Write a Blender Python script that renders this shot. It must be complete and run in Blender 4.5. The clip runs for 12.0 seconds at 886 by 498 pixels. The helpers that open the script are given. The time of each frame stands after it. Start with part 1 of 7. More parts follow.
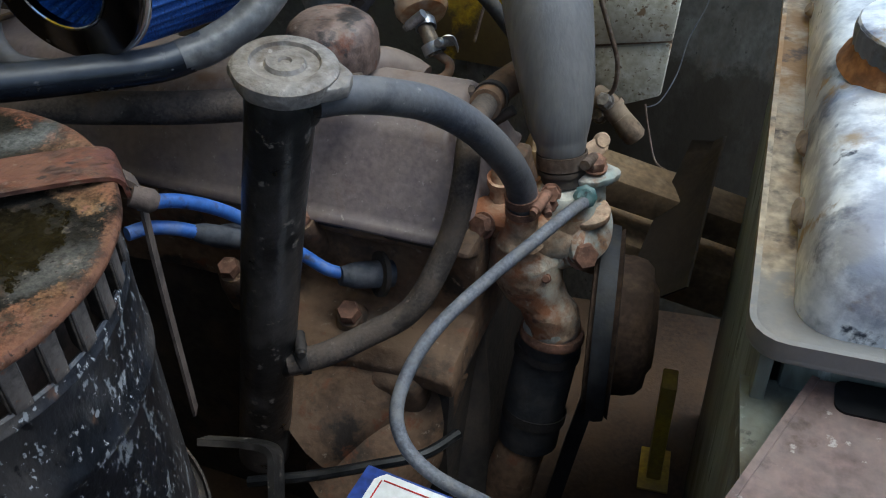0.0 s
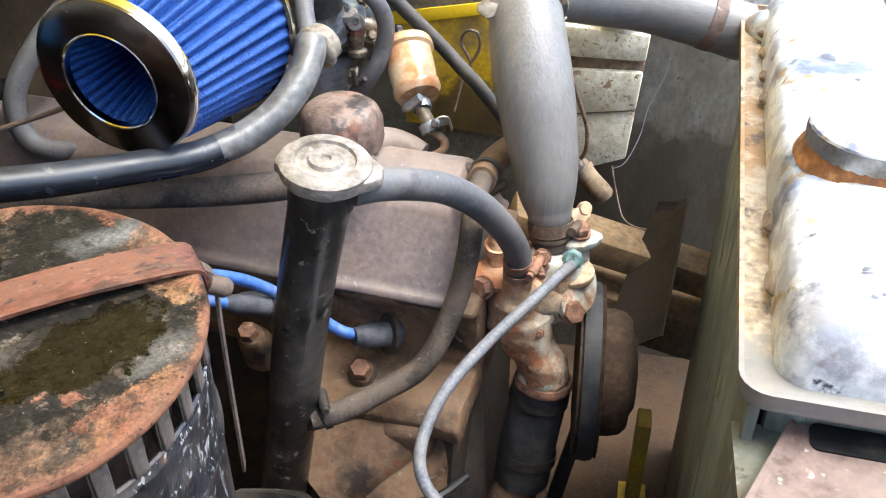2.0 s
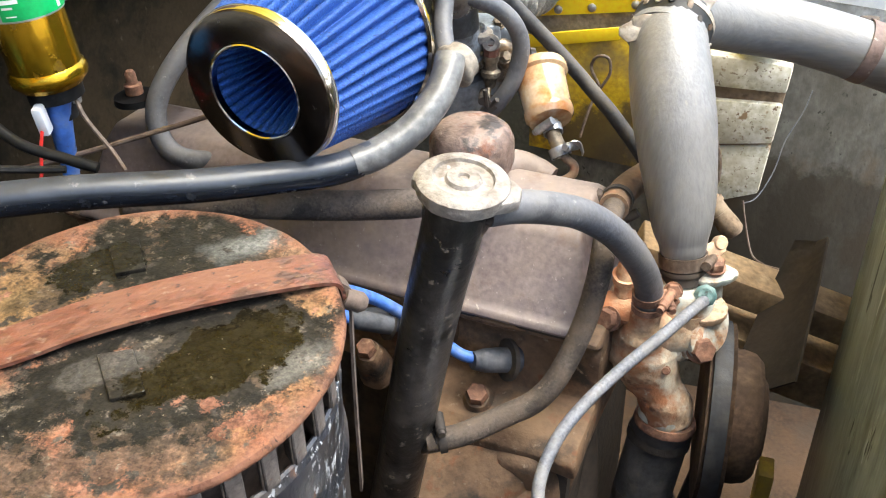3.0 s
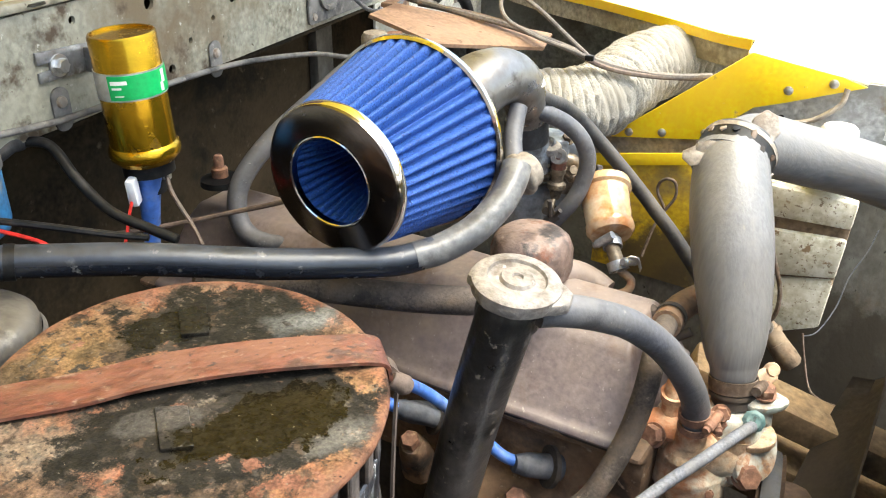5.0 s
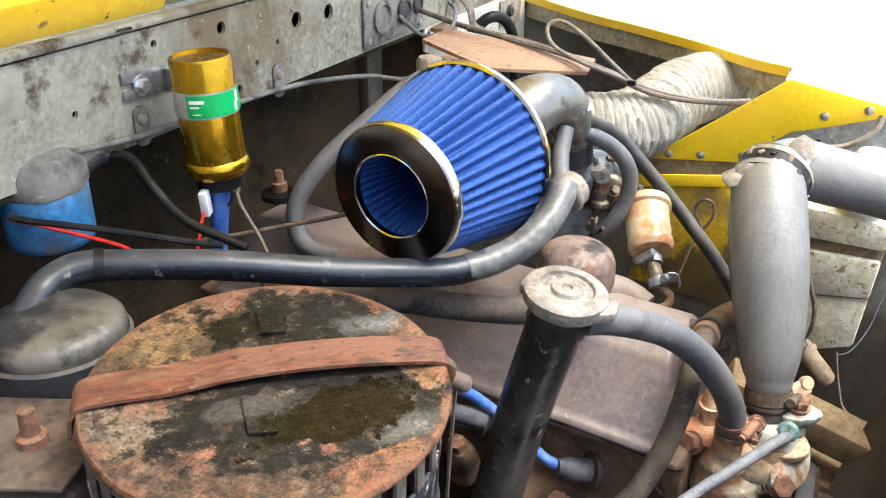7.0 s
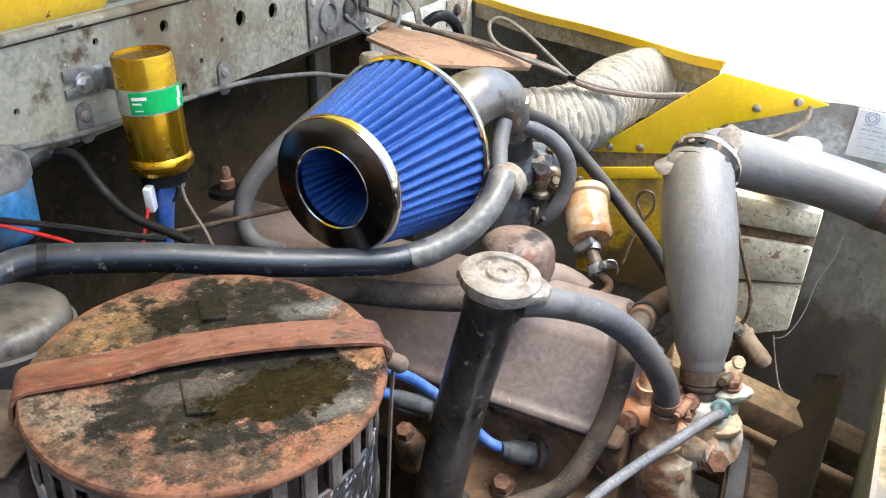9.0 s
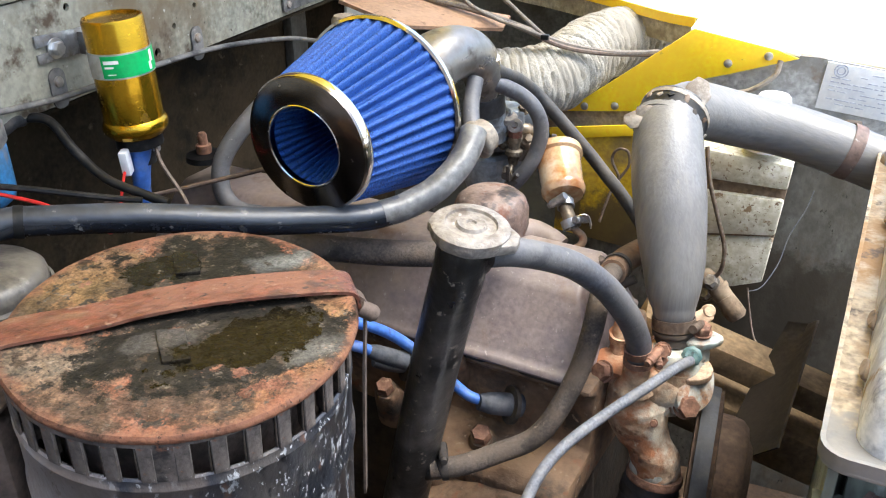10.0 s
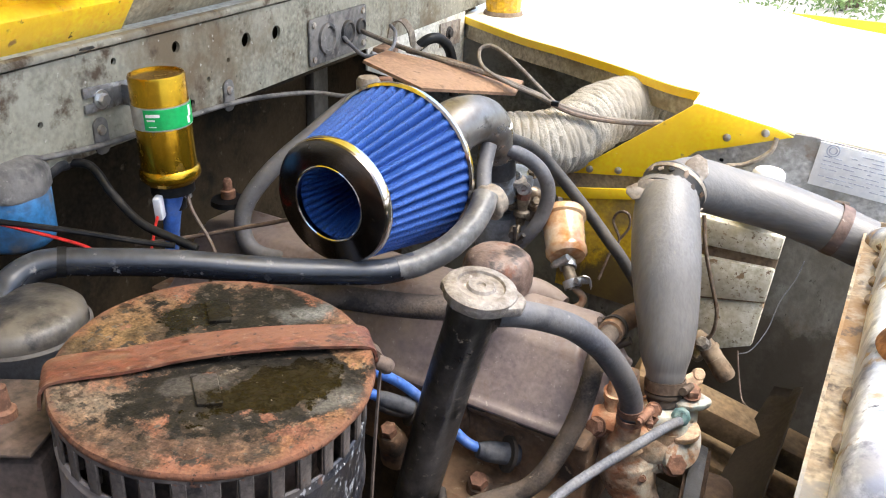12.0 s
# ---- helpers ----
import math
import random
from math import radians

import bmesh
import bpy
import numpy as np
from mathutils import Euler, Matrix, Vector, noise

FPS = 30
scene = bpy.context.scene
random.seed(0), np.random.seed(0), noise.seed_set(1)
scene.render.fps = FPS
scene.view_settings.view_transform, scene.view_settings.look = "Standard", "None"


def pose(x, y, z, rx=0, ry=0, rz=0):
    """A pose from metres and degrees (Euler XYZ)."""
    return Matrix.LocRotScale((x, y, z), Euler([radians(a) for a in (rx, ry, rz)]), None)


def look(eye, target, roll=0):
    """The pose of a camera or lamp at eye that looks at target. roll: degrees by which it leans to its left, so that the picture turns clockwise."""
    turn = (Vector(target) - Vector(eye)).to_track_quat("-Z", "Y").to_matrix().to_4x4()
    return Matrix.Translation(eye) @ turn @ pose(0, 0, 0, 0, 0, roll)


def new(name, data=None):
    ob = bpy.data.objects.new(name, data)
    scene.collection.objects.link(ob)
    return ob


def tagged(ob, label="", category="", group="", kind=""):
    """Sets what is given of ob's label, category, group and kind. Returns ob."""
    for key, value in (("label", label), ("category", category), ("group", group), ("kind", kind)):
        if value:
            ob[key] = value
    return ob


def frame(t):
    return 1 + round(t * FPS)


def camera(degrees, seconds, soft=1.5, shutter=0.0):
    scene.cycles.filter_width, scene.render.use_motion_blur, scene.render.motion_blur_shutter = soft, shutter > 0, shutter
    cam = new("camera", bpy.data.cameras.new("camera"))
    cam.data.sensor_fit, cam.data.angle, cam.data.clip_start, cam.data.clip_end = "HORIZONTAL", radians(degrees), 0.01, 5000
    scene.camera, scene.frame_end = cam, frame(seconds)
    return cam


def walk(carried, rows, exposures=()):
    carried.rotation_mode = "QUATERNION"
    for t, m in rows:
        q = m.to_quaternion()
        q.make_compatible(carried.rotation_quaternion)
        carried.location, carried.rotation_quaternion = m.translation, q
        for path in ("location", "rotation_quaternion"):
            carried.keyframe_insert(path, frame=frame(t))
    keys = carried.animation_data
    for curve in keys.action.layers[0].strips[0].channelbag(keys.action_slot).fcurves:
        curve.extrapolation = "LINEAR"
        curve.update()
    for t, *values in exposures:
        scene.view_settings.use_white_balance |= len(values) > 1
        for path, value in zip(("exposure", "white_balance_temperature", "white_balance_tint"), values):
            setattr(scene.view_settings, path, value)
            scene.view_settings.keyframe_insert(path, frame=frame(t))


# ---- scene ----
cam = camera(53.00, 12.0, 1.1)
PATH = [
    (0.0, pose(0.2692, -0.1546, 1.2020, 51.26, 2.11, 15.31)),
    (0.5, pose(0.2769, -0.1593, 1.2161, 55.81, 3.59, 17.12)),
    (1.0, pose(0.2815, -0.1722, 1.2317, 58.02, 4.68, 18.27)),
    (1.5, pose(0.2821, -0.1874, 1.2422, 57.09, 4.93, 17.56)),
    (2.0, pose(0.2371, -0.2109, 1.2666, 53.59, 1.23, 11.64)),
    (2.5, pose(0.2203, -0.2183, 1.2648, 51.67, 1.03, 11.15)),
    (3.0, pose(0.2119, -0.2060, 1.2571, 55.46, 2.29, 18.65)),
    (3.5, pose(0.2103, -0.2045, 1.2649, 60.37, 0.69, 24.44)),
    (3.7, pose(0.2183, -0.2108, 1.2702, 61.06, 0.09, 25.12)),
    (5.5, pose(0.2281, -0.2306, 1.2576, 63.05, -0.11, 25.01)),
    (6.0, pose(0.2275, -0.2428, 1.2585, 63.54, -0.14, 25.82)),
    (6.5, pose(0.2290, -0.2619, 1.2688, 63.82, -0.09, 26.96)),
    (6.7, pose(0.2296, -0.2672, 1.2733, 63.83, -0.11, 27.24)),
    (8.5, pose(0.2421, -0.2806, 1.2779, 64.86, -0.76, 25.41)),
    (9.0, pose(0.2566, -0.2850, 1.2735, 64.15, -0.29, 24.59)),
    (9.5, pose(0.2664, -0.2898, 1.2681, 63.00, 0.08, 23.83)),
    (10.0, pose(0.2771, -0.2962, 1.2653, 62.45, 0.60, 23.43)),
    (10.5, pose(0.2838, -0.3018, 1.2758, 61.85, 0.78, 23.17)),
    (11.0, pose(0.2885, -0.3089, 1.2889, 62.04, 0.67, 22.83)),
    (11.5, pose(0.2945, -0.3202, 1.3082, 62.78, -0.25, 22.63)),
    (12.0, pose(0.2817, -0.3358, 1.3061, 64.69, -2.08, 24.61)),
]
EXPOSURES = [(0.0, 0.49, 5450, -1), (0.5, 1.89, 5850, 1), (1.0, 2.15, 6050, 1), (2.5, 2.16, 6200, 6), (3.0, 2.31, 6450, 3), (3.5, 2.23, 6750, 0), (5.5, 2.25, 6600, 2), (6.5, 2.16, 6400, 3), (8.5, 2.12, 6250, 4), (9.5, 1.99, 6100, 5), (10.5, 2.06, 6200, 5), (12.0, 1.87, 6450, 8)]
walk(cam, PATH, EXPOSURES)

# ---- world and light ----
world = bpy.data.worlds.new("sky")
scene.world = world
world.use_nodes = True
wn = world.node_tree
sky = wn.nodes.new("ShaderNodeTexSky")
sky.sky_type, sky.sun_disc = "NISHITA", False
sky.sun_elevation, sky.sun_rotation = radians(68), radians(75)
sky.air_density, sky.dust_density = 1.0, 4.0
back = wn.nodes["Background"]
wn.links.new(sky.outputs[0], back.inputs[0])
back.inputs[1].default_value = 0.15
sun = new("sun", bpy.data.lights.new("sun", "SUN"))
sun.data.energy, sun.data.angle, sun.data.color = 1.3, radians(40), (1.0, 0.98, 0.95)
sun.matrix_world = look((0.78, 0.20, 3.0), (0.0, 0.0, 1.0))


# ---- materials ----
def surface(name, base, layers=(), rough=0.6, metal=0.0, bump=0.15, bump_scale=180.0, coat=0.0, spec=0.5, dust_or_sheen=None, stretch=(1, 1, 1), wear=0.34):
    """Base colour, then layers of (colour, scale, low, high, roughness, detail) laid over it through noise; dust = (colour, amount) on faces that look up; stretch draws the grain out along an axis; wear is how strongly the base is mottled."""
    m = bpy.data.materials.new(name)
    m.use_nodes = True
    n, l = m.node_tree.nodes, m.node_tree.links
    out = n["Principled BSDF"]
    co = n.new("ShaderNodeTexCoord")
    colour = n.new("ShaderNodeRGB")
    colour.outputs[0].default_value = (*base, 1)
    colour = colour.outputs[0]
    r = n.new("ShaderNodeValue")
    r.outputs[0].default_value = rough
    r = r.outputs[0]
    # fine mottling of the base
    fine = n.new("ShaderNodeTexNoise")
    fine.inputs["Scale"].default_value, fine.inputs["Detail"].default_value = bump_scale, 5
    grain = n.new("ShaderNodeMapping")
    grain.inputs["Scale"].default_value = stretch
    l.new(co.outputs["Object"], grain.inputs["Vector"])
    l.new(grain.outputs[0], fine.inputs["Vector"])
    mot = n.new("ShaderNodeMix")
    mot.data_type, mot.blend_type = "RGBA", "OVERLAY"
    mot.inputs[0].default_value = 0.12 + 0.75 * wear if metal < 0.7 else 0.1
    span = n.new("ShaderNodeMapRange")
    span.inputs[1].default_value, span.inputs[2].default_value = 0.3, 0.7
    l.new(fine.outputs["Fac"], span.inputs[0])
    l.new(colour, mot.inputs[6])
    l.new(span.outputs[0], mot.inputs[7])
    colour = mot.outputs[2]
    if metal < 0.7 and layers:
        patch = n.new("ShaderNodeTexNoise")
        patch.inputs["Scale"].default_value, patch.inputs["Detail"].default_value, patch.inputs["Roughness"].default_value = 55, 12, 0.72
        l.new(grain.outputs[0], patch.inputs["Vector"])
        wide = n.new("ShaderNodeMapRange")
        wide.inputs[1].default_value, wide.inputs[2].default_value = 0.32, 0.68
        l.new(patch.outputs["Fac"], wide.inputs[0])
        worn = n.new("ShaderNodeMix")
        worn.data_type, worn.blend_type = "RGBA", "OVERLAY"
        worn.inputs[0].default_value = wear
        l.new(colour, worn.inputs[6])
        l.new(wide.outputs[0], worn.inputs[7])
        colour = worn.outputs[2]
    for i, (c, scale, low, high, rr, detail) in enumerate(layers):
        t = n.new("ShaderNodeTexNoise")
        t.inputs["Scale"].default_value, t.inputs["Detail"].default_value = scale, detail
        t.inputs["Roughness"].default_value = 0.62
        move = n.new("ShaderNodeMapping")
        move.inputs["Location"].default_value = (3.1 * i + len(name), 1.7 * i, 0.9 * i)
        move.inputs["Scale"].default_value = stretch
        l.new(co.outputs["Object"], move.inputs["Vector"])
        l.new(move.outputs[0], t.inputs["Vector"])
        f = n.new("ShaderNodeMapRange")
        f.inputs[1].default_value, f.inputs[2].default_value = low, high
        l.new(t.outputs["Fac"], f.inputs[0])
        x = n.new("ShaderNodeMix")
        x.data_type = "RGBA"
        l.new(f.outputs[0], x.inputs[0])
        l.new(colour, x.inputs[6])
        x.inputs[7].default_value = (*c, 1)
        colour = x.outputs[2]
        y = n.new("ShaderNodeMix")
        l.new(f.outputs[0], y.inputs[0])
        l.new(r, y.inputs[2])
        y.inputs[3].default_value = rr
        r = y.outputs[0]
    # tints upward faces: settled dirt, but a painted sheen on the black hose
    if dust_or_sheen:
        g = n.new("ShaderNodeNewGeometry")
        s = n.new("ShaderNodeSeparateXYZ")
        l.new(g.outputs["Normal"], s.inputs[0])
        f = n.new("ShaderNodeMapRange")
        f.inputs[1].default_value, f.inputs[2].default_value, f.inputs[4].default_value = 0.1, 1.0, dust_or_sheen[1]
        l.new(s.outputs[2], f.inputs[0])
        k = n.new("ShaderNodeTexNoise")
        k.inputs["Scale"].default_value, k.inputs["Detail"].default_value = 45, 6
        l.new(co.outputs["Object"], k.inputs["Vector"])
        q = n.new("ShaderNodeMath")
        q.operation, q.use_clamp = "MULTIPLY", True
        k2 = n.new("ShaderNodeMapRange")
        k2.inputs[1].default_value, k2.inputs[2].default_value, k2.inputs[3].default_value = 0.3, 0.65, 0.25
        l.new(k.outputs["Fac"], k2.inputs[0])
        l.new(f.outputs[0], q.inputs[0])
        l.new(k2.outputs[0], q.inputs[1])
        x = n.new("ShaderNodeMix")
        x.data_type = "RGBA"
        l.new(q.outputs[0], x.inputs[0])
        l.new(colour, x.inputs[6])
        x.inputs[7].default_value = (*dust_or_sheen[0], 1)
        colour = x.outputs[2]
        y = n.new("ShaderNodeMix")
        l.new(q.outputs[0], y.inputs[0])
        l.new(r, y.inputs[2])
        y.inputs[3].default_value = 0.9
        r = y.outputs[0]
    l.new(colour, out.inputs["Base Color"])
    l.new(r, out.inputs["Roughness"])
    out.inputs["Metallic"].default_value = metal
    out.inputs["Coat Weight"].default_value = coat
    out.inputs["Specular IOR Level"].default_value = spec
    if bump:
        h = n.new("ShaderNodeBump")
        h.inputs["Strength"].default_value, h.inputs["Distance"].default_value = bump, 0.002
        l.new(fine.outputs["Fac"], h.inputs["Height"])
        l.new(h.outputs[0], out.inputs["Normal"])
    return m


DUST = (0.25, 0.215, 0.175)
rubber = surface("dusty_rubber", (0.020, 0.021, 0.024), [((0.085, 0.075, 0.066), 28, 0.50, 0.72, 0.9, 6)], 0.62, bump=0.25, bump_scale=260, dust_or_sheen=(DUST, 0.35))
# bluish base and upward tint partly paint in the hose's lavender highlights
hose_grey = surface("grey_hose_rubber", (0.066, 0.068, 0.080), [((0.120, 0.112, 0.106), 14, 0.42, 0.70, 0.70, 9), ((0.034, 0.033, 0.037), 40, 0.55, 0.70, 0.40, 9), ((0.22, 0.21, 0.20), 150, 0.65, 0.71, 0.9, 5)], 0.42, bump=0.15, bump_scale=300, dust_or_sheen=((0.185, 0.178, 0.180), 0.35), wear=0.20)
scuffed = surface("scuffed_pale_rubber", (0.125, 0.123, 0.122), [((0.065, 0.065, 0.068), 36, 0.48, 0.64, 0.35, 10), ((0.24, 0.225, 0.20), 26, 0.55, 0.70, 0.7, 9)], 0.36, bump=0.15)
hose_brown = surface("braided_brown_hose", (0.068, 0.055, 0.047), [((0.12, 0.09, 0.068), 40, 0.44, 0.70, 0.9, 8), ((0.022, 0.019, 0.017), 26, 0.54, 0.68, 0.7, 8), ((0.20, 0.16, 0.125), 150, 0.64, 0.71, 0.9, 5)], 0.8, bump=0.3, bump_scale=420, dust_or_sheen=((0.15, 0.115, 0.085), 0.22), spec=0.25)
hose_top = surface("bleached_hose_rubber", (0.150, 0.147, 0.149), [((0.172, 0.163, 0.152), 12, 0.42, 0.72, 0.5, 9), ((0.180, 0.174, 0.168), 150, 0.48, 0.70, 0.45, 4), ((0.132, 0.129, 0.130), 110, 0.52, 0.72, 0.40, 5), ((0.21, 0.195, 0.175), 260, 0.67, 0.72, 0.8, 3)], 0.40, bump=0.16, bump_scale=420, stretch=(1, 1, 0.05), wear=0.10)
hose_upper = surface("bleached_hose_rubber_upper", (0.150, 0.147, 0.149), [((0.172, 0.163, 0.152), 12, 0.42, 0.72, 0.5, 9), ((0.180, 0.174, 0.168), 150, 0.48, 0.70, 0.45, 4), ((0.132, 0.129, 0.130), 110, 0.52, 0.72, 0.40, 5), ((0.21, 0.195, 0.175), 260, 0.67, 0.72, 0.8, 3)], 0.40, bump=0.16, bump_scale=420, stretch=(0.04, 1, 0.6), wear=0.10)
# bluish tint on upward faces paints the highlight along the hose's top
hose_black = surface("black_hose", (0.010, 0.012, 0.017), [((0.085, 0.088, 0.095), 38, 0.60, 0.70, 0.6, 9), ((0.19, 0.18, 0.17), 90, 0.63, 0.70, 0.8, 8)], 0.27, bump=0.08, dust_or_sheen=((0.13, 0.145, 0.18), 0.36), wear=0.15)
rusty_lid = surface("rusty_lid_paint", (0.108, 0.066, 0.041), [((0.150, 0.061, 0.034), 16, 0.47, 0.57, 0.85, 14), ((0.140, 0.082, 0.040), 9, 0.50, 0.62, 0.8, 14), ((0.040, 0.029, 0.021), 24, 0.52, 0.575, 0.7, 14), ((0.130, 0.098, 0.066), 50, 0.60, 0.68, 0.9, 14), ((0.028, 0.018, 0.012), 70, 0.575, 0.63, 0.8, 14)], 0.6, bump=0.9, bump_scale=150, spec=0.13)
ln, ll = rusty_lid.node_tree.nodes, rusty_lid.node_tree.links
lid_out = ln["Principled BSDF"]
lid_col, lid_rough = lid_out.inputs["Base Color"].links[0].from_socket, lid_out.inputs["Roughness"].links[0].from_socket
lco = ln.new("ShaderNodeTexCoord")
warp = ln.new("ShaderNodeTexNoise")
warp.inputs["Scale"].default_value, warp.inputs["Detail"].default_value, warp.inputs["Roughness"].default_value = 30, 12, 0.74


def lid_layer(mask, tint, gloss=None):
    """Lays a colour, and a roughness where one is given, over the lid through a mask."""
    global lid_col, lid_rough
    mix = ln.new("ShaderNodeMix")
    mix.data_type = "RGBA"
    ll.new(mask, mix.inputs[0])
    ll.new(lid_col, mix.inputs[6])
    mix.inputs[7].default_value = (*tint, 1)
    lid_col = mix.outputs[2]
    if gloss is not None:
        mix = ln.new("ShaderNodeMix")
        ll.new(mask, mix.inputs[0])
        ll.new(lid_rough, mix.inputs[2])
        mix.inputs[3].default_value = gloss
        lid_rough = mix.outputs[0]


def lid_blot(x, y, a, b, turn, tint, gloss, ragged=1.0, amount=1.0, edge=0.05):
    """An oval patch with a ragged rim: centre, half axes and turn in the plane of the lid."""
    place = ln.new("ShaderNodeMapping")
    place.vector_type = "TEXTURE"
    place.inputs["Location"].default_value = (x, y, 0)
    place.inputs["Rotation"].default_value = (0, 0, radians(turn))
    place.inputs["Scale"].default_value = (a, b, 1)
    ll.new(lco.outputs["Object"], place.inputs["Vector"])
    far = ln.new("ShaderNodeVectorMath")
    far.operation = "LENGTH"
    ll.new(place.outputs[0], far.inputs[0])
    rag = ln.new("ShaderNodeMath")
    rag.operation, rag.inputs[1].default_value = "MULTIPLY_ADD", ragged * 2
    ll.new(warp.outputs["Fac"], rag.inputs[0])
    ll.new(far.outputs["Value"], rag.inputs[2])
    f = ln.new("ShaderNodeMapRange")
    f.inputs[1].default_value, f.inputs[2].default_value, f.inputs[4].default_value = 1 + ragged + edge, 1 + ragged - edge, amount
    ll.new(rag.outputs[0], f.inputs[0])
    lid_layer(f.outputs[0], tint, gloss)


def lid_chips(scale, low, high, tint, gloss=None, detail=10):
    t = ln.new("ShaderNodeTexNoise")
    t.inputs["Scale"].default_value, t.inputs["Detail"].default_value, t.inputs["Roughness"].default_value = scale, detail, 0.66
    ll.new(lco.outputs["Object"], t.inputs["Vector"])
    f = ln.new("ShaderNodeMapRange")
    f.inputs[1].default_value, f.inputs[2].default_value = low, high
    ll.new(t.outputs["Fac"], f.inputs[0])
    lid_layer(f.outputs[0], tint, gloss)


ll.new(lco.outputs["Object"], warp.inputs["Vector"])
lid_blot(-0.045, -0.070, 0.030, 0.016, 30, (0.135, 0.112, 0.082), 0.8, 2.2, 0.6, 0.5)
lid_blot(-0.080, -0.005, 0.030, 0.018, 50, (0.125, 0.080, 0.034), 0.75, 2.2, 0.6, 0.5)
lid_blot(0.032, -0.070, 0.060, 0.024, 42, (0.060, 0.039, 0.027), 0.6, 2.6, 0.9, 0.35)
lid_blot(0.036, -0.010, 0.078, 0.045, 42, (0.0125, 0.0105, 0.0080), 0.70, 1.5, 1.0, 0.08)
lid_blot(-0.020, 0.062, 0.062, 0.038, 45, (0.0110, 0.0095, 0.0070), 0.68, 1.7, 1.0, 0.10)
lid_chips(44, 0.57, 0.60, (0.040, 0.028, 0.019), 0.7, 15)
lid_chips(30, 0.615, 0.64, (0.125, 0.062, 0.040), 0.8, 15)
lid_chips(110, 0.60, 0.66, (0.085, 0.070, 0.054), 0.7, 12)
lid_blot(0.024, 0.085, 0.017, 0.008, 40, (0.145, 0.145, 0.135), 0.6, 5.0, 0.7, 0.9)
lid_blot(0.059, -0.029, 0.008, 0.005, 20, (0.130, 0.060, 0.038), 0.8, 4.0)
lid_blot(0.083, -0.030, 0.013, 0.006, 48, (0.125, 0.058, 0.036), 0.8, 5.0)
lid_blot(0.090, 0.010, 0.012, 0.006, 70, (0.16, 0.15, 0.13), 0.7, 6.0, 0.6, 0.9)
lid_chips(75, 0.575, 0.61, (0.030, 0.025, 0.020), 0.6, 14)
# wet oil
lid_blot(0.047, -0.005, 0.048, 0.022, 58, (0.0105, 0.0082, 0.0045), 0.20, 1.6, 1.0, 0.05)
lid_blot(-0.046, 0.036, 0.026, 0.017, 45, (0.011, 0.010, 0.008), 0.24, 1.3, 1.0, 0.06)
# lighter tint paints the sheen on the wet front pad
lid_blot(0.004, -0.024, 0.022, 0.011, 42, (0.045, 0.041, 0.037), 0.26, 1.0, 0.95, 0.1)
lid_chips(95, 0.655, 0.675, (0.075, 0.060, 0.042), 0.6, 13)
# pits and flakes at two finer sizes over everything
for size, amount in ((120, 0.50), (420, 0.45)):
    pits = ln.new("ShaderNodeTexNoise")
    pits.inputs["Scale"].default_value, pits.inputs["Detail"].default_value, pits.inputs["Roughness"].default_value = size, 12, 0.72
    ll.new(lco.outputs["Object"], pits.inputs["Vector"])
    spread = ln.new("ShaderNodeMapRange")
    spread.inputs[1].default_value, spread.inputs[2].default_value, spread.inputs[3].default_value, spread.inputs[4].default_value = 0.38, 0.62, 0.08, 0.92
    ll.new(pits.outputs["Fac"], spread.inputs[0])
    rough_mix = ln.new("ShaderNodeMix")
    rough_mix.data_type, rough_mix.blend_type = "RGBA", "OVERLAY"
    rough_mix.inputs[0].default_value = amount
    ll.new(lid_col, rough_mix.inputs[6])
    ll.new(spread.outputs[0], rough_mix.inputs[7])
    lid_col = rough_mix.outputs[2]
# rust all round the rolled rim
out_r = ln.new("ShaderNodeVectorMath")
out_r.operation = "LENGTH"
ll.new(lco.outputs["Object"], out_r.inputs[0])
wob = ln.new("ShaderNodeMath")
wob.operation, wob.inputs[1].default_value = "MULTIPLY_ADD", 0.045
ll.new(warp.outputs["Fac"], wob.inputs[0])
ll.new(out_r.outputs["Value"], wob.inputs[2])
rim_f = ln.new("ShaderNodeMapRange")
rim_f.inputs[1].default_value, rim_f.inputs[2].default_value, rim_f.inputs[4].default_value = 0.1205, 0.1290, 0.75
ll.new(wob.outputs[0], rim_f.inputs[0])
lid_layer(rim_f.outputs[0], (0.162, 0.072, 0.044), 0.6)
lid_chips(330, 0.66, 0.70, (0.15, 0.13, 0.10), None, 6)
lid_chips(260, 0.62, 0.68, (0.020, 0.016, 0.013), None, 8)
ll.new(lid_col, lid_out.inputs["Base Color"])
ll.new(lid_rough, lid_out.inputs["Roughness"])
rust_strap = surface("rusty_strap", (0.100, 0.032, 0.018), [((0.135, 0.058, 0.032), 34, 0.48, 0.58, 0.85, 14), ((0.055, 0.024, 0.016), 50, 0.53, 0.62, 0.6, 14), ((0.135, 0.080, 0.036), 16, 0.57, 0.68, 0.9, 13), ((0.18, 0.115, 0.075), 220, 0.60, 0.68, 0.9, 12), ((0.026, 0.014, 0.010), 190, 0.60, 0.67, 0.8, 13)], 0.55, bump=1.0, bump_scale=230, stretch=(0.65, 1, 1))
black_can = surface("chipped_black_paint", (0.011, 0.012, 0.015), [((0.080, 0.068, 0.061), 7, 0.46, 0.62, 0.6, 12), ((0.026, 0.028, 0.036), 18, 0.50, 0.66, 0.35, 9), ((0.13, 0.068, 0.042), 30, 0.60, 0.67, 0.85, 11), ((0.25, 0.25, 0.255), 110, 0.605, 0.63, 0.8, 15), ((0.36, 0.36, 0.365), 260, 0.61, 0.63, 0.8, 14), ((0.006, 0.006, 0.008), 110, 0.60, 0.66, 0.4, 12)], 0.38, bump=0.6, bump_scale=140, stretch=(1, 1, 0.55), spec=0.45)
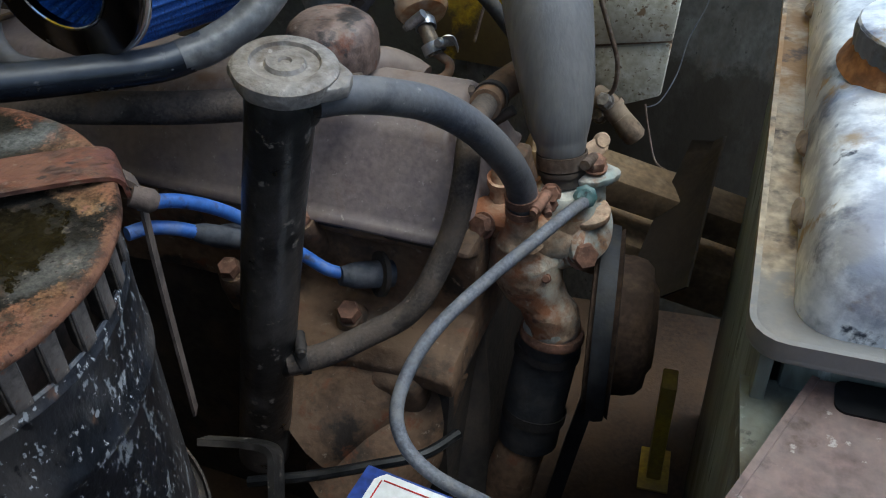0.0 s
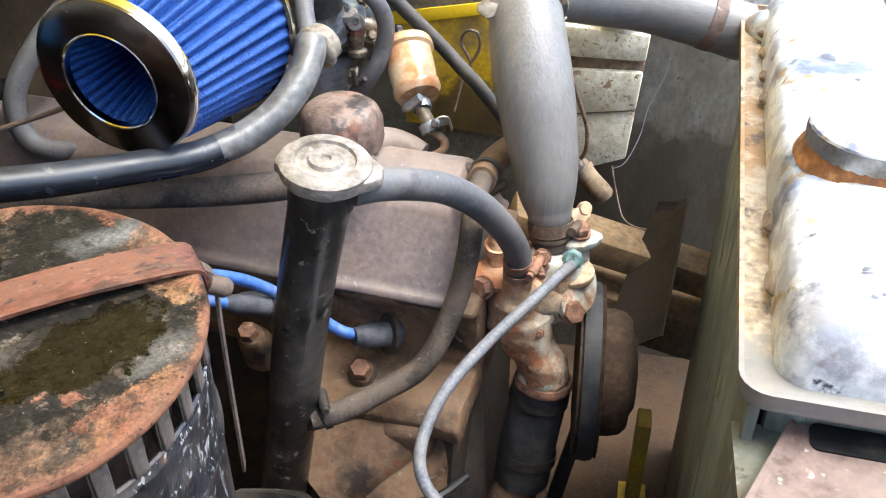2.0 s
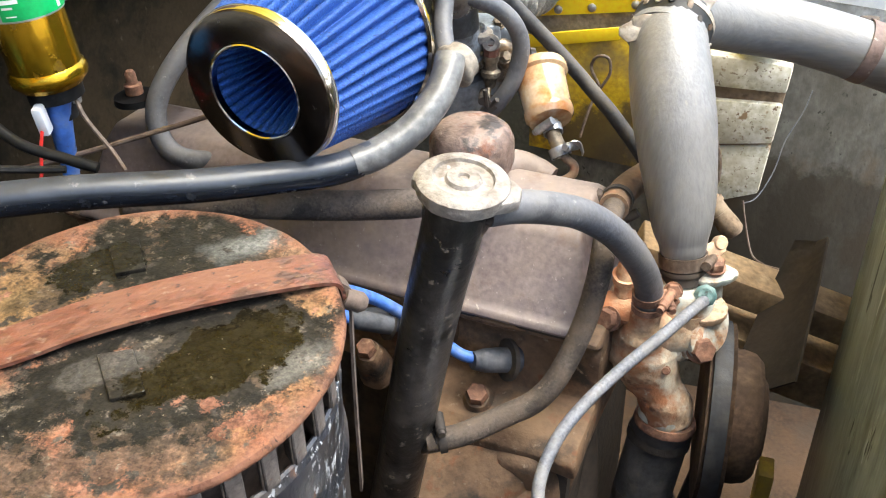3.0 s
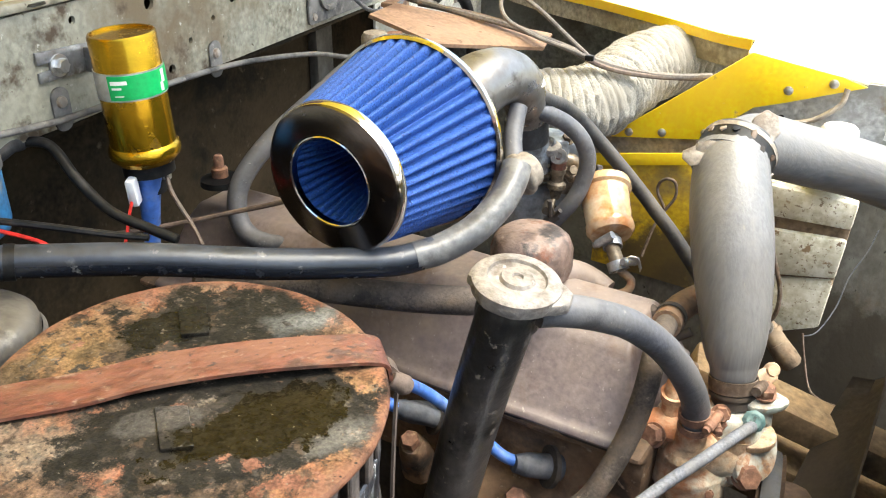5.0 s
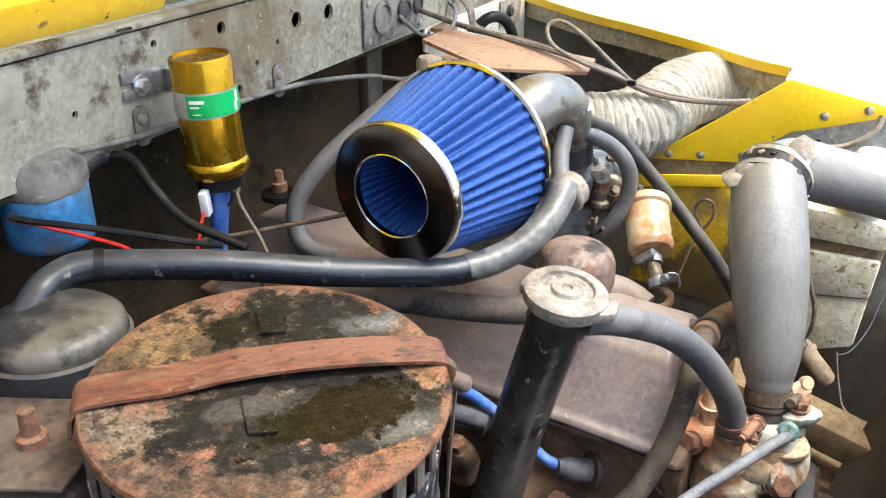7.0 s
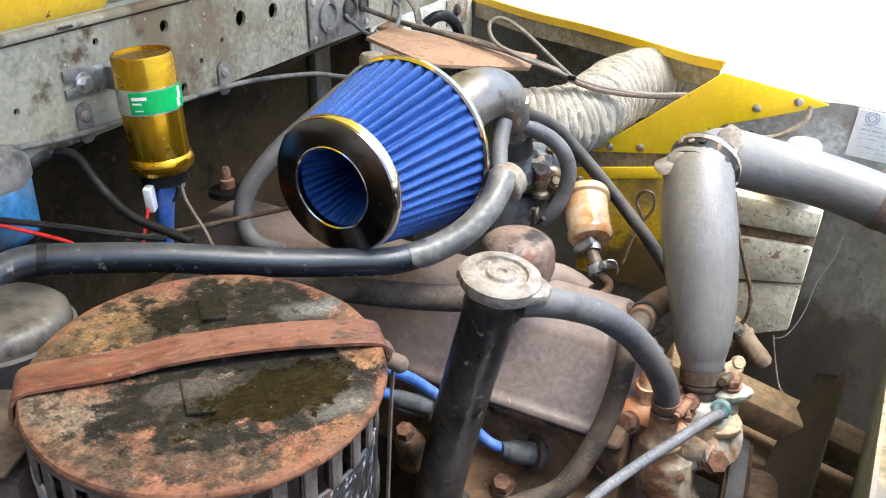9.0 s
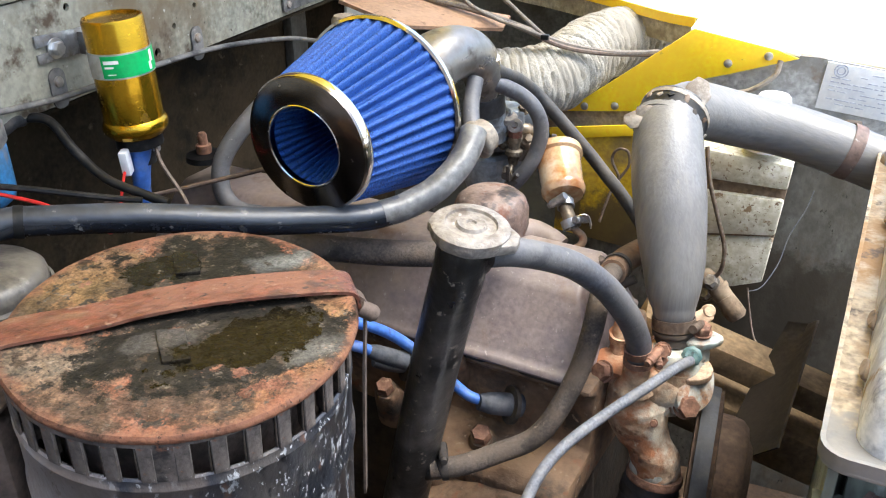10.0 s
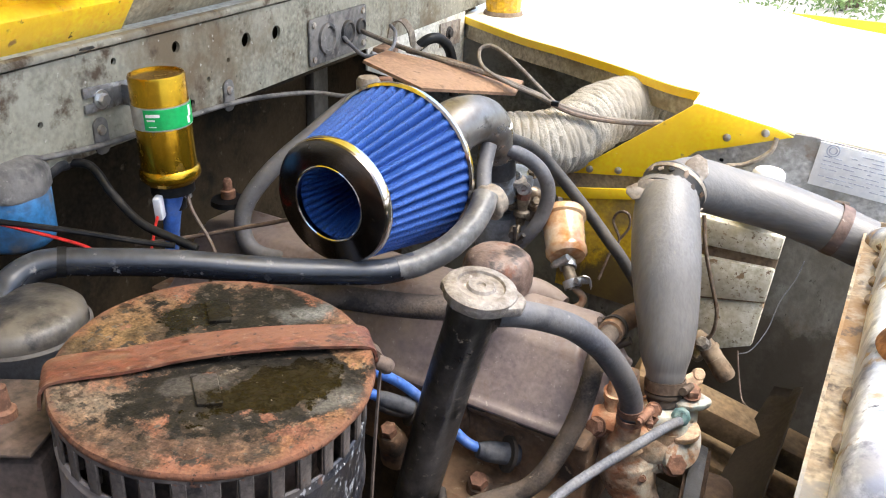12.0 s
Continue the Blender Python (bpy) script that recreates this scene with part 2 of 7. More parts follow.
vane_grey = surface("worn_grey_vane", (0.045, 0.034, 0.027), [((0.10, 0.075, 0.058), 40, 0.46, 0.64, 0.8, 9), ((0.015, 0.015, 0.016), 60, 0.55, 0.68, 0.6, 8)], 0.6, bump=0.3, spec=0.3)
vent_dust = surface("dusty_vent_paint", (0.085, 0.070, 0.062), [((0.155, 0.128, 0.110), 30, 0.44, 0.62, 0.75, 10), ((0.026, 0.024, 0.024), 44, 0.53, 0.63, 0.5, 10), ((0.18, 0.085, 0.05), 60, 0.60, 0.66, 0.85, 10), ((0.34, 0.31, 0.28), 200, 0.64, 0.68, 0.8, 8)], 0.55, bump=0.5, bump_scale=150, spec=0.3)
black_tube = surface("worn_black_paint", (0.018, 0.0165, 0.0155), [((0.105, 0.090, 0.080), 14, 0.44, 0.64, 0.5, 13), ((0.20, 0.17, 0.14), 110, 0.61, 0.67, 0.9, 10), ((0.14, 0.118, 0.098), 9, 0.56, 0.70, 0.7, 11), ((0.010, 0.010, 0.010), 30, 0.58, 0.66, 0.25, 10)], 0.32, bump=0.4, bump_scale=120)
cap_alu = surface("oxidised_alloy", (0.195, 0.173, 0.154), [((0.26, 0.235, 0.21), 30, 0.47, 0.64, 0.6, 12), ((0.105, 0.083, 0.065), 30, 0.55, 0.66, 0.8, 12), ((0.33, 0.305, 0.28), 110, 0.61, 0.70, 0.6, 9)], 0.55, 0.1, bump=0.7, bump_scale=190, wear=0.26)
# base shifted towards violet to paint in the cover's bluish sheen
cover_paint = surface("dusty_rocker_cover", (0.138, 0.109, 0.111), [((0.215, 0.162, 0.122), 7, 0.44, 0.72, 0.65, 9), ((0.080, 0.066, 0.080), 14, 0.5, 0.68, 0.32, 8), ((0.10, 0.055, 0.035), 20, 0.58, 0.72, 0.9, 9), ((0.27, 0.24, 0.225), 210, 0.66, 0.70, 0.9, 3)], 0.36, bump=0.15, dust_or_sheen=((0.23, 0.18, 0.14), 0.5), wear=0.20)
iron = surface("rusty_cast_iron", (0.138, 0.080, 0.046), [((0.225, 0.138, 0.08), 18, 0.44, 0.64, 0.9, 10), ((0.036, 0.027, 0.021), 22, 0.52, 0.64, 0.7, 10), ((0.33, 0.25, 0.18), 110, 0.62, 0.71, 0.9, 6), ((0.20, 0.075, 0.035), 40, 0.58, 0.68, 0.9, 9)], 0.8, bump=0.55, bump_scale=140, dust_or_sheen=((0.24, 0.165, 0.105), 0.3))
iron_dark = surface("oily_cast_iron", (0.030, 0.024, 0.020), [((0.085, 0.062, 0.044), 20, 0.48, 0.7, 0.9, 9)], 0.75, bump=0.5, bump_scale=130)
pump_metal = surface("corroded_alloy_housing", (0.40, 0.275, 0.175), [((0.33, 0.135, 0.062), 16, 0.47, 0.58, 0.9, 13), ((0.52, 0.47, 0.37), 15, 0.55, 0.65, 0.7, 12), ((0.13, 0.065, 0.040), 40, 0.58, 0.66, 0.9, 12), ((0.26, 0.11, 0.06), 60, 0.57, 0.67, 0.9, 11), ((0.50, 0.42, 0.31), 110, 0.62, 0.72, 0.9, 9)], 0.7, bump=0.8, bump_scale=130)
verdigris = surface("verdigris_alloy", (0.33, 0.315, 0.265), [((0.27, 0.145, 0.075), 22, 0.47, 0.58, 0.9, 13), ((0.33, 0.375, 0.345), 36, 0.56, 0.66, 0.8, 9), ((0.47, 0.46, 0.41), 20, 0.55, 0.67, 0.7, 9), ((0.09, 0.055, 0.04), 50, 0.60, 0.68, 0.9, 9)], 0.65, bump=0.5, bump_scale=130)
bolt_rust = surface("rusty_bolt", (0.21, 0.105, 0.065), [((0.10, 0.05, 0.033), 90, 0.48, 0.68, 0.9, 7), ((0.32, 0.20, 0.13), 130, 0.6, 0.7, 0.9, 5)], 0.8, 0.1, bump=0.4)
clip_brown = surface("browned_clip_steel", (0.15, 0.112, 0.085), [((0.085, 0.055, 0.038), 40, 0.46, 0.62, 0.8, 11), ((0.25, 0.21, 0.175), 90, 0.58, 0.70, 0.5, 9)], 0.55, 0.35, bump=0.4)
steel = surface("worn_steel", (0.42, 0.40, 0.37), [((0.24, 0.16, 0.10), 70, 0.5, 0.68, 0.8, 6)], 0.42, 0.8, bump=0.2)
zinc = surface("bright_zinc", (0.62, 0.62, 0.62), [((0.42, 0.40, 0.36), 60, 0.5, 0.7, 0.5, 5)], 0.35, 0.9, bump=0.1)
steel_grey = surface("greyed_zinc", (0.30, 0.31, 0.33), [((0.16, 0.14, 0.12), 40, 0.48, 0.66, 0.7, 9), ((0.48, 0.49, 0.52), 70, 0.58, 0.70, 0.3, 6)], 0.35, 0.75, bump=0.2)
chrome = surface("chrome", (0.75, 0.75, 0.76), (), 0.09, 1.0, bump=0.02, bump_scale=60)
# dark brown base and patches stand in for the surroundings this chrome reflects
chrome_dark = surface("dark_chrome_face", (0.20, 0.18, 0.17), [((0.10, 0.085, 0.075), 20, 0.5, 0.7, 0.25, 8), ((0.25, 0.22, 0.20), 60, 0.62, 0.72, 0.4, 7)], 0.16, 1.0, bump=0.06, bump_scale=40)
alloy_tube = surface("cast_alloy_elbow", (0.205, 0.205, 0.21), [((0.12, 0.105, 0.09), 16, 0.46, 0.64, 0.38, 10), ((0.05, 0.045, 0.04), 34, 0.56, 0.68, 0.5, 9), ((0.17, 0.115, 0.075), 12, 0.58, 0.70, 0.6, 10)], 0.27, 0.7, bump=0.3, bump_scale=90, dust_or_sheen=(DUST, 0.2))
blue_mesh = surface("blue_filter_gauze", (0.011, 0.048, 0.215), [((0.018, 0.066, 0.27), 14, 0.42, 0.70, 0.6, 6), ((0.040, 0.115, 0.39), 620, 0.51, 0.63, 0.55, 2), ((0.005, 0.018, 0.085), 420, 0.58, 0.66, 0.7, 3)], 0.5, bump=0.5, bump_scale=900, wear=0.15, spec=0.3)
gold = surface("gold_lacquer", (0.50, 0.29, 0.018), [((0.34, 0.19, 0.012), 20, 0.45, 0.7, 0.28, 6), ((0.22, 0.14, 0.04), 70, 0.60, 0.72, 0.6, 8)], 0.2, 0.9, bump=0.04, wear=0.10)
green_paper = surface("green_label", (0.008, 0.36, 0.09), (), 0.45, bump=0.03, wear=0.10)
plate_alu = surface("etched_plate", (0.72, 0.75, 0.80), [((0.62, 0.64, 0.68), 30, 0.45, 0.7, 0.5, 8), ((0.80, 0.82, 0.85), 60, 0.58, 0.70, 0.4, 6)], 0.42, 0.2, bump=0.1, wear=0.12)
white_print = surface("white_print", (0.8, 0.8, 0.78), (), 0.5, bump=0)
grey_print = surface("grey_print", (0.40, 0.44, 0.54), (), 0.6, bump=0)
bulk_paint = surface("stained_grey_green_paint", (0.208, 0.200, 0.158), [((0.295, 0.285, 0.232), 7, 0.42, 0.62, 0.65, 10), ((0.14, 0.108, 0.068), 6, 0.49, 0.62, 0.85, 12), ((0.07, 0.05, 0.033), 20, 0.565, 0.65, 0.9, 12), ((0.40, 0.39, 0.34), 130, 0.65, 0.70, 0.7, 8), ((0.07, 0.052, 0.036), 150, 0.655, 0.70, 0.9, 7)], 0.6, bump=0.3, spec=0.35)
# near-black base stands in for the shade below the bulkhead, with dusty mottling
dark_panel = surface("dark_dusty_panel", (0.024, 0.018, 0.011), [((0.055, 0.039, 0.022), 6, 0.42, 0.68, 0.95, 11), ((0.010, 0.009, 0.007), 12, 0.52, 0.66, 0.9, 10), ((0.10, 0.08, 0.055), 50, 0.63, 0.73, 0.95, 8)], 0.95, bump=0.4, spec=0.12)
footwell_grey = surface("dusty_footwell_paint", (0.125, 0.127, 0.115), [((0.175, 0.176, 0.160), 5, 0.45, 0.62, 0.85, 10), ((0.070, 0.062, 0.050), 9, 0.50, 0.66, 0.9, 10), ((0.22, 0.215, 0.195), 60, 0.62, 0.70, 0.9, 7)], 0.85, bump=0.3, spec=0.2)
lip_cream = surface("worn_cream_lip", (0.36, 0.325, 0.255), [((0.22, 0.185, 0.135), 9, 0.48, 0.62, 0.8, 10), ((0.48, 0.45, 0.38), 30, 0.56, 0.70, 0.6, 9)], 0.6, bump=0.2)
bracket_brown = surface("grimy_brown_bracket", (0.075, 0.052, 0.04), [((0.13, 0.095, 0.075), 18, 0.46, 0.66, 0.9, 10), ((0.03, 0.022, 0.018), 26, 0.54, 0.66, 0.8, 10)], 0.8, bump=0.4)
pot_top = surface("mottled_pot_lid", (0.085, 0.077, 0.066), [((0.14, 0.125, 0.105), 10, 0.46, 0.64, 0.55, 11), ((0.020, 0.020, 0.024), 14, 0.50, 0.60, 0.4, 11), ((0.20, 0.19, 0.17), 50, 0.61, 0.72, 0.6, 8)], 0.38, 0.2, bump=0.4, bump_scale=120, spec=0.5)
# lit upper and shaded lower copies of the inner wing's grey
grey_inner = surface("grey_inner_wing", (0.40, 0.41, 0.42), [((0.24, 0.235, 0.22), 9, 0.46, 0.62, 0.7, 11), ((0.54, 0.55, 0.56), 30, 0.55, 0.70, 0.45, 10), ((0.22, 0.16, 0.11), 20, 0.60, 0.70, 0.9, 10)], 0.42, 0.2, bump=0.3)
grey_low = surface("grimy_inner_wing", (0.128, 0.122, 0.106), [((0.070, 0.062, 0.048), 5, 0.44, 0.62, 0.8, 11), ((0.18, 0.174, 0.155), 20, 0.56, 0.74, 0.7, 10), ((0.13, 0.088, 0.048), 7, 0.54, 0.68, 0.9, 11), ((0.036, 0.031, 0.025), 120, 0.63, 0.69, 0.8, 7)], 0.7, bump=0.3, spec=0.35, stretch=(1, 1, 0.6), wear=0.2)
yellow = surface("yellow_paint", (0.92, 0.64, 0.015), [((0.88, 0.58, 0.03), 14, 0.45, 0.7, 0.5, 8), ((0.42, 0.28, 0.08), 60, 0.65, 0.72, 0.8, 9), ((0.92, 0.80, 0.45), 120, 0.68, 0.73, 0.6, 5)], 0.36, bump=0.08, coat=0.2, wear=0.08)
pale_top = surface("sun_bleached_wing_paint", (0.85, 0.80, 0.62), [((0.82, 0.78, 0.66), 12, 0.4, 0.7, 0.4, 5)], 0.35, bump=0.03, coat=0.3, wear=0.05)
rad_silver = surface("silver_paint_over_rust", (0.72, 0.735, 0.76), [((0.13, 0.145, 0.20), 10, 0.515, 0.60, 0.3, 11), ((0.40, 0.41, 0.45), 26, 0.5, 0.60, 0.35, 9), ((0.30, 0.21, 0.12), 30, 0.60, 0.66, 0.8, 10), ((0.05, 0.055, 0.07), 44, 0.625, 0.68, 0.4, 9)], 0.3, 0.2, bump=0.3, bump_scale=110)


def stain_or_shading(material, spots, amount=0.85):
    """Lays ragged patches of (x, y, z, reach, colour) over a material: stains, or painted light and shade."""
    sn, sl = material.node_tree.nodes, material.node_tree.links
    sout = sn["Principled BSDF"]
    scol = sout.inputs["Base Color"].links[0].from_socket
    sco = sn.new("ShaderNodeTexCoord")
    swarp = sn.new("ShaderNodeTexNoise")
    swarp.inputs["Scale"].default_value, swarp.inputs["Detail"].default_value, swarp.inputs["Roughness"].default_value = 26, 12, 0.7
    sl.new(sco.outputs["Object"], swarp.inputs["Vector"])
    for cx, cy, cz, reach, tint in spots:
        dist = sn.new("ShaderNodeVectorMath")
        dist.operation = "DISTANCE"
        dist.inputs[1].default_value = (cx, cy, cz)
        sl.new(sco.outputs["Object"], dist.inputs[0])
        add = sn.new("ShaderNodeMath")
        add.operation, add.inputs[1].default_value = "MULTIPLY_ADD", 0.10
        sl.new(swarp.outputs["Fac"], add.inputs[0])
        sl.new(dist.outputs["Value"], add.inputs[2])
        edge = sn.new("ShaderNodeMapRange")
        edge.inputs[1].default_value, edge.inputs[2].default_value, edge.inputs[4].default_value = reach + 0.057, reach + 0.043, amount
        sl.new(add.outputs[0], edge.inputs[0])
        mixc = sn.new("ShaderNodeMix")
        mixc.data_type = "RGBA"
        sl.new(edge.outputs[0], mixc.inputs[0])
        sl.new(scol, mixc.inputs[6])
        mixc.inputs[7].default_value = (*tint, 1)
        scol = mixc.outputs[2]
    sl.new(scol, sout.inputs["Base Color"])


stain_or_shading(rad_silver, ((0.352, 0.150, 0.975, 0.020, (0.27, 0.28, 0.33)), (0.395, 0.148, 0.975, 0.018, (0.26, 0.275, 0.33)), (0.340, 0.164, 0.975, 0.006, (0.08, 0.085, 0.12)), (0.372, 0.163, 0.975, 0.005, (0.06, 0.07, 0.13)), (0.355, 0.265, 0.975, 0.008, (0.30, 0.36, 0.50)), (0.33, 0.178, 0.975, 0.004, (0.27, 0.19, 0.13)), (0.322, 0.150, 0.965, 0.006, (0.13, 0.10, 0.09)), (0.352, 0.225, 0.985, 0.004, (0.36, 0.25, 0.12)), (0.322, 0.215, 0.965, 0.003, (0.30, 0.20, 0.11))))
rad_rim = surface("rusty_silver_rim", (0.300, 0.238, 0.155), [((0.22, 0.135, 0.065), 10, 0.49, 0.62, 0.8, 12), ((0.38, 0.35, 0.28), 14, 0.56, 0.68, 0.45, 11), ((0.075, 0.056, 0.043), 40, 0.56, 0.65, 0.7, 12)], 0.48, 0.2, bump=0.25)
rust_orange = surface("orange_rust", (0.26, 0.115, 0.04), [((0.14, 0.06, 0.027), 40, 0.45, 0.65, 0.95, 9), ((0.36, 0.19, 0.08), 70, 0.58, 0.7, 0.9, 7)], 0.9, bump=0.5)
green_panel = surface("streaked_green_panel", (0.125, 0.145, 0.122), [((0.20, 0.225, 0.195), 9, 0.46, 0.66, 0.5, 11), ((0.085, 0.070, 0.045), 7, 0.48, 0.64, 0.85, 11), ((0.34, 0.37, 0.34), 60, 0.62, 0.69, 0.6, 9), ((0.035, 0.034, 0.028), 50, 0.64, 0.68, 0.8, 10)], 0.5, bump=0.25, stretch=(1, 0.9, 0.28))
brown_panel = surface("dusty_oxide_panel", (0.115, 0.072, 0.06), [((0.19, 0.145, 0.125), 18, 0.46, 0.70, 0.85, 10), ((0.055, 0.036, 0.028), 40, 0.57, 0.68, 0.9, 10), ((0.33, 0.29, 0.26), 120, 0.64, 0.7, 0.9, 5)], 0.6, bump=0.25)
board_tan = surface("pale_tan_board", (0.235, 0.140, 0.085), [((0.31, 0.20, 0.13), 10, 0.44, 0.64, 0.8, 10), ((0.14, 0.075, 0.042), 12, 0.55, 0.68, 0.9, 11), ((0.09, 0.055, 0.035), 60, 0.62, 0.70, 0.9, 8)], 0.7, bump=0.2, wear=0.2)
# paler than the bulkhead paint: the sun on its end is put into colour
pale_paint = surface("chalky_pale_paint", (0.50, 0.49, 0.43), [((0.40, 0.375, 0.31), 8, 0.48, 0.64, 0.7, 10), ((0.24, 0.185, 0.125), 14, 0.58, 0.68, 0.9, 11), ((0.58, 0.57, 0.52), 30, 0.56, 0.70, 0.5, 8)], 0.55, bump=0.2)
tan_plate = surface("tan_rusty_plate", (0.165, 0.092, 0.050), [((0.235, 0.145, 0.088), 15, 0.44, 0.66, 0.9, 11), ((0.075, 0.043, 0.027), 24, 0.54, 0.66, 0.9, 11)], 0.8, bump=0.3)
flange_pale = surface("pale_flaky_steel", (0.36, 0.325, 0.285), [((0.20, 0.165, 0.135), 30, 0.50, 0.62, 0.8, 11), ((0.46, 0.43, 0.39), 40, 0.56, 0.70, 0.6, 9)], 0.55, bump=0.4)
flange_tan = surface("dusty_tan_grey_casting", (0.24, 0.205, 0.165), [((0.15, 0.115, 0.085), 30, 0.48, 0.62, 0.8, 11), ((0.33, 0.30, 0.26), 40, 0.56, 0.70, 0.6, 9)], 0.55, bump=0.3)
tan_beam = surface("ochre_beam", (0.235, 0.155, 0.080), [((0.10, 0.066, 0.036), 9, 0.48, 0.62, 0.9, 10), ((0.30, 0.22, 0.13), 40, 0.58, 0.7, 0.9, 7)], 0.8, bump=0.3, wear=0.2)
filter_cream = surface("stained_cream_filter", (0.42, 0.285, 0.165), [((0.30, 0.120, 0.040), 15, 0.50, 0.62, 0.2, 6), ((0.56, 0.48, 0.37), 13, 0.52, 0.66, 0.14, 5)], 0.16, bump=0.05, wear=0.12, coat=0.4)
dome_red = surface("scabby_red_dome", (0.128, 0.088, 0.072), [((0.21, 0.15, 0.12), 34, 0.47, 0.60, 0.7, 14), ((0.155, 0.066, 0.040), 40, 0.54, 0.64, 0.9, 14), ((0.036, 0.028, 0.025), 40, 0.54, 0.62, 0.5, 14), ((0.30, 0.24, 0.20), 110, 0.62, 0.69, 0.9, 10)], 0.45, bump=1.0, bump_scale=110)
tank_white = surface("speckled_white_plastic", (0.60, 0.585, 0.49), [((0.14, 0.085, 0.05), 190, 0.615, 0.655, 0.9, 3), ((0.47, 0.44, 0.34), 12, 0.48, 0.68, 0.6, 9), ((0.25, 0.17, 0.10), 60, 0.61, 0.67, 0.9, 9), ((0.70, 0.69, 0.62), 30, 0.58, 0.7, 0.5, 6)], 0.5, bump=0.1)
tank_dirt = surface("brown_groove_dirt", (0.17, 0.12, 0.08), [((0.26, 0.20, 0.14), 40, 0.45, 0.7, 0.9, 6)], 0.9, bump=0.3)
fabric = surface("dusty_duct_fabric", (0.32, 0.305, 0.27), [((0.27, 0.25, 0.215), 12, 0.44, 0.66, 0.95, 8), ((0.20, 0.18, 0.15), 60, 0.60, 0.74, 0.95, 7)], 0.9, bump=0.5, bump_scale=500, spec=0.2)
blue_wire = surface("blue_lead", (0.05, 0.135, 0.44), [((0.17, 0.22, 0.36), 30, 0.48, 0.68, 0.7, 8), ((0.05, 0.05, 0.07), 60, 0.60, 0.70, 0.8, 7)], 0.42, bump=0.15, wear=0.15)
blue_dusty = surface("dusty_dark_boot", (0.03, 0.034, 0.045), [((0.12, 0.12, 0.13), 40, 0.45, 0.7, 0.9, 6)], 0.7, bump=0.2)
blue_paint = surface("blue_canister_paint", (0.022, 0.13, 0.30), [((0.05, 0.08, 0.12), 16, 0.48, 0.64, 0.7, 9), ((0.14, 0.14, 0.14), 40, 0.58, 0.70, 0.8, 8)], 0.45, bump=0.2, dust_or_sheen=(DUST, 0.3))
grime_grey = surface("thick_grey_grime", (0.105, 0.10, 0.096), [((0.19, 0.178, 0.165), 20, 0.44, 0.66, 0.95, 9), ((0.035, 0.035, 0.036), 30, 0.52, 0.64, 0.7, 9), ((0.28, 0.265, 0.245), 90, 0.62, 0.70, 0.95, 6)], 0.75, bump=0.6, bump_scale=120)
red_wire = surface("red_wire", (0.45, 0.015, 0.012), (), 0.45, bump=0)
black_wire = surface("black_wire", (0.0085, 0.0085, 0.009), [((0.035, 0.032, 0.030), 60, 0.54, 0.72, 0.7, 7)], 0.42, bump=0.05, spec=0.2)
brown_wire = surface("brown_wire", (0.115, 0.078, 0.058), [((0.19, 0.15, 0.12), 50, 0.5, 0.7, 0.8, 6)], 0.6, bump=0)
grey_wire = surface("grey_sleeved_wire", (0.115, 0.120, 0.140), [((0.17, 0.165, 0.165), 60, 0.45, 0.7, 0.8, 5)], 0.6, bump=0.3, bump_scale=400)
tan_wire = surface("dusty_tan_cable", (0.150, 0.128, 0.108), [((0.22, 0.19, 0.16), 50, 0.45, 0.68, 0.8, 7), ((0.07, 0.055, 0.045), 40, 0.56, 0.68, 0.8, 7)], 0.6, bump=0.2, bump_scale=400)
green_wire = surface("green_wire", (0.03, 0.09, 0.07), (), 0.6, bump=0)
sender_green = surface("verdigris_sender", (0.060, 0.125, 0.125), [((0.16, 0.225, 0.215), 60, 0.45, 0.6, 0.8, 6), ((0.035, 0.045, 0.045), 90, 0.56, 0.66, 0.8, 6)], 0.6, bump=0.4)
white_plastic = surface("white_connector", (0.72, 0.73, 0.76), (), 0.4, bump=0, wear=0.05)
belt_rubber = surface("belt_rubber", (0.017, 0.017, 0.019), [((0.05, 0.046, 0.042), 50, 0.5, 0.7, 0.9, 5)], 0.6, bump=0.3)
carb_blue = surface("blue_grey_carburettor_alloy", (0.20, 0.225, 0.255), [((0.090, 0.085, 0.080), 24, 0.50, 0.64, 0.7, 11), ((0.32, 0.35, 0.39), 40, 0.55, 0.70, 0.35, 9)], 0.42, 0.35, bump=0.4, wear=0.20)
carb_metal = surface("grimy_carburettor_alloy", (0.175, 0.165, 0.155), [((0.06, 0.046, 0.034), 34, 0.47, 0.60, 0.8, 9), ((0.40, 0.39, 0.37), 50, 0.56, 0.68, 0.4, 8), ((0.20, 0.12, 0.07), 60, 0.60, 0.70, 0.9, 8)], 0.42, 0.5, bump=0.5, bump_scale=150)
brass = surface("dull_brass", (0.19, 0.15, 0.105), [((0.07, 0.055, 0.04), 60, 0.48, 0.62, 0.8, 8), ((0.36, 0.31, 0.23), 90, 0.58, 0.70, 0.4, 6)], 0.4, 0.5, bump=0.4)
box_blue = surface("blue_card", (0.03, 0.06, 0.26), (), 0.55, bump=0.05)
# dim surface of the added sky-blocking wall
blocker_matte = surface("dim_plaster", (0.17, 0.15, 0.13), [((0.23, 0.205, 0.18), 1.5, 0.4, 0.65, 0.95, 6)], 0.95, bump=0.3, bump_scale=40)
soil = surface("pale_sandy_ground", (0.58, 0.55, 0.50), [((0.48, 0.44, 0.39), 2.5, 0.4, 0.65, 0.95, 8)], 0.95, bump=0.4, bump_scale=30)
leaf = surface("green_leaf", (0.10, 0.17, 0.04), [((0.18, 0.25, 0.07), 6, 0.45, 0.6, 0.6, 3)], 0.5, bump=0)
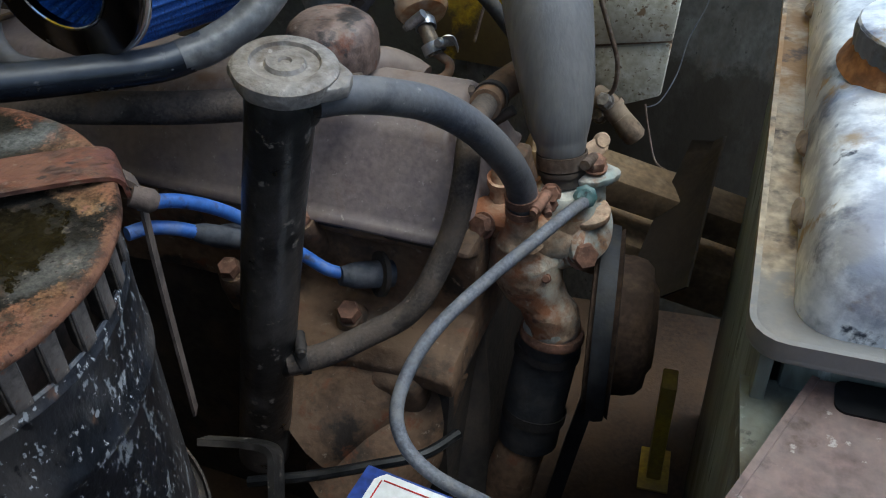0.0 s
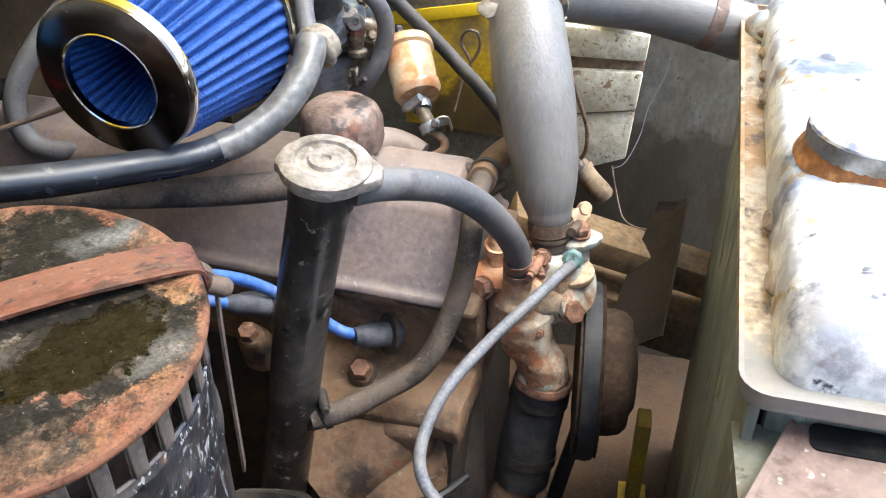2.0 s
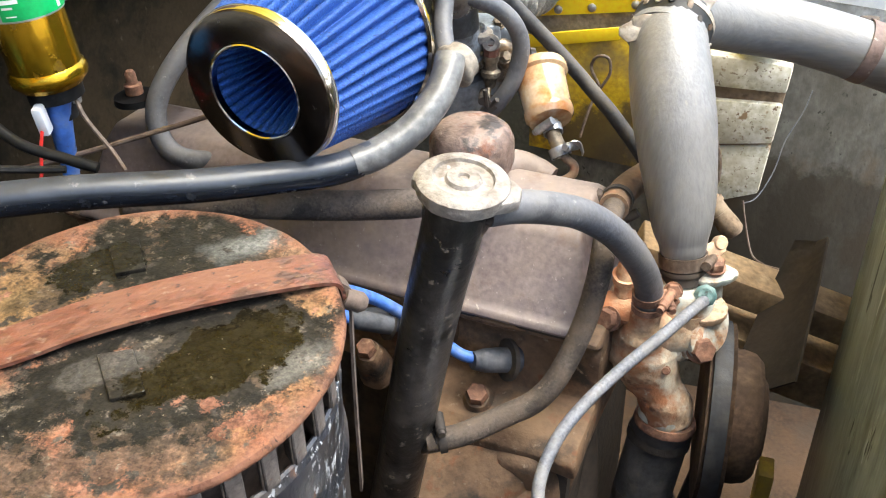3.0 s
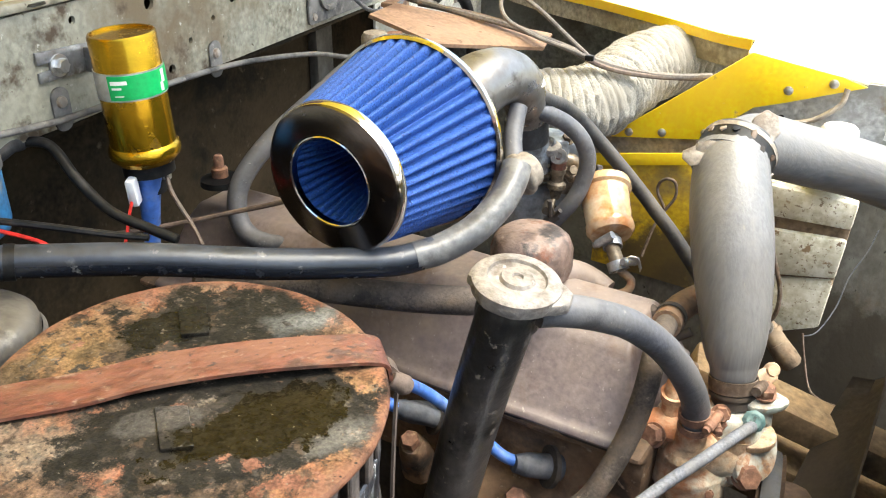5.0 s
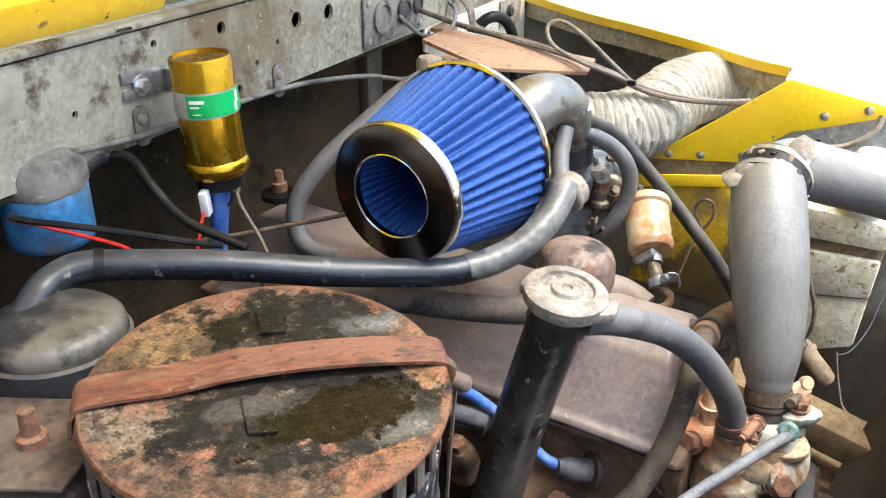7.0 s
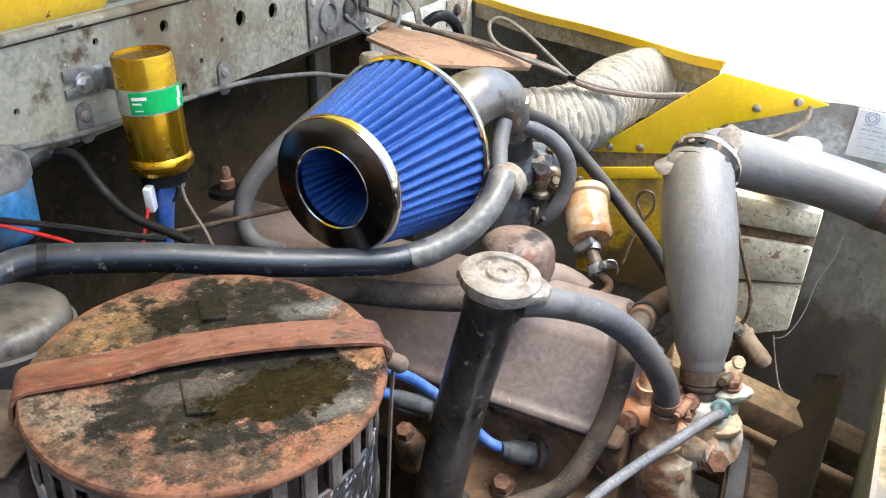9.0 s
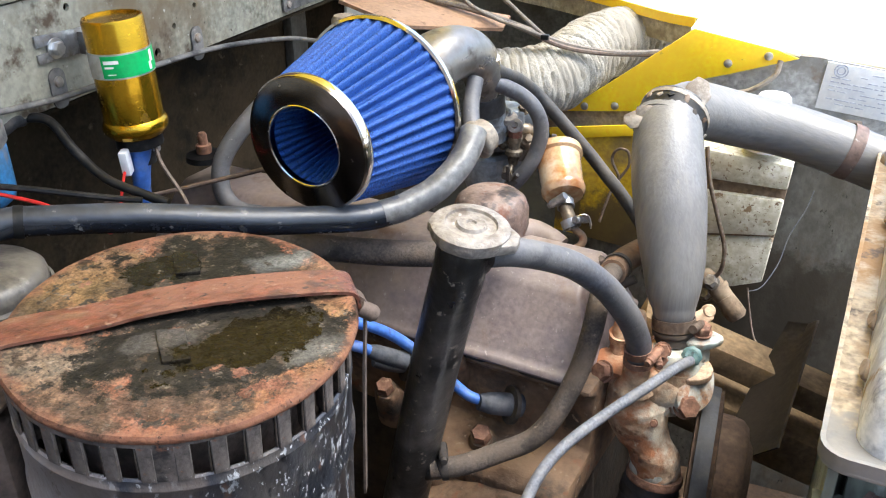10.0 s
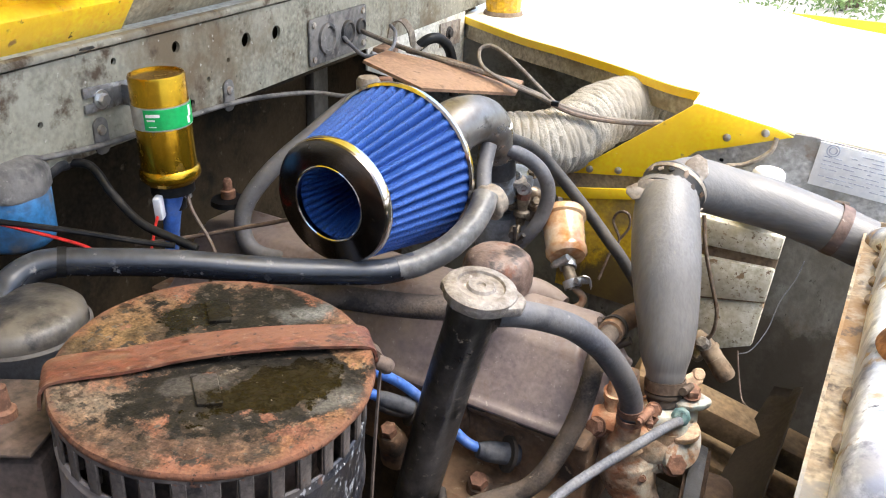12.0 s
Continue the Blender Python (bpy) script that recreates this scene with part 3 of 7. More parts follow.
bark = surface("bark", (0.12, 0.085, 0.06), (), 0.9, bump=0.5)
# base darkened to stand in for the shade deep in the bay
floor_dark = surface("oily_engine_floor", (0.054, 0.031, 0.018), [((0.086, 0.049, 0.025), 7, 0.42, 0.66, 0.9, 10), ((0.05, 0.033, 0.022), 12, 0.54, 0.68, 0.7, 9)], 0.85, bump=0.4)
# blade and hub bases darkened likewise for the bay's shade
fan_brown = surface("dusty_brown_blade", (0.032, 0.024, 0.017), [((0.044, 0.033, 0.023), 9, 0.44, 0.66, 0.9, 10), ((0.020, 0.016, 0.012), 18, 0.52, 0.66, 0.8, 9)], 0.75, bump=0.25, spec=0.25, wear=0.18)
hub_brown = surface("rusty_brown_hub", (0.070, 0.043, 0.027), [((0.048, 0.031, 0.021), 14, 0.45, 0.62, 0.9, 11), ((0.10, 0.066, 0.042), 30, 0.56, 0.70, 0.9, 10)], 0.8, bump=0.4, spec=0.25)
yellow_grimy = surface("grimy_yellow_paint", (0.60, 0.40, 0.02), [((0.34, 0.24, 0.07), 5, 0.46, 0.62, 0.7, 10), ((0.14, 0.11, 0.07), 7, 0.52, 0.66, 0.85, 11), ((0.70, 0.50, 0.05), 20, 0.58, 0.70, 0.5, 9)], 0.5, bump=0.2, wear=0.2)
stain_or_shading(rad_rim, ((0.325, 0.110, 0.945, 0.045, (0.165, 0.158, 0.148)), (0.380, 0.108, 0.945, 0.050, (0.19, 0.185, 0.178)), (0.318, 0.160, 0.945, 0.012, (0.20, 0.185, 0.16))), 0.85)
stain_or_shading(pot_top, ((-0.288, 0.080, 0.965, 0.020, (0.016, 0.017, 0.021)), (-0.246, 0.116, 0.965, 0.014, (0.018, 0.018, 0.022)), (-0.206, 0.060, 0.960, 0.012, (0.020, 0.020, 0.024)), (-0.262, 0.040, 0.968, 0.008, (0.035, 0.034, 0.036))), 0.9)
# brown patches darken the lower part of the yellow panel
stain_or_shading(yellow_grimy, ((0.050, 0.79, 0.722, 0.050, (0.105, 0.078, 0.043)), (0.115, 0.79, 0.765, 0.030, (0.13, 0.095, 0.05)), (-0.022, 0.79, 0.755, 0.036, (0.10, 0.075, 0.042))), 0.9)
# shade low on the inner wing, painted as dark brown patches
stain_or_shading(grey_low, ((0.25, 0.797, 0.640, 0.090, (0.042, 0.032, 0.020)), (0.36, 0.797, 0.620, 0.100, (0.038, 0.030, 0.020)), (0.46, 0.797, 0.61, 0.090, (0.046, 0.034, 0.021)), (0.20, 0.797, 0.690, 0.040, (0.075, 0.052, 0.030))), 0.8)
# first spot paints the drum's lit left side; the others are dusty front marks
stain_or_shading(black_can, ((-0.105, -0.025, 0.915, 0.050, (0.30, 0.262, 0.245)), (-0.055, -0.043, 0.925, 0.030, (0.18, 0.148, 0.130)), (0.000, -0.025, 0.935, 0.020, (0.10, 0.080, 0.070))), 0.85)
yellow_rusty = surface("rusting_yellow_paint", (0.86, 0.54, 0.012), [((0.80, 0.48, 0.03), 10, 0.45, 0.65, 0.5, 8), ((0.30, 0.16, 0.05), 26, 0.60, 0.66, 0.9, 12), ((0.12, 0.06, 0.03), 60, 0.63, 0.67, 0.9, 10)], 0.4, bump=0.2, wear=0.12)
primer_beige = surface("bare_beige_primer", (0.33, 0.275, 0.185), [((0.24, 0.185, 0.115), 8, 0.46, 0.62, 0.8, 11), ((0.42, 0.37, 0.27), 20, 0.56, 0.70, 0.6, 9), ((0.15, 0.08, 0.04), 24, 0.60, 0.67, 0.9, 12)], 0.55, bump=0.25)
cowl_grey = surface("blue_grey_cowl_paint", (0.30, 0.325, 0.325), [((0.21, 0.215, 0.205), 8, 0.47, 0.64, 0.5, 10), ((0.42, 0.45, 0.46), 20, 0.56, 0.70, 0.3, 8), ((0.14, 0.10, 0.065), 22, 0.60, 0.68, 0.9, 11)], 0.34, bump=0.15)
amber = surface("amber_lens", (0.55, 0.32, 0.02), [((0.35, 0.2, 0.02), 40, 0.45, 0.65, 0.3, 5)], 0.25, bump=0.2)


# ---- building helpers ----
def part(name, bm, material, parent=None, label="", sharp=40):
    me = bpy.data.meshes.new(name)
    for f in bm.faces:
        f.smooth = True
    for e in bm.edges:
        if len(e.link_faces) == 2 and e.calc_face_angle(0) > radians(sharp):
            e.smooth = False
    bm.to_mesh(me)
    bm.free()
    me.materials.append(material)
    ob = new(name, me)
    if parent:
        ob.parent = parent
        ob.matrix_parent_inverse = Matrix.Translation(-parent.location)
    if label:
        ob["label"] = label
    return ob


def thing(name, at, label, category, group="", kind=""):
    ob = new(name)
    ob.location = at
    ob.empty_display_size = 0.02
    return tagged(ob, label, category, group, kind)


def frame_to(p, axis, up=(0, 0, 1)):
    """A pose at p whose z axis points along axis."""
    z = Vector(axis).normalized()
    u = Vector(up)
    if abs(z.dot(u)) > 0.98:
        u = Vector((0, 1, 0))
    x = u.cross(z).normalized()
    y = z.cross(x)
    m = Matrix((x, y, z)).transposed().to_4x4()
    m.translation = p
    return m


def box(bm, size, m, bevel=0.0, seg=2):
    made = bmesh.ops.create_cube(bm, size=1, matrix=m @ Matrix.Diagonal((*size, 1)))["verts"]
    if bevel:
        edges = list({e for v in made for e in v.link_edges})
        bmesh.ops.bevel(bm, geom=edges, offset=bevel, segments=seg, affect="EDGES", profile=0.5)


def lathe(bm, profile, m, seg=32, wave=None):
    """Turns (radius, height) pairs round the z axis of m. wave(a) scales the radius."""
    rings = []
    for r, z in profile:
        if r < 1e-6:
            rings.append([bm.verts.new(m @ Vector((0, 0, z)))])
        else:
            ring = []
            for k in range(seg):
                a = 2 * math.pi * k / seg
                w = wave(a, z) if wave else 1
                ring.append(bm.verts.new(m @ Vector((r * w * math.cos(a), r * w * math.sin(a), z))))
            rings.append(ring)
    for a, b in zip(rings, rings[1:]):
        for k in range(seg):
            j = (k + 1) % seg
            if len(a) == 1 and len(b) > 1:
                bm.faces.new((a[0], b[j], b[k]))
            elif len(b) == 1 and len(a) > 1:
                bm.faces.new((a[k], a[j], b[0]))
            elif len(a) > 1:
                bm.faces.new((a[k], a[j], b[j], b[k]))
    bmesh.ops.recalc_face_normals(bm, faces=bm.faces)


def smooth_path(pts, n=8):
    """A curve through the given points."""
    p = [Vector(q) for q in pts]
    if len(p) == 2:
        return [p[0].lerp(p[1], k / n) for k in range(n + 1)]
    p = [p[0] * 2 - p[1]] + p + [p[-1] * 2 - p[-2]]
    out = []
    for i in range(1, len(p) - 2):
        a, b, c, d = p[i - 1:i + 3]
        for k in range(n):
            t = k / n
            out.append(0.5 * (2 * b + (c - a) * t + (2 * a - 5 * b + 4 * c - d) * t * t + (3 * b - a - 3 * c + d) * t ** 3))
    out.append(p[-2])
    return out


def tube(bm, pts, radius, seg=16, n=8, hollow=0.0, ripple=None):
    """A pipe along a curve; radius is a number or one for each point. Ends are closed, or bored to the depth hollow."""
    path = smooth_path(pts, n)
    count = len(path)
    if isinstance(radius, (int, float)):
        radii = [radius] * count
    else:
        radii = [float(np.interp(i / (count - 1) * (len(radius) - 1), range(len(radius)), radius)) for i in range(count)]
    prev = None
    rings = []
    for i, q in enumerate(path):
        d = (path[min(i + 1, count - 1)] - path[max(i - 1, 0)]).normalized()
        if prev is None:
            u = Vector((0, 0, 1)) if abs(d.z) < 0.9 else Vector((1, 0, 0))
            x = u.cross(d).normalized()
        else:
            x = (prev - d * prev.dot(d)).normalized()
        prev = x
        y = d.cross(x)
        rings.append([bm.verts.new(q + radii[i] * (ripple(i, 2 * math.pi * k / seg) if ripple else 1) * (math.cos(2 * math.pi * k / seg) * x + math.sin(2 * math.pi * k / seg) * y)) for k in range(seg)])
    for a, b in zip(rings, rings[1:]):
        for k in range(seg):
            j = (k + 1) % seg
            bm.faces.new((a[k], a[j], b[j], b[k]))
    for ring, q, sgn in ((rings[0], path[0], 1), (rings[-1], path[-1], -1)):
        if hollow:
            d = ((path[1] - path[0]) if sgn == 1 else (path[-2] - path[-1])).normalized()
            lip = [bm.verts.new(q + (v.co - q) * 0.78) for v in ring]
            deep = [bm.verts.new(v.co + d * hollow) for v in lip]
            for a, b in ((ring, lip), (lip, deep)):
                for k in range(seg):
                    j = (k + 1) % seg
                    bm.faces.new((a[k], b[k], b[j], a[j]))
            bm.faces.new(deep)
        else:
            bm.faces.new(ring)
    bmesh.ops.recalc_face_normals(bm, faces=bm.faces)


def slab(bm, outline, thick, m, bevel=0.0):
    """A flat plate: an outline in the x, y plane of m, thick along its z."""
    low = [bm.verts.new(m @ Vector((x, y, 0))) for x, y in outline]
    top = [bm.verts.new(m @ Vector((x, y, thick))) for x, y in outline]
    n = len(outline)
    faces = [bm.faces.new(low[::-1]), bm.faces.new(top)]
    for k in range(n):
        faces.append(bm.faces.new((low[k], low[(k + 1) % n], top[(k + 1) % n], top[k])))
    bmesh.ops.recalc_face_normals(bm, faces=faces)
    if bevel:
        edges = list({e for f in faces for e in f.edges})
        bmesh.ops.bevel(bm, geom=edges, offset=bevel, segments=2, affect="EDGES", profile=0.5)


def holed(bm, outline, holes, thick, m):
    """A plate with round holes (x, y, radius) right through it."""
    loops = [outline] + [[(x + r * math.cos(2 * math.pi * k / 16), y + r * math.sin(2 * math.pi * k / 16)) for k in range(16)] for x, y, r in holes]
    sides = []
    for z in (0, thick):
        edges, rings = [], []
        for loop in loops:
            vs = [bm.verts.new(m @ Vector((x, y, z))) for x, y in loop]
            rings.append(vs)
            edges += [bm.edges.new((vs[k], vs[(k + 1) % len(vs)])) for k in range(len(vs))]
        bmesh.ops.triangle_fill(bm, use_beauty=True, use_dissolve=False, edges=edges)
        sides.append(rings)
    for a, b in zip(*sides):
        for k in range(len(a)):
            j = (k + 1) % len(a)
            bm.faces.new((a[k], a[j], b[j], b[k]))
    bmesh.ops.recalc_face_normals(bm, faces=bm.faces)


def ribbon(bm, pts, width, thick, across=None, n=6):
    """A flat strap along a curve, its width across the way and level unless given."""
    path = smooth_path(pts, n)
    rows = []
    for i, q in enumerate(path):
        d = (path[min(i + 1, len(path) - 1)] - path[max(i - 1, 0)]).normalized()
        w = Vector(across).normalized() if across else d.cross(Vector((0, 0, 1))).normalized()
        u = w.cross(d).normalized()
        rows.append([bm.verts.new(q + w * a * width / 2 + u * b * thick / 2) for a, b in ((-1, -1), (1, -1), (1, 1), (-1, 1))])
    for a, b in zip(rows, rows[1:]):
        for k in range(4):
            bm.faces.new((a[k], a[(k + 1) % 4], b[(k + 1) % 4], b[k]))
    bm.faces.new(rows[0])
    bm.faces.new(rows[-1])
    bmesh.ops.recalc_face_normals(bm, faces=bm.faces)


def rounded(w, h, r, seg=5):
    """The outline of a rectangle with round corners, centred."""
    pts = []
    for cx, cy, a0 in ((w / 2 - r, h / 2 - r, 0), (-w / 2 + r, h / 2 - r, 90), (-w / 2 + r, -h / 2 + r, 180), (w / 2 - r, -h / 2 + r, 270)):
        for k in range(seg + 1):
            a = radians(a0 + 90 * k / seg)
            pts.append((cx + r * math.cos(a), cy + r * math.sin(a)))
    return pts


def hexbolt(bm, m, r=0.008, h=0.006, washer=0.0):
    if washer:
        lathe(bm, [(0, 0), (washer, 0), (washer, 0.0015), (0, 0.0015)], m, 20)
    lathe(bm, [(0, 0), (r, 0), (r, h * 0.8), (r * 0.86, h), (0, h)], m @ Matrix.Translation((0, 0, 0.001)), 6)


def band(bm, p, axis, r, width, thick=0.0012, seg=28):
    """A clamp band: a thin open ring round an axis."""
    lathe(bm, [(r, -width / 2), (r + thick, -width / 2), (r + thick, width / 2), (r, width / 2), (r, -width / 2)], frame_to(p, axis), seg)


def clamp(name, p, axis, r, width, parent, material=steel, screw=(1, 0, 0)):
    """A worm-drive hose clip with its screw housing."""
    bm = bmesh.new()
    band(bm, p, axis, r, width)
    c = part(name, bm, material, parent)
    bm = bmesh.new()
    a = Vector(axis).normalized()
    s = Vector(screw) - a * Vector(screw).dot(a)
    s.normalize()
    t = a.cross(s)
    q = Vector(p) + s * (r + 0.004)
    lathe(bm, [(0, -0.011), (0.0042, -0.011), (0.0042, 0.008), (0.003, 0.009), (0.003, 0.012), (0, 0.012)], frame_to(q, t), 12)
    part("clamp_screw", bm, material, c)
    return c


def hose(name, pts, radius, material, label, category="hose", seg=18, n=8, group=""):
    h = thing(name, pts[0], label, category, group)
    bm = bmesh.new()
    tube(bm, pts, radius, seg, n)
    part("hose_wall", bm, material, h)
    return h


def wire(name, pts, radius, material, label, seg=8, n=8):
    bm = bmesh.new()
    tube(bm, pts, radius, seg, n)
    return tagged(part(name, bm, material), label, "wire")


# ---- ground and far surroundings ----
bm = bmesh.new()
bmesh.ops.create_grid(bm, x_segments=60, y_segments=60, size=60)
for v in bm.verts:
    v.co.z = 0.05 * noise.noise(v.co * 0.4) - 0.02
tagged(part("ground", bm, soil), "pale sandy ground beside the vehicle", "ground", kind="structure")

# unseen wall added to block sky and darken reflections on the camera side
bm = bmesh.new()
box(bm, (7.0, 0.2, 2.3), pose(-0.8, -2.6, 1.13))
tagged(part("sky_blocker_wall", bm, blocker_matte), "unseen plain wall added beside the vehicle to block sky light", "wall", kind="structure")
# ---- bulkhead ----
bulk = thing("bulkhead", (-0.36, 0.3, 0.0), "stained grey-green steel bulkhead with drilled holes", "bulkhead", kind="structure")
bm = bmesh.new()
holed(bm, [(-0.30, 1.017), (1.26, 1.017), (1.26, 1.111), (-0.30, 1.111)], [(0.501, 1.080, 0.0085), (0.561, 1.078, 0.0085), (0.382, 1.094, 0.006), (0.294, 1.097, 0.0035), (0.43, 1.05, 0.003), (0.466, 1.064, 0.0028), (0.40, 1.030, 0.0045), (0.20, 1.06, 0.003), (0.70, 1.05, 0.004)], 0.004, Matrix(((0, 0, -1, -0.34), (1, 0, 0, 0), (0, 1, 0, 0), (0, 0, 0, 1))))
part("face_panel", bm, bulk_paint, bulk)
bm = bmesh.new()
box(bm, (0.16, 1.5, 0.004), pose(-0.42, 0.45, 1.114), 0.001)
part("top_flange", bm, cowl_grey, bulk, "blue-grey glossy cowl channel")
# flat black disc stands in for the dark of an oval hole
bm = bmesh.new()
lathe(bm, [(0, 0.0018), (0.011, 0.0018), (0.0125, 0.0), (0, 0.0)], pose(-0.343, 0.259, 1.1160), 20)
part("drain_hole_disc", bm, black_wire, bulk, "black disc standing in for the dark of a drain hole")
bm = bmesh.new()
box(bm, (0.012, 1.5, 0.008), pose(-0.341, 0.45, 1.117), 0.003)
part("front_lip", bm, bulk_paint, bulk)
# lower panel and shelf: the recess's shade is put into their dark colour
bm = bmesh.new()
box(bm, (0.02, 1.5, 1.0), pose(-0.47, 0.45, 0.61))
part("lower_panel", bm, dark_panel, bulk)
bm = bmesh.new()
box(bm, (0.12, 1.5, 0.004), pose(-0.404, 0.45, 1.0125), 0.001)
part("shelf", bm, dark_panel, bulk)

bm = bmesh.new()
box(bm, (0.016, 0.042, 0.66), pose(-0.452, 0.826, 0.655), 0.003)
part("rib", bm, grey_low, bulk, "grey upright stiffening rib")

# end of the bulkhead, its sunlit look painted in as a pale colour
bm = bmesh.new()
slab(bm, [(0.785, 1.0165), (1.140, 1.0165), (1.140, 0.900), (0.940, 0.930), (0.785, 0.985)], 0.004, Matrix(((0, 0, 1, -0.343), (1, 0, 0, 0), (0, 1, 0, 0), (0, 0, 0, 1))), 0.001)
end_panel = part("end_panel", bm, pale_paint, bulk, "bulkhead end panel, coloured pale for the sun on it")
bm = bmesh.new()
slab(bm, [(1.030, 0.972), (1.112, 0.966), (1.112, 1.008), (1.030, 1.012)], 0.003, Matrix(((0, 0, 1, -0.3385), (1, 0, 0, 0), (0, 1, 0, 0), (0, 0, 0, 1))), 0.0008)
part("bracket_plate", bm, flange_tan, end_panel, "dusty grey bracket plate")
bm = bmesh.new()
hexbolt(bm, frame_to((-0.3355, 1.063, 0.992), (1, 0, 0)), 0.008, 0.005, 0.011)
part("plate_bolt", bm, iron_dark, end_panel, "dark bolt head")

# ---- inner wing and yellow wing panel ----
iw = thing("inner_wing", (0.2, 0.8, 0.0), "dusty grey inner wing panel with yellow remains of paint", "wing panel", kind="structure")
# side panel darker than the top panel: shade put into its colour
bm = bmesh.new()
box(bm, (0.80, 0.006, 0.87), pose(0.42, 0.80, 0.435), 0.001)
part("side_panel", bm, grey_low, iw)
bm = bmesh.new()
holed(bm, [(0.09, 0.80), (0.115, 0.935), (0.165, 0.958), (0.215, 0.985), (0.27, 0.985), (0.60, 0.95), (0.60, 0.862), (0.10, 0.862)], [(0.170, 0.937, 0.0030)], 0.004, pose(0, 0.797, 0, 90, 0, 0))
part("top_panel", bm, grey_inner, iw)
# added disc: its black colour stands in for the dark inside the hole
bm = bmesh.new()
lathe(bm, [(0, -0.003), (0.0046, -0.003), (0.0046, 0.0), (0, 0.0)], frame_to((0.170, 0.7975, 0.937), (0, -1, 0)), 12)
part("hole_dark_disc", bm, black_wire, iw, "dark disc added behind the hole to blacken it")
bm = bmesh.new()
slab(bm, [(-0.03, 0.851), (0.07, 0.869), (0.13, 0.872), (0.13, 0.698), (-0.03, 0.713)], 0.003, pose(0, 0.792, 0, 90, 0, 0), 0.0008)
part("lower_panel", bm, yellow_grimy, iw)

bm = bmesh.new()
slab(bm, [(p[0], p[2]) for p in ((-0.051, 0.800, 0.884), (0.092, 0.800, 0.899), (0.095, 0.800, 0.877), (-0.057, 0.800, 0.856))], 0.004, pose(0, 0.80, 0, 90, 0, 0))
part("ledge", bm, flange_tan, iw, "dusty beige ledge")
bm = bmesh.new()
slab(bm, [(p[0], p[2]) for p in ((-0.045, 0.786, 0.862), (0.076, 0.786, 0.882), (0.077, 0.786, 0.867), (-0.037, 0.786, 0.847))], 0.003, pose(0, 0.786, 0, 90, 0, 0), 0.001)
part("flange", bm, yellow, iw, "bright yellow turned flange")

yp = thing("wing_bracket", (0.1, 0.78, 0.9), "yellow painted wing brace held by domed rivets", "panel")
bm = bmesh.new()
slab(bm, [(-0.022, 0.888), (0.112, 0.904), (0.120, 0.930), (0.140, 0.947), (0.172, 0.957), (0.25, 0.984), (0.225, 0.992), (0.13, 1.008), (0.11, 0.992)], 0.003, pose(0, 0.785, 0, 90, 0, 0), 0.0008)
part("plate", bm, yellow, yp)
for x, z in ((0.004, 0.898), (0.043, 0.903), (0.092, 0.910), (0.173, 0.971), (0.217, 0.984)):
    bm = bmesh.new()
    lathe(bm, [(0, 0), (0.0052, 0), (0.0047, 0.0018), (0.0026, 0.003), (0, 0.0034)], frame_to((x, 0.7818, z), (0, -1, 0)), 14)
    part("rivet", bm, steel, yp)

wing = thing("outer_wing", (0.1, 1.1, 0.98), "pale wing top with a yellow folded edge", "wing", kind="structure")
EDGE = [(-0.50, 1.26), (-0.334, 1.140), (-0.198, 1.040), (-0.109, 0.992), (-0.003, 0.926), (0.076, 0.868), (0.121, 0.848), (0.128, 0.806)]
bm = bmesh.new()
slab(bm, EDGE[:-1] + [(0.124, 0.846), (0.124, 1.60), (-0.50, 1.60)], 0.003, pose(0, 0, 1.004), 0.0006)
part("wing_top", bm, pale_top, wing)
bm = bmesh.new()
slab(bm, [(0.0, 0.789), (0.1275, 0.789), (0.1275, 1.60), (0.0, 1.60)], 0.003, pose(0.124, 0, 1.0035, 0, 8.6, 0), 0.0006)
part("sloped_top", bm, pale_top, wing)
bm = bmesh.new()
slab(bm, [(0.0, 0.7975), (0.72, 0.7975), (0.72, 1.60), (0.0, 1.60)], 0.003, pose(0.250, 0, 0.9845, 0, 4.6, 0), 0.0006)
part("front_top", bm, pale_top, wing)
bm = bmesh.new()
ribbon(bm, [(x, y - 0.001, 1.0005 if k else 1.003) for k, (x, y) in enumerate(EDGE[:-1])], 0.012, 0.003, (0, 0, 1), 4)
part("folded_edge", bm, yellow, wing, "yellow folded wing edge")
bm = bmesh.new()
ribbon(bm, [(x, y + 0.004, 0.982) for x, y in EDGE[:-1]], 0.026, 0.003, (0, 0, 1), 4)
part("under_lip", bm, lip_cream, wing, "pale worn inner lip")

# ---- raised bonnet ----
bonnet = thing("bonnet", (-0.40, 0.4, 1.115), "yellow bonnet raised on its hinges over the bulkhead", "bonnet")
BN = pose(-0.395, 0.42, 1.118, 0, -56, 0)
bm = bmesh.new()
box(bm, (1.0, 1.35, 0.006), BN @ pose(0.5, 0, 0), 0.002)
part("skin", bm, yellow, bonnet)
bm = bmesh.new()
box(bm, (0.05, 0.590, 0.022), BN @ pose(0.026, -0.370, -0.010), 0.005)
part("hinge_rail", bm, yellow_rusty, bonnet, "bright yellow rail with rust pitting")
bm = bmesh.new()
box(bm, (0.046, 0.735, 0.015), BN @ pose(0.024, 0.296, -0.0065), 0.004)
part("bare_rail", bm, primer_beige, bonnet, "bare beige rail where the yellow paint is gone")
bm = bmesh.new()
box(bm, (0.13, 0.735, 0.005), BN @ pose(0.114, 0.296, -0.0056), 0.001)
part("rust_panel", bm, tan_plate, bonnet, "rust-brown bare sheet above the rail")
for y in (-0.5, -0.17, 0.17, 0.5):
    bm = bmesh.new()
    box(bm, (0.9, 0.045, 0.018), BN @ pose(0.52, y, -0.011), 0.004)
    part("stiffener", bm, yellow, bonnet)

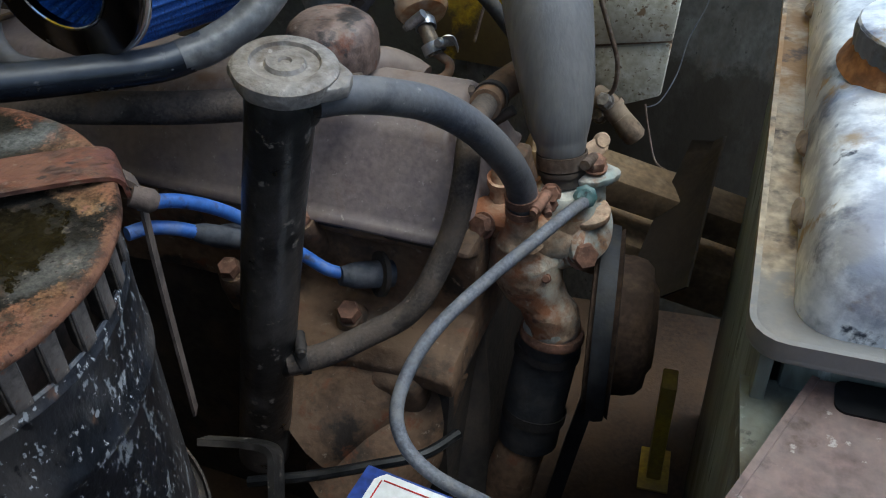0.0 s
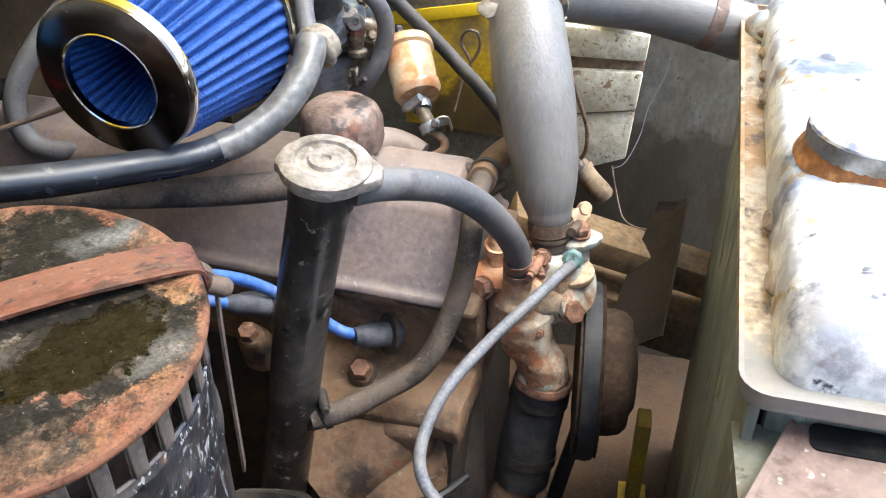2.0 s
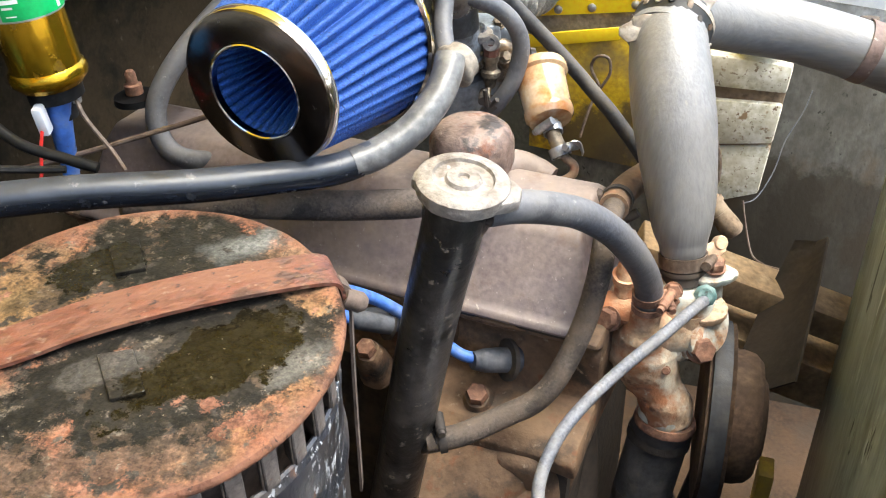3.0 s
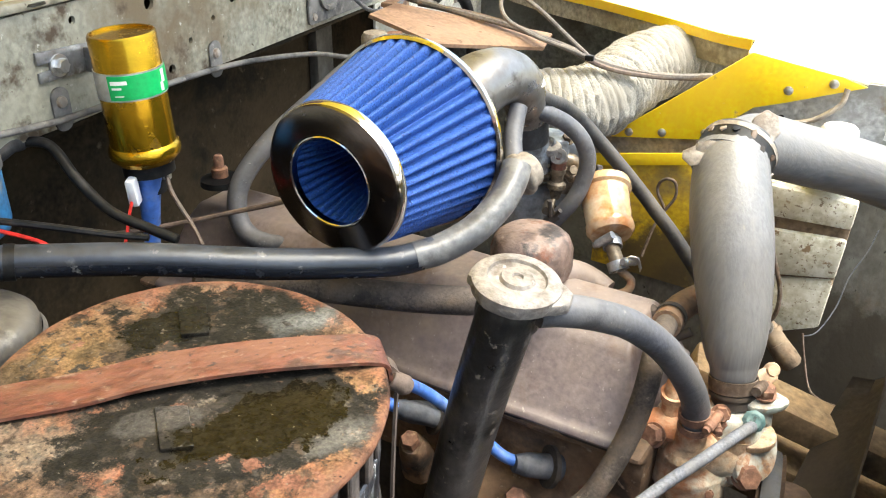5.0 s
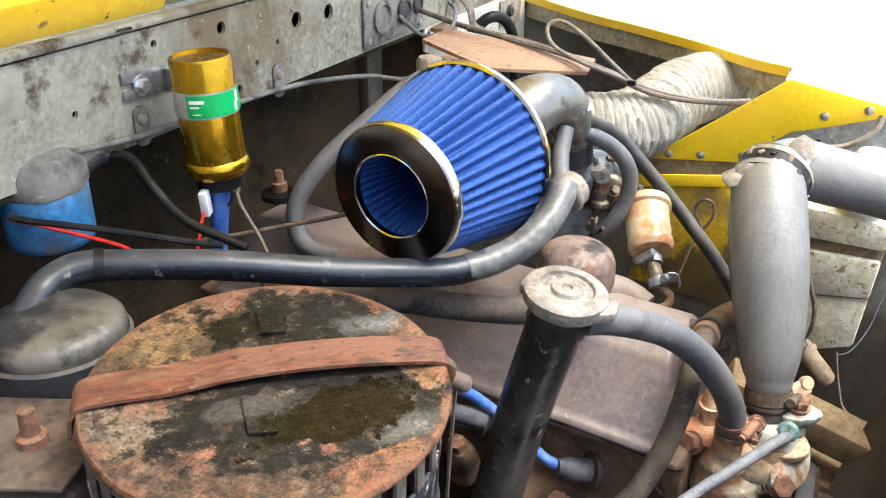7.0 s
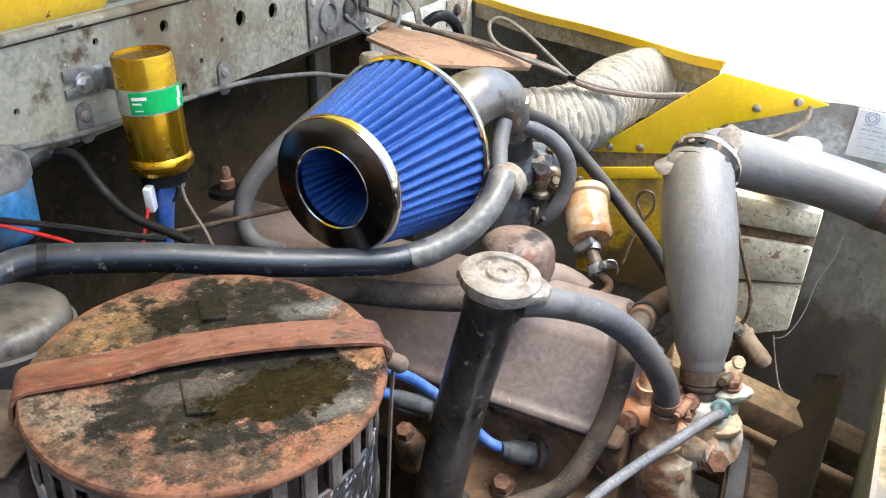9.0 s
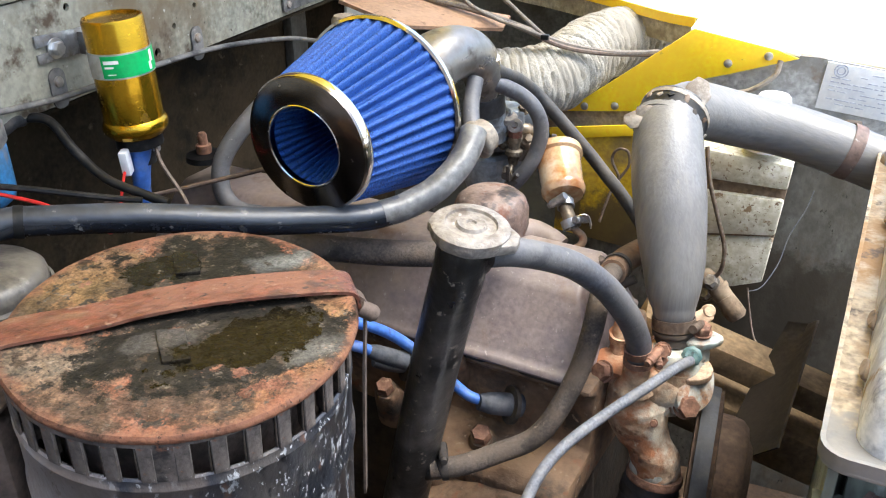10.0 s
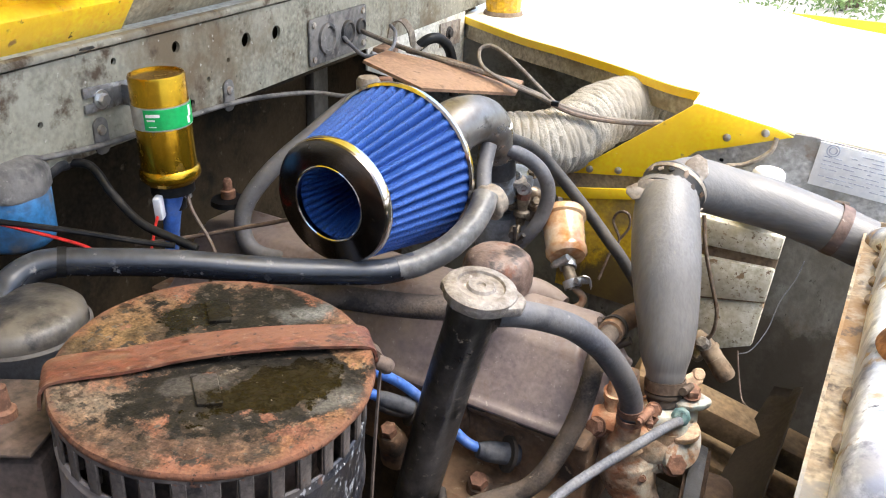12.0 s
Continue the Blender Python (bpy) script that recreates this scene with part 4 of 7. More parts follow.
# ---- engine ----
ENG = pose(0.116, 0.337, 0, 0, 0, -6)


def eng(x, y, z):
    return tuple(ENG @ Vector((x, y, z)))


def prism(bm, section, x0, x1, m, inset=0.0):
    """A section in y, z drawn along x; the ends lean in by inset at the top."""
    zs = [z for _, z in section]
    lo, hi = min(zs), max(zs)
    a = [bm.verts.new(m @ Vector((x0 - inset * (z - lo) / (hi - lo), y, z))) for y, z in section]
    b = [bm.verts.new(m @ Vector((x1 + inset * (z - lo) / (hi - lo), y, z))) for y, z in section]
    n = len(section)
    faces = [bm.faces.new(a), bm.faces.new(b[::-1])]
    for k in range(n):
        faces.append(bm.faces.new((a[k], b[k], b[(k + 1) % n], a[(k + 1) % n])))
    bmesh.ops.recalc_face_normals(bm, faces=faces)
    return faces


engine = thing("engine_block", eng(-0.25, 0.08, 0.4), "rusty cast-iron engine block and cylinder head", "engine")
bm = bmesh.new()
fs = prism(bm, [(-0.040, 0.672), (-0.042, 0.690), (-0.030, 0.703), (0.016, 0.710), (0.022, 0.770), (0.004, 0.780), (0.004, 0.787), (0.166, 0.787), (0.21, 0.70), (0.21, 0.672)], 0.022, -0.150, ENG)
fs += prism(bm, [(0.030, 0.672), (0.030, 0.705), (0.018, 0.735), (0.016, 0.772), (0.004, 0.780), (0.004, 0.787), (0.166, 0.787), (0.21, 0.70), (0.21, 0.672)], -0.150, -0.55, ENG)
bmesh.ops.bevel(bm, geom=list({e for f in fs for e in f.edges}), offset=0.004, segments=2, affect="EDGES", profile=0.5)
bmesh.ops.triangulate(bm, faces=bm.faces)
bmesh.ops.subdivide_edges(bm, edges=[e for e in bm.edges if e.calc_length() > 0.03], cuts=8, use_grid_fill=True)
for v in bm.verts:
    v.co += Vector((0.2, -1, 0.5)) * 0.010 * noise.noise(v.co * 20) + Vector((0, -1, 0.3)) * 0.004 * noise.noise(v.co * 60)
part("cylinder_head", bm, iron, engine)
bm = bmesh.new()
prism(bm, [(-0.03, 0.35), (-0.03, 0.60), (-0.012, 0.6725), (0.20, 0.6725), (0.20, 0.35)], 0.01, -0.148, ENG)
prism(bm, [(0.03, 0.35), (0.03, 0.60), (0.04, 0.6725), (0.20, 0.6725), (0.20, 0.35)], -0.148, -0.55, ENG)
part("crankcase", bm, iron_dark, engine)
for x, y, z, w, d, h in ((-0.03, -0.028, 0.66, 0.05, 0.03, 0.05), (-0.11, -0.030, 0.655, 0.06, 0.03, 0.04)):
    bm = bmesh.new()
    box(bm, (w, d, h), ENG @ pose(x, y, z, 12, 0, 4), 0.0135, 4)
    part("casting_boss", bm, iron, engine)
cover = thing("rocker_cover", eng(-0.25, 0.085, 0.788), "dusty brown pressed-steel rocker cover on the cylinder head", "engine cover")
bm = bmesh.new()
fs = prism(bm, [(0.0, 0.788), (0.0, 0.795), (0.008, 0.798), (0.042, 0.858), (0.058, 0.871), (0.112, 0.871), (0.128, 0.858), (0.162, 0.798), (0.17, 0.795), (0.17, 0.788)], 0.013, -0.52, ENG, 0.024)
bmesh.ops.bevel(bm, geom=list({e for f in fs for e in f.edges}), offset=0.004, segments=2, affect="EDGES", profile=0.5)
part("shell", bm, cover_paint, cover)
# recessed dark strip added to stand in for the shadow gap under the cover
bm = bmesh.new()
box(bm, (0.512, 0.160, 0.006), ENG @ pose(-0.260, 0.085, 0.7862), 0.001)
part("shadow_gap_strip", bm, iron_dark, cover, "dark strip standing in for the shadow gap under the cover")

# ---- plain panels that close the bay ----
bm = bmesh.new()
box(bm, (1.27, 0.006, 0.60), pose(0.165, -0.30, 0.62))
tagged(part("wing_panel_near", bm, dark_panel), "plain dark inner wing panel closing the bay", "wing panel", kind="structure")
bm = bmesh.new()
box(bm, (1.22, 0.006, 0.60), pose(0.11, 1.597, 0.70))
part("wing_side", bm, yellow, wing, "plain yellow wing side")

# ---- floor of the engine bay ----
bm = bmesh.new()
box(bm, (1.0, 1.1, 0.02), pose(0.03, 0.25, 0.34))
tagged(part("engine_bay_floor", bm, floor_dark), "oily undertray below the engine, its colour darkened for shade", "undertray", kind="structure")

# ---- air cleaner ----
CX, CY = -0.053, 0.062
LN = Vector((0.066, -0.042, 1)).normalized()
LX = (Vector((1, 0, 0)) - LN * LN.x).normalized()
# the drum leans a little: LID is the pose of its rim, CAN the pose in which heights count from the floor
LID = Matrix((LX, LN.cross(LX), LN)).transposed().to_4x4()
LID.translation = (CX, CY, 0.978)
CAN = LID @ Matrix.Translation((-0.002, -0.001, 0)) @ Matrix.Diagonal((1.030, 1.030, 1, 1)) @ Matrix.Translation((0, 0, -0.9955))
can = thing("oil_bath_air_cleaner", (CX, CY, 0.72), "rusty black cylindrical oil-bath air cleaner with a strapped lid", "air cleaner")
bm = bmesh.new()
lathe(bm, [(0, 0.74), (0.096, 0.74), (0.0985, 0.744), (0.0995, 0.752), (0.0995, 0.900), (0.1012, 0.903), (0.1012, 0.909), (0.0995, 0.912), (0.0995, 0.9555), (0.1002, 0.9565), (0.1002, 0.9578), (0.0995, 0.9588), (0.0995, 0.9640), (0.0982, 0.9652), (0.0965, 0.9640), (0.0965, 0.76), (0, 0.76)], CAN, 96)
part("body", bm, black_can, can, "black painted drum with chipped white scratches")
bm = bmesh.new()
lathe(bm, [(0.1003, 0.9890), (0.1003, 0.9944), (0.0975, 0.9944), (0.0975, 0.9890), (0.1003, 0.9890)], CAN, 96)
part("vent_ring", bm, vent_dust, can)
bm = bmesh.new()
lathe(bm, [(0.078, 0.761), (0.078, 0.988)], CAN, 48)
part("inner_sleeve", bm, bracket_brown, can, "rusty inner sleeve behind the vents")
post_bm = bmesh.new()
box(post_bm, (0.0022, 0.0084, 0.0270), pose(0.0988, 0, 0.9770), 0.0006, 1)
post = part("vent_post", post_bm, vent_dust, can)
post.matrix_basis = CAN
for k in range(1, 34):
    p = new("vent_post", post.data)
    p.parent, p.matrix_parent_inverse = can, post.matrix_parent_inverse
    p.matrix_basis = CAN @ Matrix.Rotation(2 * math.pi * k / 34, 4, "Z")
bm = bmesh.new()
box(bm, (0.0022, 0.0165, 0.0268), CAN @ pose(0, 0, 0, 0, 0, -58.2) @ pose(0.0984, 0, 0.9770), 0.0004, 1)
part("blank_web", bm, vent_dust, can, "closed web between two vents")
vane_bm = bmesh.new()
box(vane_bm, (0.0010, 0.0080, 0.0235), pose(0.0955, -0.0035, 0.9770, 0, 0, 62), 0.0003, 1)
vane = part("vent_vane", vane_bm, vane_grey, can, "folded grey louvre vane")
vane.matrix_basis = CAN
for k in range(1, 34):
    p = new("vent_vane", vane.data)
    p.parent, p.matrix_parent_inverse = can, post.matrix_parent_inverse
    p.matrix_basis = CAN @ Matrix.Rotation(2 * math.pi * k / 34, 4, "Z")
bm = bmesh.new()
lathe(bm, [(0, 0.0026), (0.030, 0.0026), (0.060, 0.0022), (0.0945, 0.0020), (0.1005, 0.0026), (0.1042, 0.0022), (0.1055, 0.0006), (0.1055, -0.0018), (0.1048, -0.0030), (0.1034, -0.0028), (0.1028, -0.0008), (0, -0.0006)], Matrix(), 96, lambda a, z: 1 + 0.004 * math.sin(5 * a + 1) * math.sin(2 * a) + 0.002 * math.sin(17 * a))
for pad in ([(-0.0051, -0.0203), (0.0087, -0.0112), (0.0304, -0.0335), (0.0177, -0.0428)], [(-0.0518, 0.0548), (-0.0393, 0.0656), (-0.0199, 0.0437), (-0.0324, 0.0340)]):
    slab(bm, pad, 0.0034, Matrix.Translation((0, 0, 0.0016)), 0.0008)
lid = part("lid", bm, rusty_lid, can, "rusty steel lid with oily dark patches")
lid.matrix_basis = LID
bm = bmesh.new()
ribbon(bm, [(-0.1099, 0.0061, -0.0140), (-0.1078, 0.0066, -0.0010), (-0.1011, 0.0073, 0.0048), (-0.0846, 0.0086, 0.0055), (-0.0538, 0.0090, 0.0062), (-0.0218, 0.0121, 0.0080), (0.0112, 0.0112, 0.0100), (0.0449, 0.0098, 0.0100), (0.0796, 0.0083, 0.0078), (0.0988, 0.0082, 0.0050), (0.1067, 0.0082, 0.0005), (0.1087, 0.0084, -0.0100)], 0.0268, 0.0022, (0.011, 0.999, 0))
strap = part("strap", bm, rust_strap, can, "flat rust-red steel strap across the lid")
strap.matrix_basis = LID @ pose(0, 0, 0, 0, 0, 42)
bm = bmesh.new()
lathe(bm, [(0, -0.007), (0.0055, -0.006), (0.006, 0.004), (0.004, 0.007), (0, 0.0075)], pose(0, 0, 0, 0, 0, -42) @ frame_to((0.0865, 0.0745, -0.0135), (0.75, 0.4, -0.5)), 14)
ribbon(bm, [(0.1084, 0.0060, -0.0040), (0.1121, 0.0027, -0.0070), (0.1141, -0.0018, -0.0150)], 0.009, 0.003, (0, 1, 0))
nut = part("strap_nut", bm, bracket_brown, strap, "dull grey nut and hook")
nut.matrix_parent_inverse = Matrix()
bm = bmesh.new()
ribbon(bm, [(0.1135, 0.0021, -0.0200), (0.1126, 0.0022, -0.0600), (0.1121, 0.0020, -0.1100), (0.1118, 0.0016, -0.1795)], 0.008, 0.0016, (0.38, 0.87, 0))
tie = part("tie_strip", bm, bracket_brown, strap, "dark brown flat tie strip")
tie.matrix_parent_inverse = Matrix()
bracket = thing("air_cleaner_tray", (CX, CY, 0.35), "dark steel tray and pedestal carrying the air cleaner", "bracket")
bm = bmesh.new()
lathe(bm, [(0, 0.728), (0.104, 0.728), (0.106, 0.745), (0.1045, 0.745), (0.1035, 0.739), (0, 0.739)], CAN, 48)
part("tray", bm, iron_dark, bracket)
bm = bmesh.new()
box(bm, (0.08, 0.06, 0.366), pose(CX - 0.016, CY + 0.010, 0.532), 0.004)
part("pedestal", bm, iron_dark, bracket)

# ---- filler tube with its cap ----
filler = thing("oil_filler_tube", (-0.003, 0.259, 0.705), "worn black oil filler tube with an alloy cap", "filler tube")
bm = bmesh.new()
tube(bm, [(0.056, 0.246, 0.961), (0.053, 0.246, 0.946), (0.028, 0.256, 0.852), (-0.003, 0.259, 0.705), (-0.026, 0.264, 0.601)], [0.0195, 0.0205, 0.0205, 0.0205, 0.021], 28)
part("pipe", bm, black_tube, filler)
CAPP = Vector((0.059, 0.250, 0.974))
CAPN = Vector((0.16, -0.06, 1)).normalized()
CM = frame_to(CAPP, CAPN)
bm = bmesh.new()
lathe(bm, [(0, -0.008), (0.0235, -0.008), (0.0285, -0.006), (0.0302, 0.0), (0.030, 0.004), (0.0275, 0.0062), (0.0200, 0.0068), (0.0190, 0.0046), (0.0150, 0.0040), (0.0120, 0.0046), (0.0105, 0.0070), (0.0040, 0.0072), (0.0030, 0.0055), (0, 0.0055)], CM, 48, lambda a, z: 1.0 + 0.012 * math.sin(9 * a) * (z < 0.004))
fcap = part("filler_cap", bm, cap_alu, filler, "dull alloy filler cap with a round boss")
bm = bmesh.new()
ear = (Vector((0.089, 0.254, 0.965)) - CAPP)
ear = (ear - CAPN * ear.dot(CAPN)).normalized()
EM = Matrix((ear, CAPN.cross(ear), CAPN)).transposed().to_4x4()
EM.translation = CAPP
slab(bm, [(0.020, -0.019), (0.032, -0.011), (0.0375, -0.006), (0.0375, 0.006), (0.032, 0.012), (0.020, 0.020)], 0.009, EM @ pose(0, 0, -0.0065), 0.002)
part("cap_ear", bm, cap_alu, fcap)
bm = bmesh.new()
slab(bm, [(-0.020, -0.013), (-0.032, -0.006), (-0.032, 0.006), (-0.020, 0.013)], 0.008, EM @ pose(0, 0, -0.006), 0.002)
part("cap_ear", bm, cap_alu, fcap)
bm = bmesh.new()
lathe(bm, [(0.0205, -0.02), (0.0225, -0.02), (0.0225, -0.006), (0.0205, -0.006)], frame_to(CAPP - CAPN * 0.006, Vector((0.059, 0.250, 0.974)) - Vector((0.028, 0.256, 0.852))), 32)
part("collar", bm, black_tube, filler)
bm = bmesh.new()
tube(bm, [(0.066, 0.249, 0.958), (0.081, 0.253, 0.957)], 0.0098, 16)
part("side_spout", bm, black_tube, filler)
bm = bmesh.new()
tube(bm, [(0.001, 0.256, 0.718), (0.032, 0.259, 0.733)], 0.011, 16)
part("lower_spout", bm, black_tube, filler)

# ---- breather hoses ----
breather = hose("breather_hose", [(0.075, 0.251, 0.958), (0.089, 0.262, 0.956), (0.107, 0.282, 0.946), (0.126, 0.306, 0.929), (0.146, 0.329, 0.902), (0.162, 0.354, 0.864), (0.1700, 0.3700, 0.832), (0.1715, 0.3740, 0.812)], 0.0112, hose_grey, "dusty grey rubber hose curving from filler tube to water pump")
clamp("clamp", (0.1705, 0.3730, 0.8200), (0.06, 0.15, -1), 0.0116, 0.007, breather, bolt_rust, (0.95, -0.3, 0))
clamp("clamp", (0.1714, 0.3745, 0.8090), (0.02, 0.08, -1), 0.0124, 0.006, breather, bolt_rust, (0.9, 0.4, 0))
bypass = hose("bypass_hose", [(0.021, 0.253, 0.731), (0.045, 0.265, 0.733), (0.075, 0.287, 0.741), (0.098, 0.302, 0.751), (0.113, 0.315, 0.771), (0.126, 0.338, 0.805), (0.133, 0.349, 0.842), (0.135, 0.358, 0.868), (0.134, 0.376, 0.876), (0.132, 0.405, 0.869), (0.131, 0.436, 0.861)], 0.0094, hose_brown, "brown braided rubber hose sweeping along the cylinder head")
clamp("clamp", (0.032, 0.259, 0.732), Vector((0.045, 0.265, 0.733)) - Vector((0.021, 0.253, 0.731)), 0.0110, 0.006, bypass, iron_dark, (0, 0, 1))
heater_pipe = hose("heater_pipe", [(0.1312, 0.424, 0.864), (0.131, 0.445, 0.859), (0.135, 0.470, 0.857), (0.147, 0.500, 0.855), (0.166, 0.535, 0.850)], 0.0125, iron, "rusty steel water pipe beside the thermostat housing", "pipe")
clamp("clamp", (0.131, 0.443, 0.8595), Vector((0.131, 0.445, 0.859)) - Vector((0.1312, 0.424, 0.864)), 0.013, 0.008, heater_pipe, iron_dark, (0.6, -0.2, -0.8))
bm = bmesh.new()
lathe(bm, [(0, 0.0), (0.0085, 0.0), (0.0085, 0.026), (0.0075, 0.030), (0.004, 0.032), (0, 0.032)], pose(0.112, 0.440, 0.838), 18)
tagged(part("cover_stud", bm, bracket_brown), "stubby brown capped stud beside the rocker cover", "stud")
lower_breather = hose("dark_breather_hose", [(-0.192, 0.229, 0.933), (-0.159, 0.261, 0.921), (-0.115, 0.296, 0.905), (-0.061, 0.322, 0.897), (-0.015, 0.341, 0.895), (0.020, 0.362, 0.894), (0.049, 0.386, 0.892)], [0.0095, 0.0105, 0.0115, 0.012, 0.012, 0.011, 0.010], hose_brown, "dark brown rubber hose lying along the rocker cover")
clamp("clamp", (0.036, 0.375, 0.893), Vector((0.049, 0.386, 0.892)) - Vector((0.020, 0.362, 0.894)), 0.0112, 0.008, lower_breather, iron_dark, (0, 0, 1))
bm = bmesh.new()
tube(bm, [(-0.258, 0.029, 0.939), (-0.254, 0.048, 0.949), (-0.266, 0.067, 0.960), (-0.277, 0.091, 0.969), (-0.272, 0.113, 0.976), (-0.259, 0.130, 0.977)], 0.0122, 20)
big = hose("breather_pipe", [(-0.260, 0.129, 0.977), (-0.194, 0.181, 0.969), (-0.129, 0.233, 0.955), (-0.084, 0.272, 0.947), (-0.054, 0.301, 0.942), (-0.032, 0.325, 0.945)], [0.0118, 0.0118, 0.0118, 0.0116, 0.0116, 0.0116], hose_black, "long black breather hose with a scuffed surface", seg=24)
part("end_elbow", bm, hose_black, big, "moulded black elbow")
bm = bmesh.new()
tube(bm, [(-0.262, 0.127, 0.977), (-0.257, 0.132, 0.976)], 0.0128, 24)
part("sleeve", bm, black_wire, big)
bm = bmesh.new()
tube(bm, [(-0.046, 0.309, 0.943), (-0.032, 0.325, 0.945), (-0.014, 0.349, 0.954), (-0.002, 0.374, 0.969), (0.001, 0.394, 0.982), (0.000, 0.405, 0.991)], [0.0115, 0.0119, 0.0121, 0.0121, 0.0121, 0.0121], 24)
part("grey_end", bm, scuffed, big, "grey dusty end of the hose")
bm = bmesh.new()
lathe(bm, [(0, -0.003), (0.0150, -0.003), (0.0182, -0.001), (0.0190, 0.001), (0.0186, 0.0035), (0.0160, 0.005), (0.0155, 0.013), (0.0120, 0.016), (0, 0.016)], frame_to((-0.0020, 0.4180, 0.9770), (0.42, 0.80, 0.28)), 32)
part("end_flange", bm, flange_tan, big, "dusty tan-grey end flange")

# ---- cone air filter ----
FF, FB = Vector((-0.0965, 0.2808, 1.0078)), Vector((-0.0955, 0.4108, 1.0020))
FN = Vector((0.09, 0.994, 0.045)).normalized()
FAX = (FB - FF).normalized()
FL = (FB - FF).length
# the rings lie square to FN while the cone runs along FAX
fx = Vector((0, 0, 1)).cross(FN).normalized()
FM = Matrix((fx, FN.cross(fx), FAX)).transposed().to_4x4()
FM.translation = FF
filt = thing("cone_air_filter", FF, "blue pleated cone air filter with chrome end rings", "air filter")
bm = bmesh.new()
N = 44
lathe(bm, [(0.0565, 0.004), (0.0605, 0.022), (0.0800, FL - 0.012), (0.0815, FL - 0.004)], FM, N * 8, lambda a, z: 1 - (0.140 if z < FL - 0.006 else 0.035) * (1 - abs(math.sin(a * N / 2 + 0.25 * math.sin(a * 3))) ** 0.8) + 0.006 * math.sin(a * 9 + z * 60))
part("pleats", bm, blue_mesh, filt, "deep blue gauze pleats", 12)
bm = bmesh.new()
lathe(bm, [(0.0340, 0.0015), (0.0305, 0.04), (0.0255, 0.085), (0, 0.088)], FM, 34 * 6, lambda a, z: 1.07 - 0.24 * abs(math.sin(a * 17)) ** 0.8 if z > 0.002 else 1.0)
part("inner_cone", bm, blue_mesh, filt, "inward blue pleated cone", 12)
bm = bmesh.new()
lathe(bm, [(0.0343, 0.003), (0.0348, -0.0030), (0.0362, -0.0042), (0.0395, -0.0036), (0.0530, -0.0024), (0.0568, -0.0012), (0.0584, 0.0020), (0.0582, 0.010), (0.0565, 0.0105), (0.0555, 0.004)], FM, 72)
cap_ring = part("front_ring", bm, chrome_dark, filt, "mirror-finish end cap with dark reflections put into its colour")
bm = bmesh.new()
lathe(bm, [(0.0337, 0.002), (0.0337, -0.0046), (0.0345, -0.0052), (0.0354, -0.0047), (0.0351, -0.0036), (0.0347, 0.002)], FM, 64)
part("inner_lip", bm, chrome, cap_ring, "bright chrome lip")
bm = bmesh.new()
lathe(bm, [(0.0578, 0.0008), (0.0589, 0.0022), (0.0592, 0.0092), (0.0583, 0.0110), (0.0572, 0.0106)], FM, 72)
part("outer_band", bm, chrome, cap_ring, "bright chrome band")
bm = bmesh.new()
lathe(bm, [(0.0815, FL - 0.0062), (0.0842, FL - 0.0052), (0.0847, FL - 0.0005), (0.0828, FL + 0.003), (0.050, FL + 0.006), (0.036, FL + 0.012), (0, FL + 0.012)], FM, 72)
part("rear_ring", bm, chrome, filt)
# elbow that carries the filter on the carburettor
elbow = thing("intake_elbow", (-0.031, 0.552, 0.968), "grey cast-alloy intake elbow under the filter", "elbow")
bm = bmesh.new()
tube(bm, [(-0.060, 0.416, 1.030), (-0.050, 0.446, 1.041), (-0.040, 0.472, 1.042), (-0.033, 0.491, 1.032), (-0.031, 0.504, 1.014), (-0.0325, 0.514, 0.999), (-0.034, 0.519, 0.990)], [0.0300, 0.0272, 0.0242, 0.0218, 0.0200, 0.0188, 0.0183], 28)
part("bend", bm, alloy_tube, elbow)
bm = bmesh.new()
lathe(bm, [(0.0180, -0.012), (0.0205, -0.012), (0.0212, -0.008), (0.0206, 0.004), (0.0212, 0.008), (0.0200, 0.011), (0.0180, 0.011)], frame_to((-0.0345, 0.523, 0.979), (0, -0.15, 1)), 32)
part("clamp_ring", bm, rubber, elbow, "black rubber sleeve over the carburettor mouth")
bm = bmesh.new()
lathe(bm, [(0, -0.006), (0.0045, -0.006), (0.0045, 0.004), (0.006, 0.004), (0.006, 0.008), (0, 0.008)], frame_to((-0.0190, 0.4960, 1.0290), (0.55, -0.35, 0.75)), 12)
tube(bm, [(-0.0290, 0.4990, 1.0250), (-0.0150, 0.5030, 1.0200)], 0.0046, 12)
part("vacuum_stub", bm, zinc, elbow)
carb = thing("carburettor", (-0.030, 0.560, 0.880), "grimy alloy carburettor with brass jets and linkages", "carburettor")
bm = bmesh.new()
lathe(bm, [(0, -0.028), (0.0215, -0.028), (0.0215, -0.012), (0.0200, -0.008), (0.0195, 0.004), (0, 0.004)], frame_to((-0.0345, 0.5300, 0.9640), (0, -0.12, 1)), 32)
box(bm, (0.070, 0.034, 0.026), pose(-0.0230, 0.5660, 0.9500, 0, 3, 12), 0.005, 3)
box(bm, (0.050, 0.032, 0.060), pose(-0.0300, 0.5740, 0.9120, 0, 0, 12), 0.008, 3)
box(bm, (0.056, 0.050, 0.008), pose(-0.034, 0.570, 0.881, 0, 0, 12), 0.002)
part("body", bm, carb_blue, carb, "blue-grey alloy top casting")
bm = bmesh.new()
box(bm, (0.026, 0.022, 0.020), pose(*(-0.0140, 0.5530, 0.9560), 6, 0, 14), 0.0035, 3)
lathe(bm, [(0.0035, 0.0), (0.0052, 0.0), (0.0052, 0.005), (0.0035, 0.005)], frame_to((-0.0150, 0.5400, 0.9630), (-0.1, -0.9, 0.4)), 16)
part("float_lid", bm, carb_blue, carb)
bm = bmesh.new()
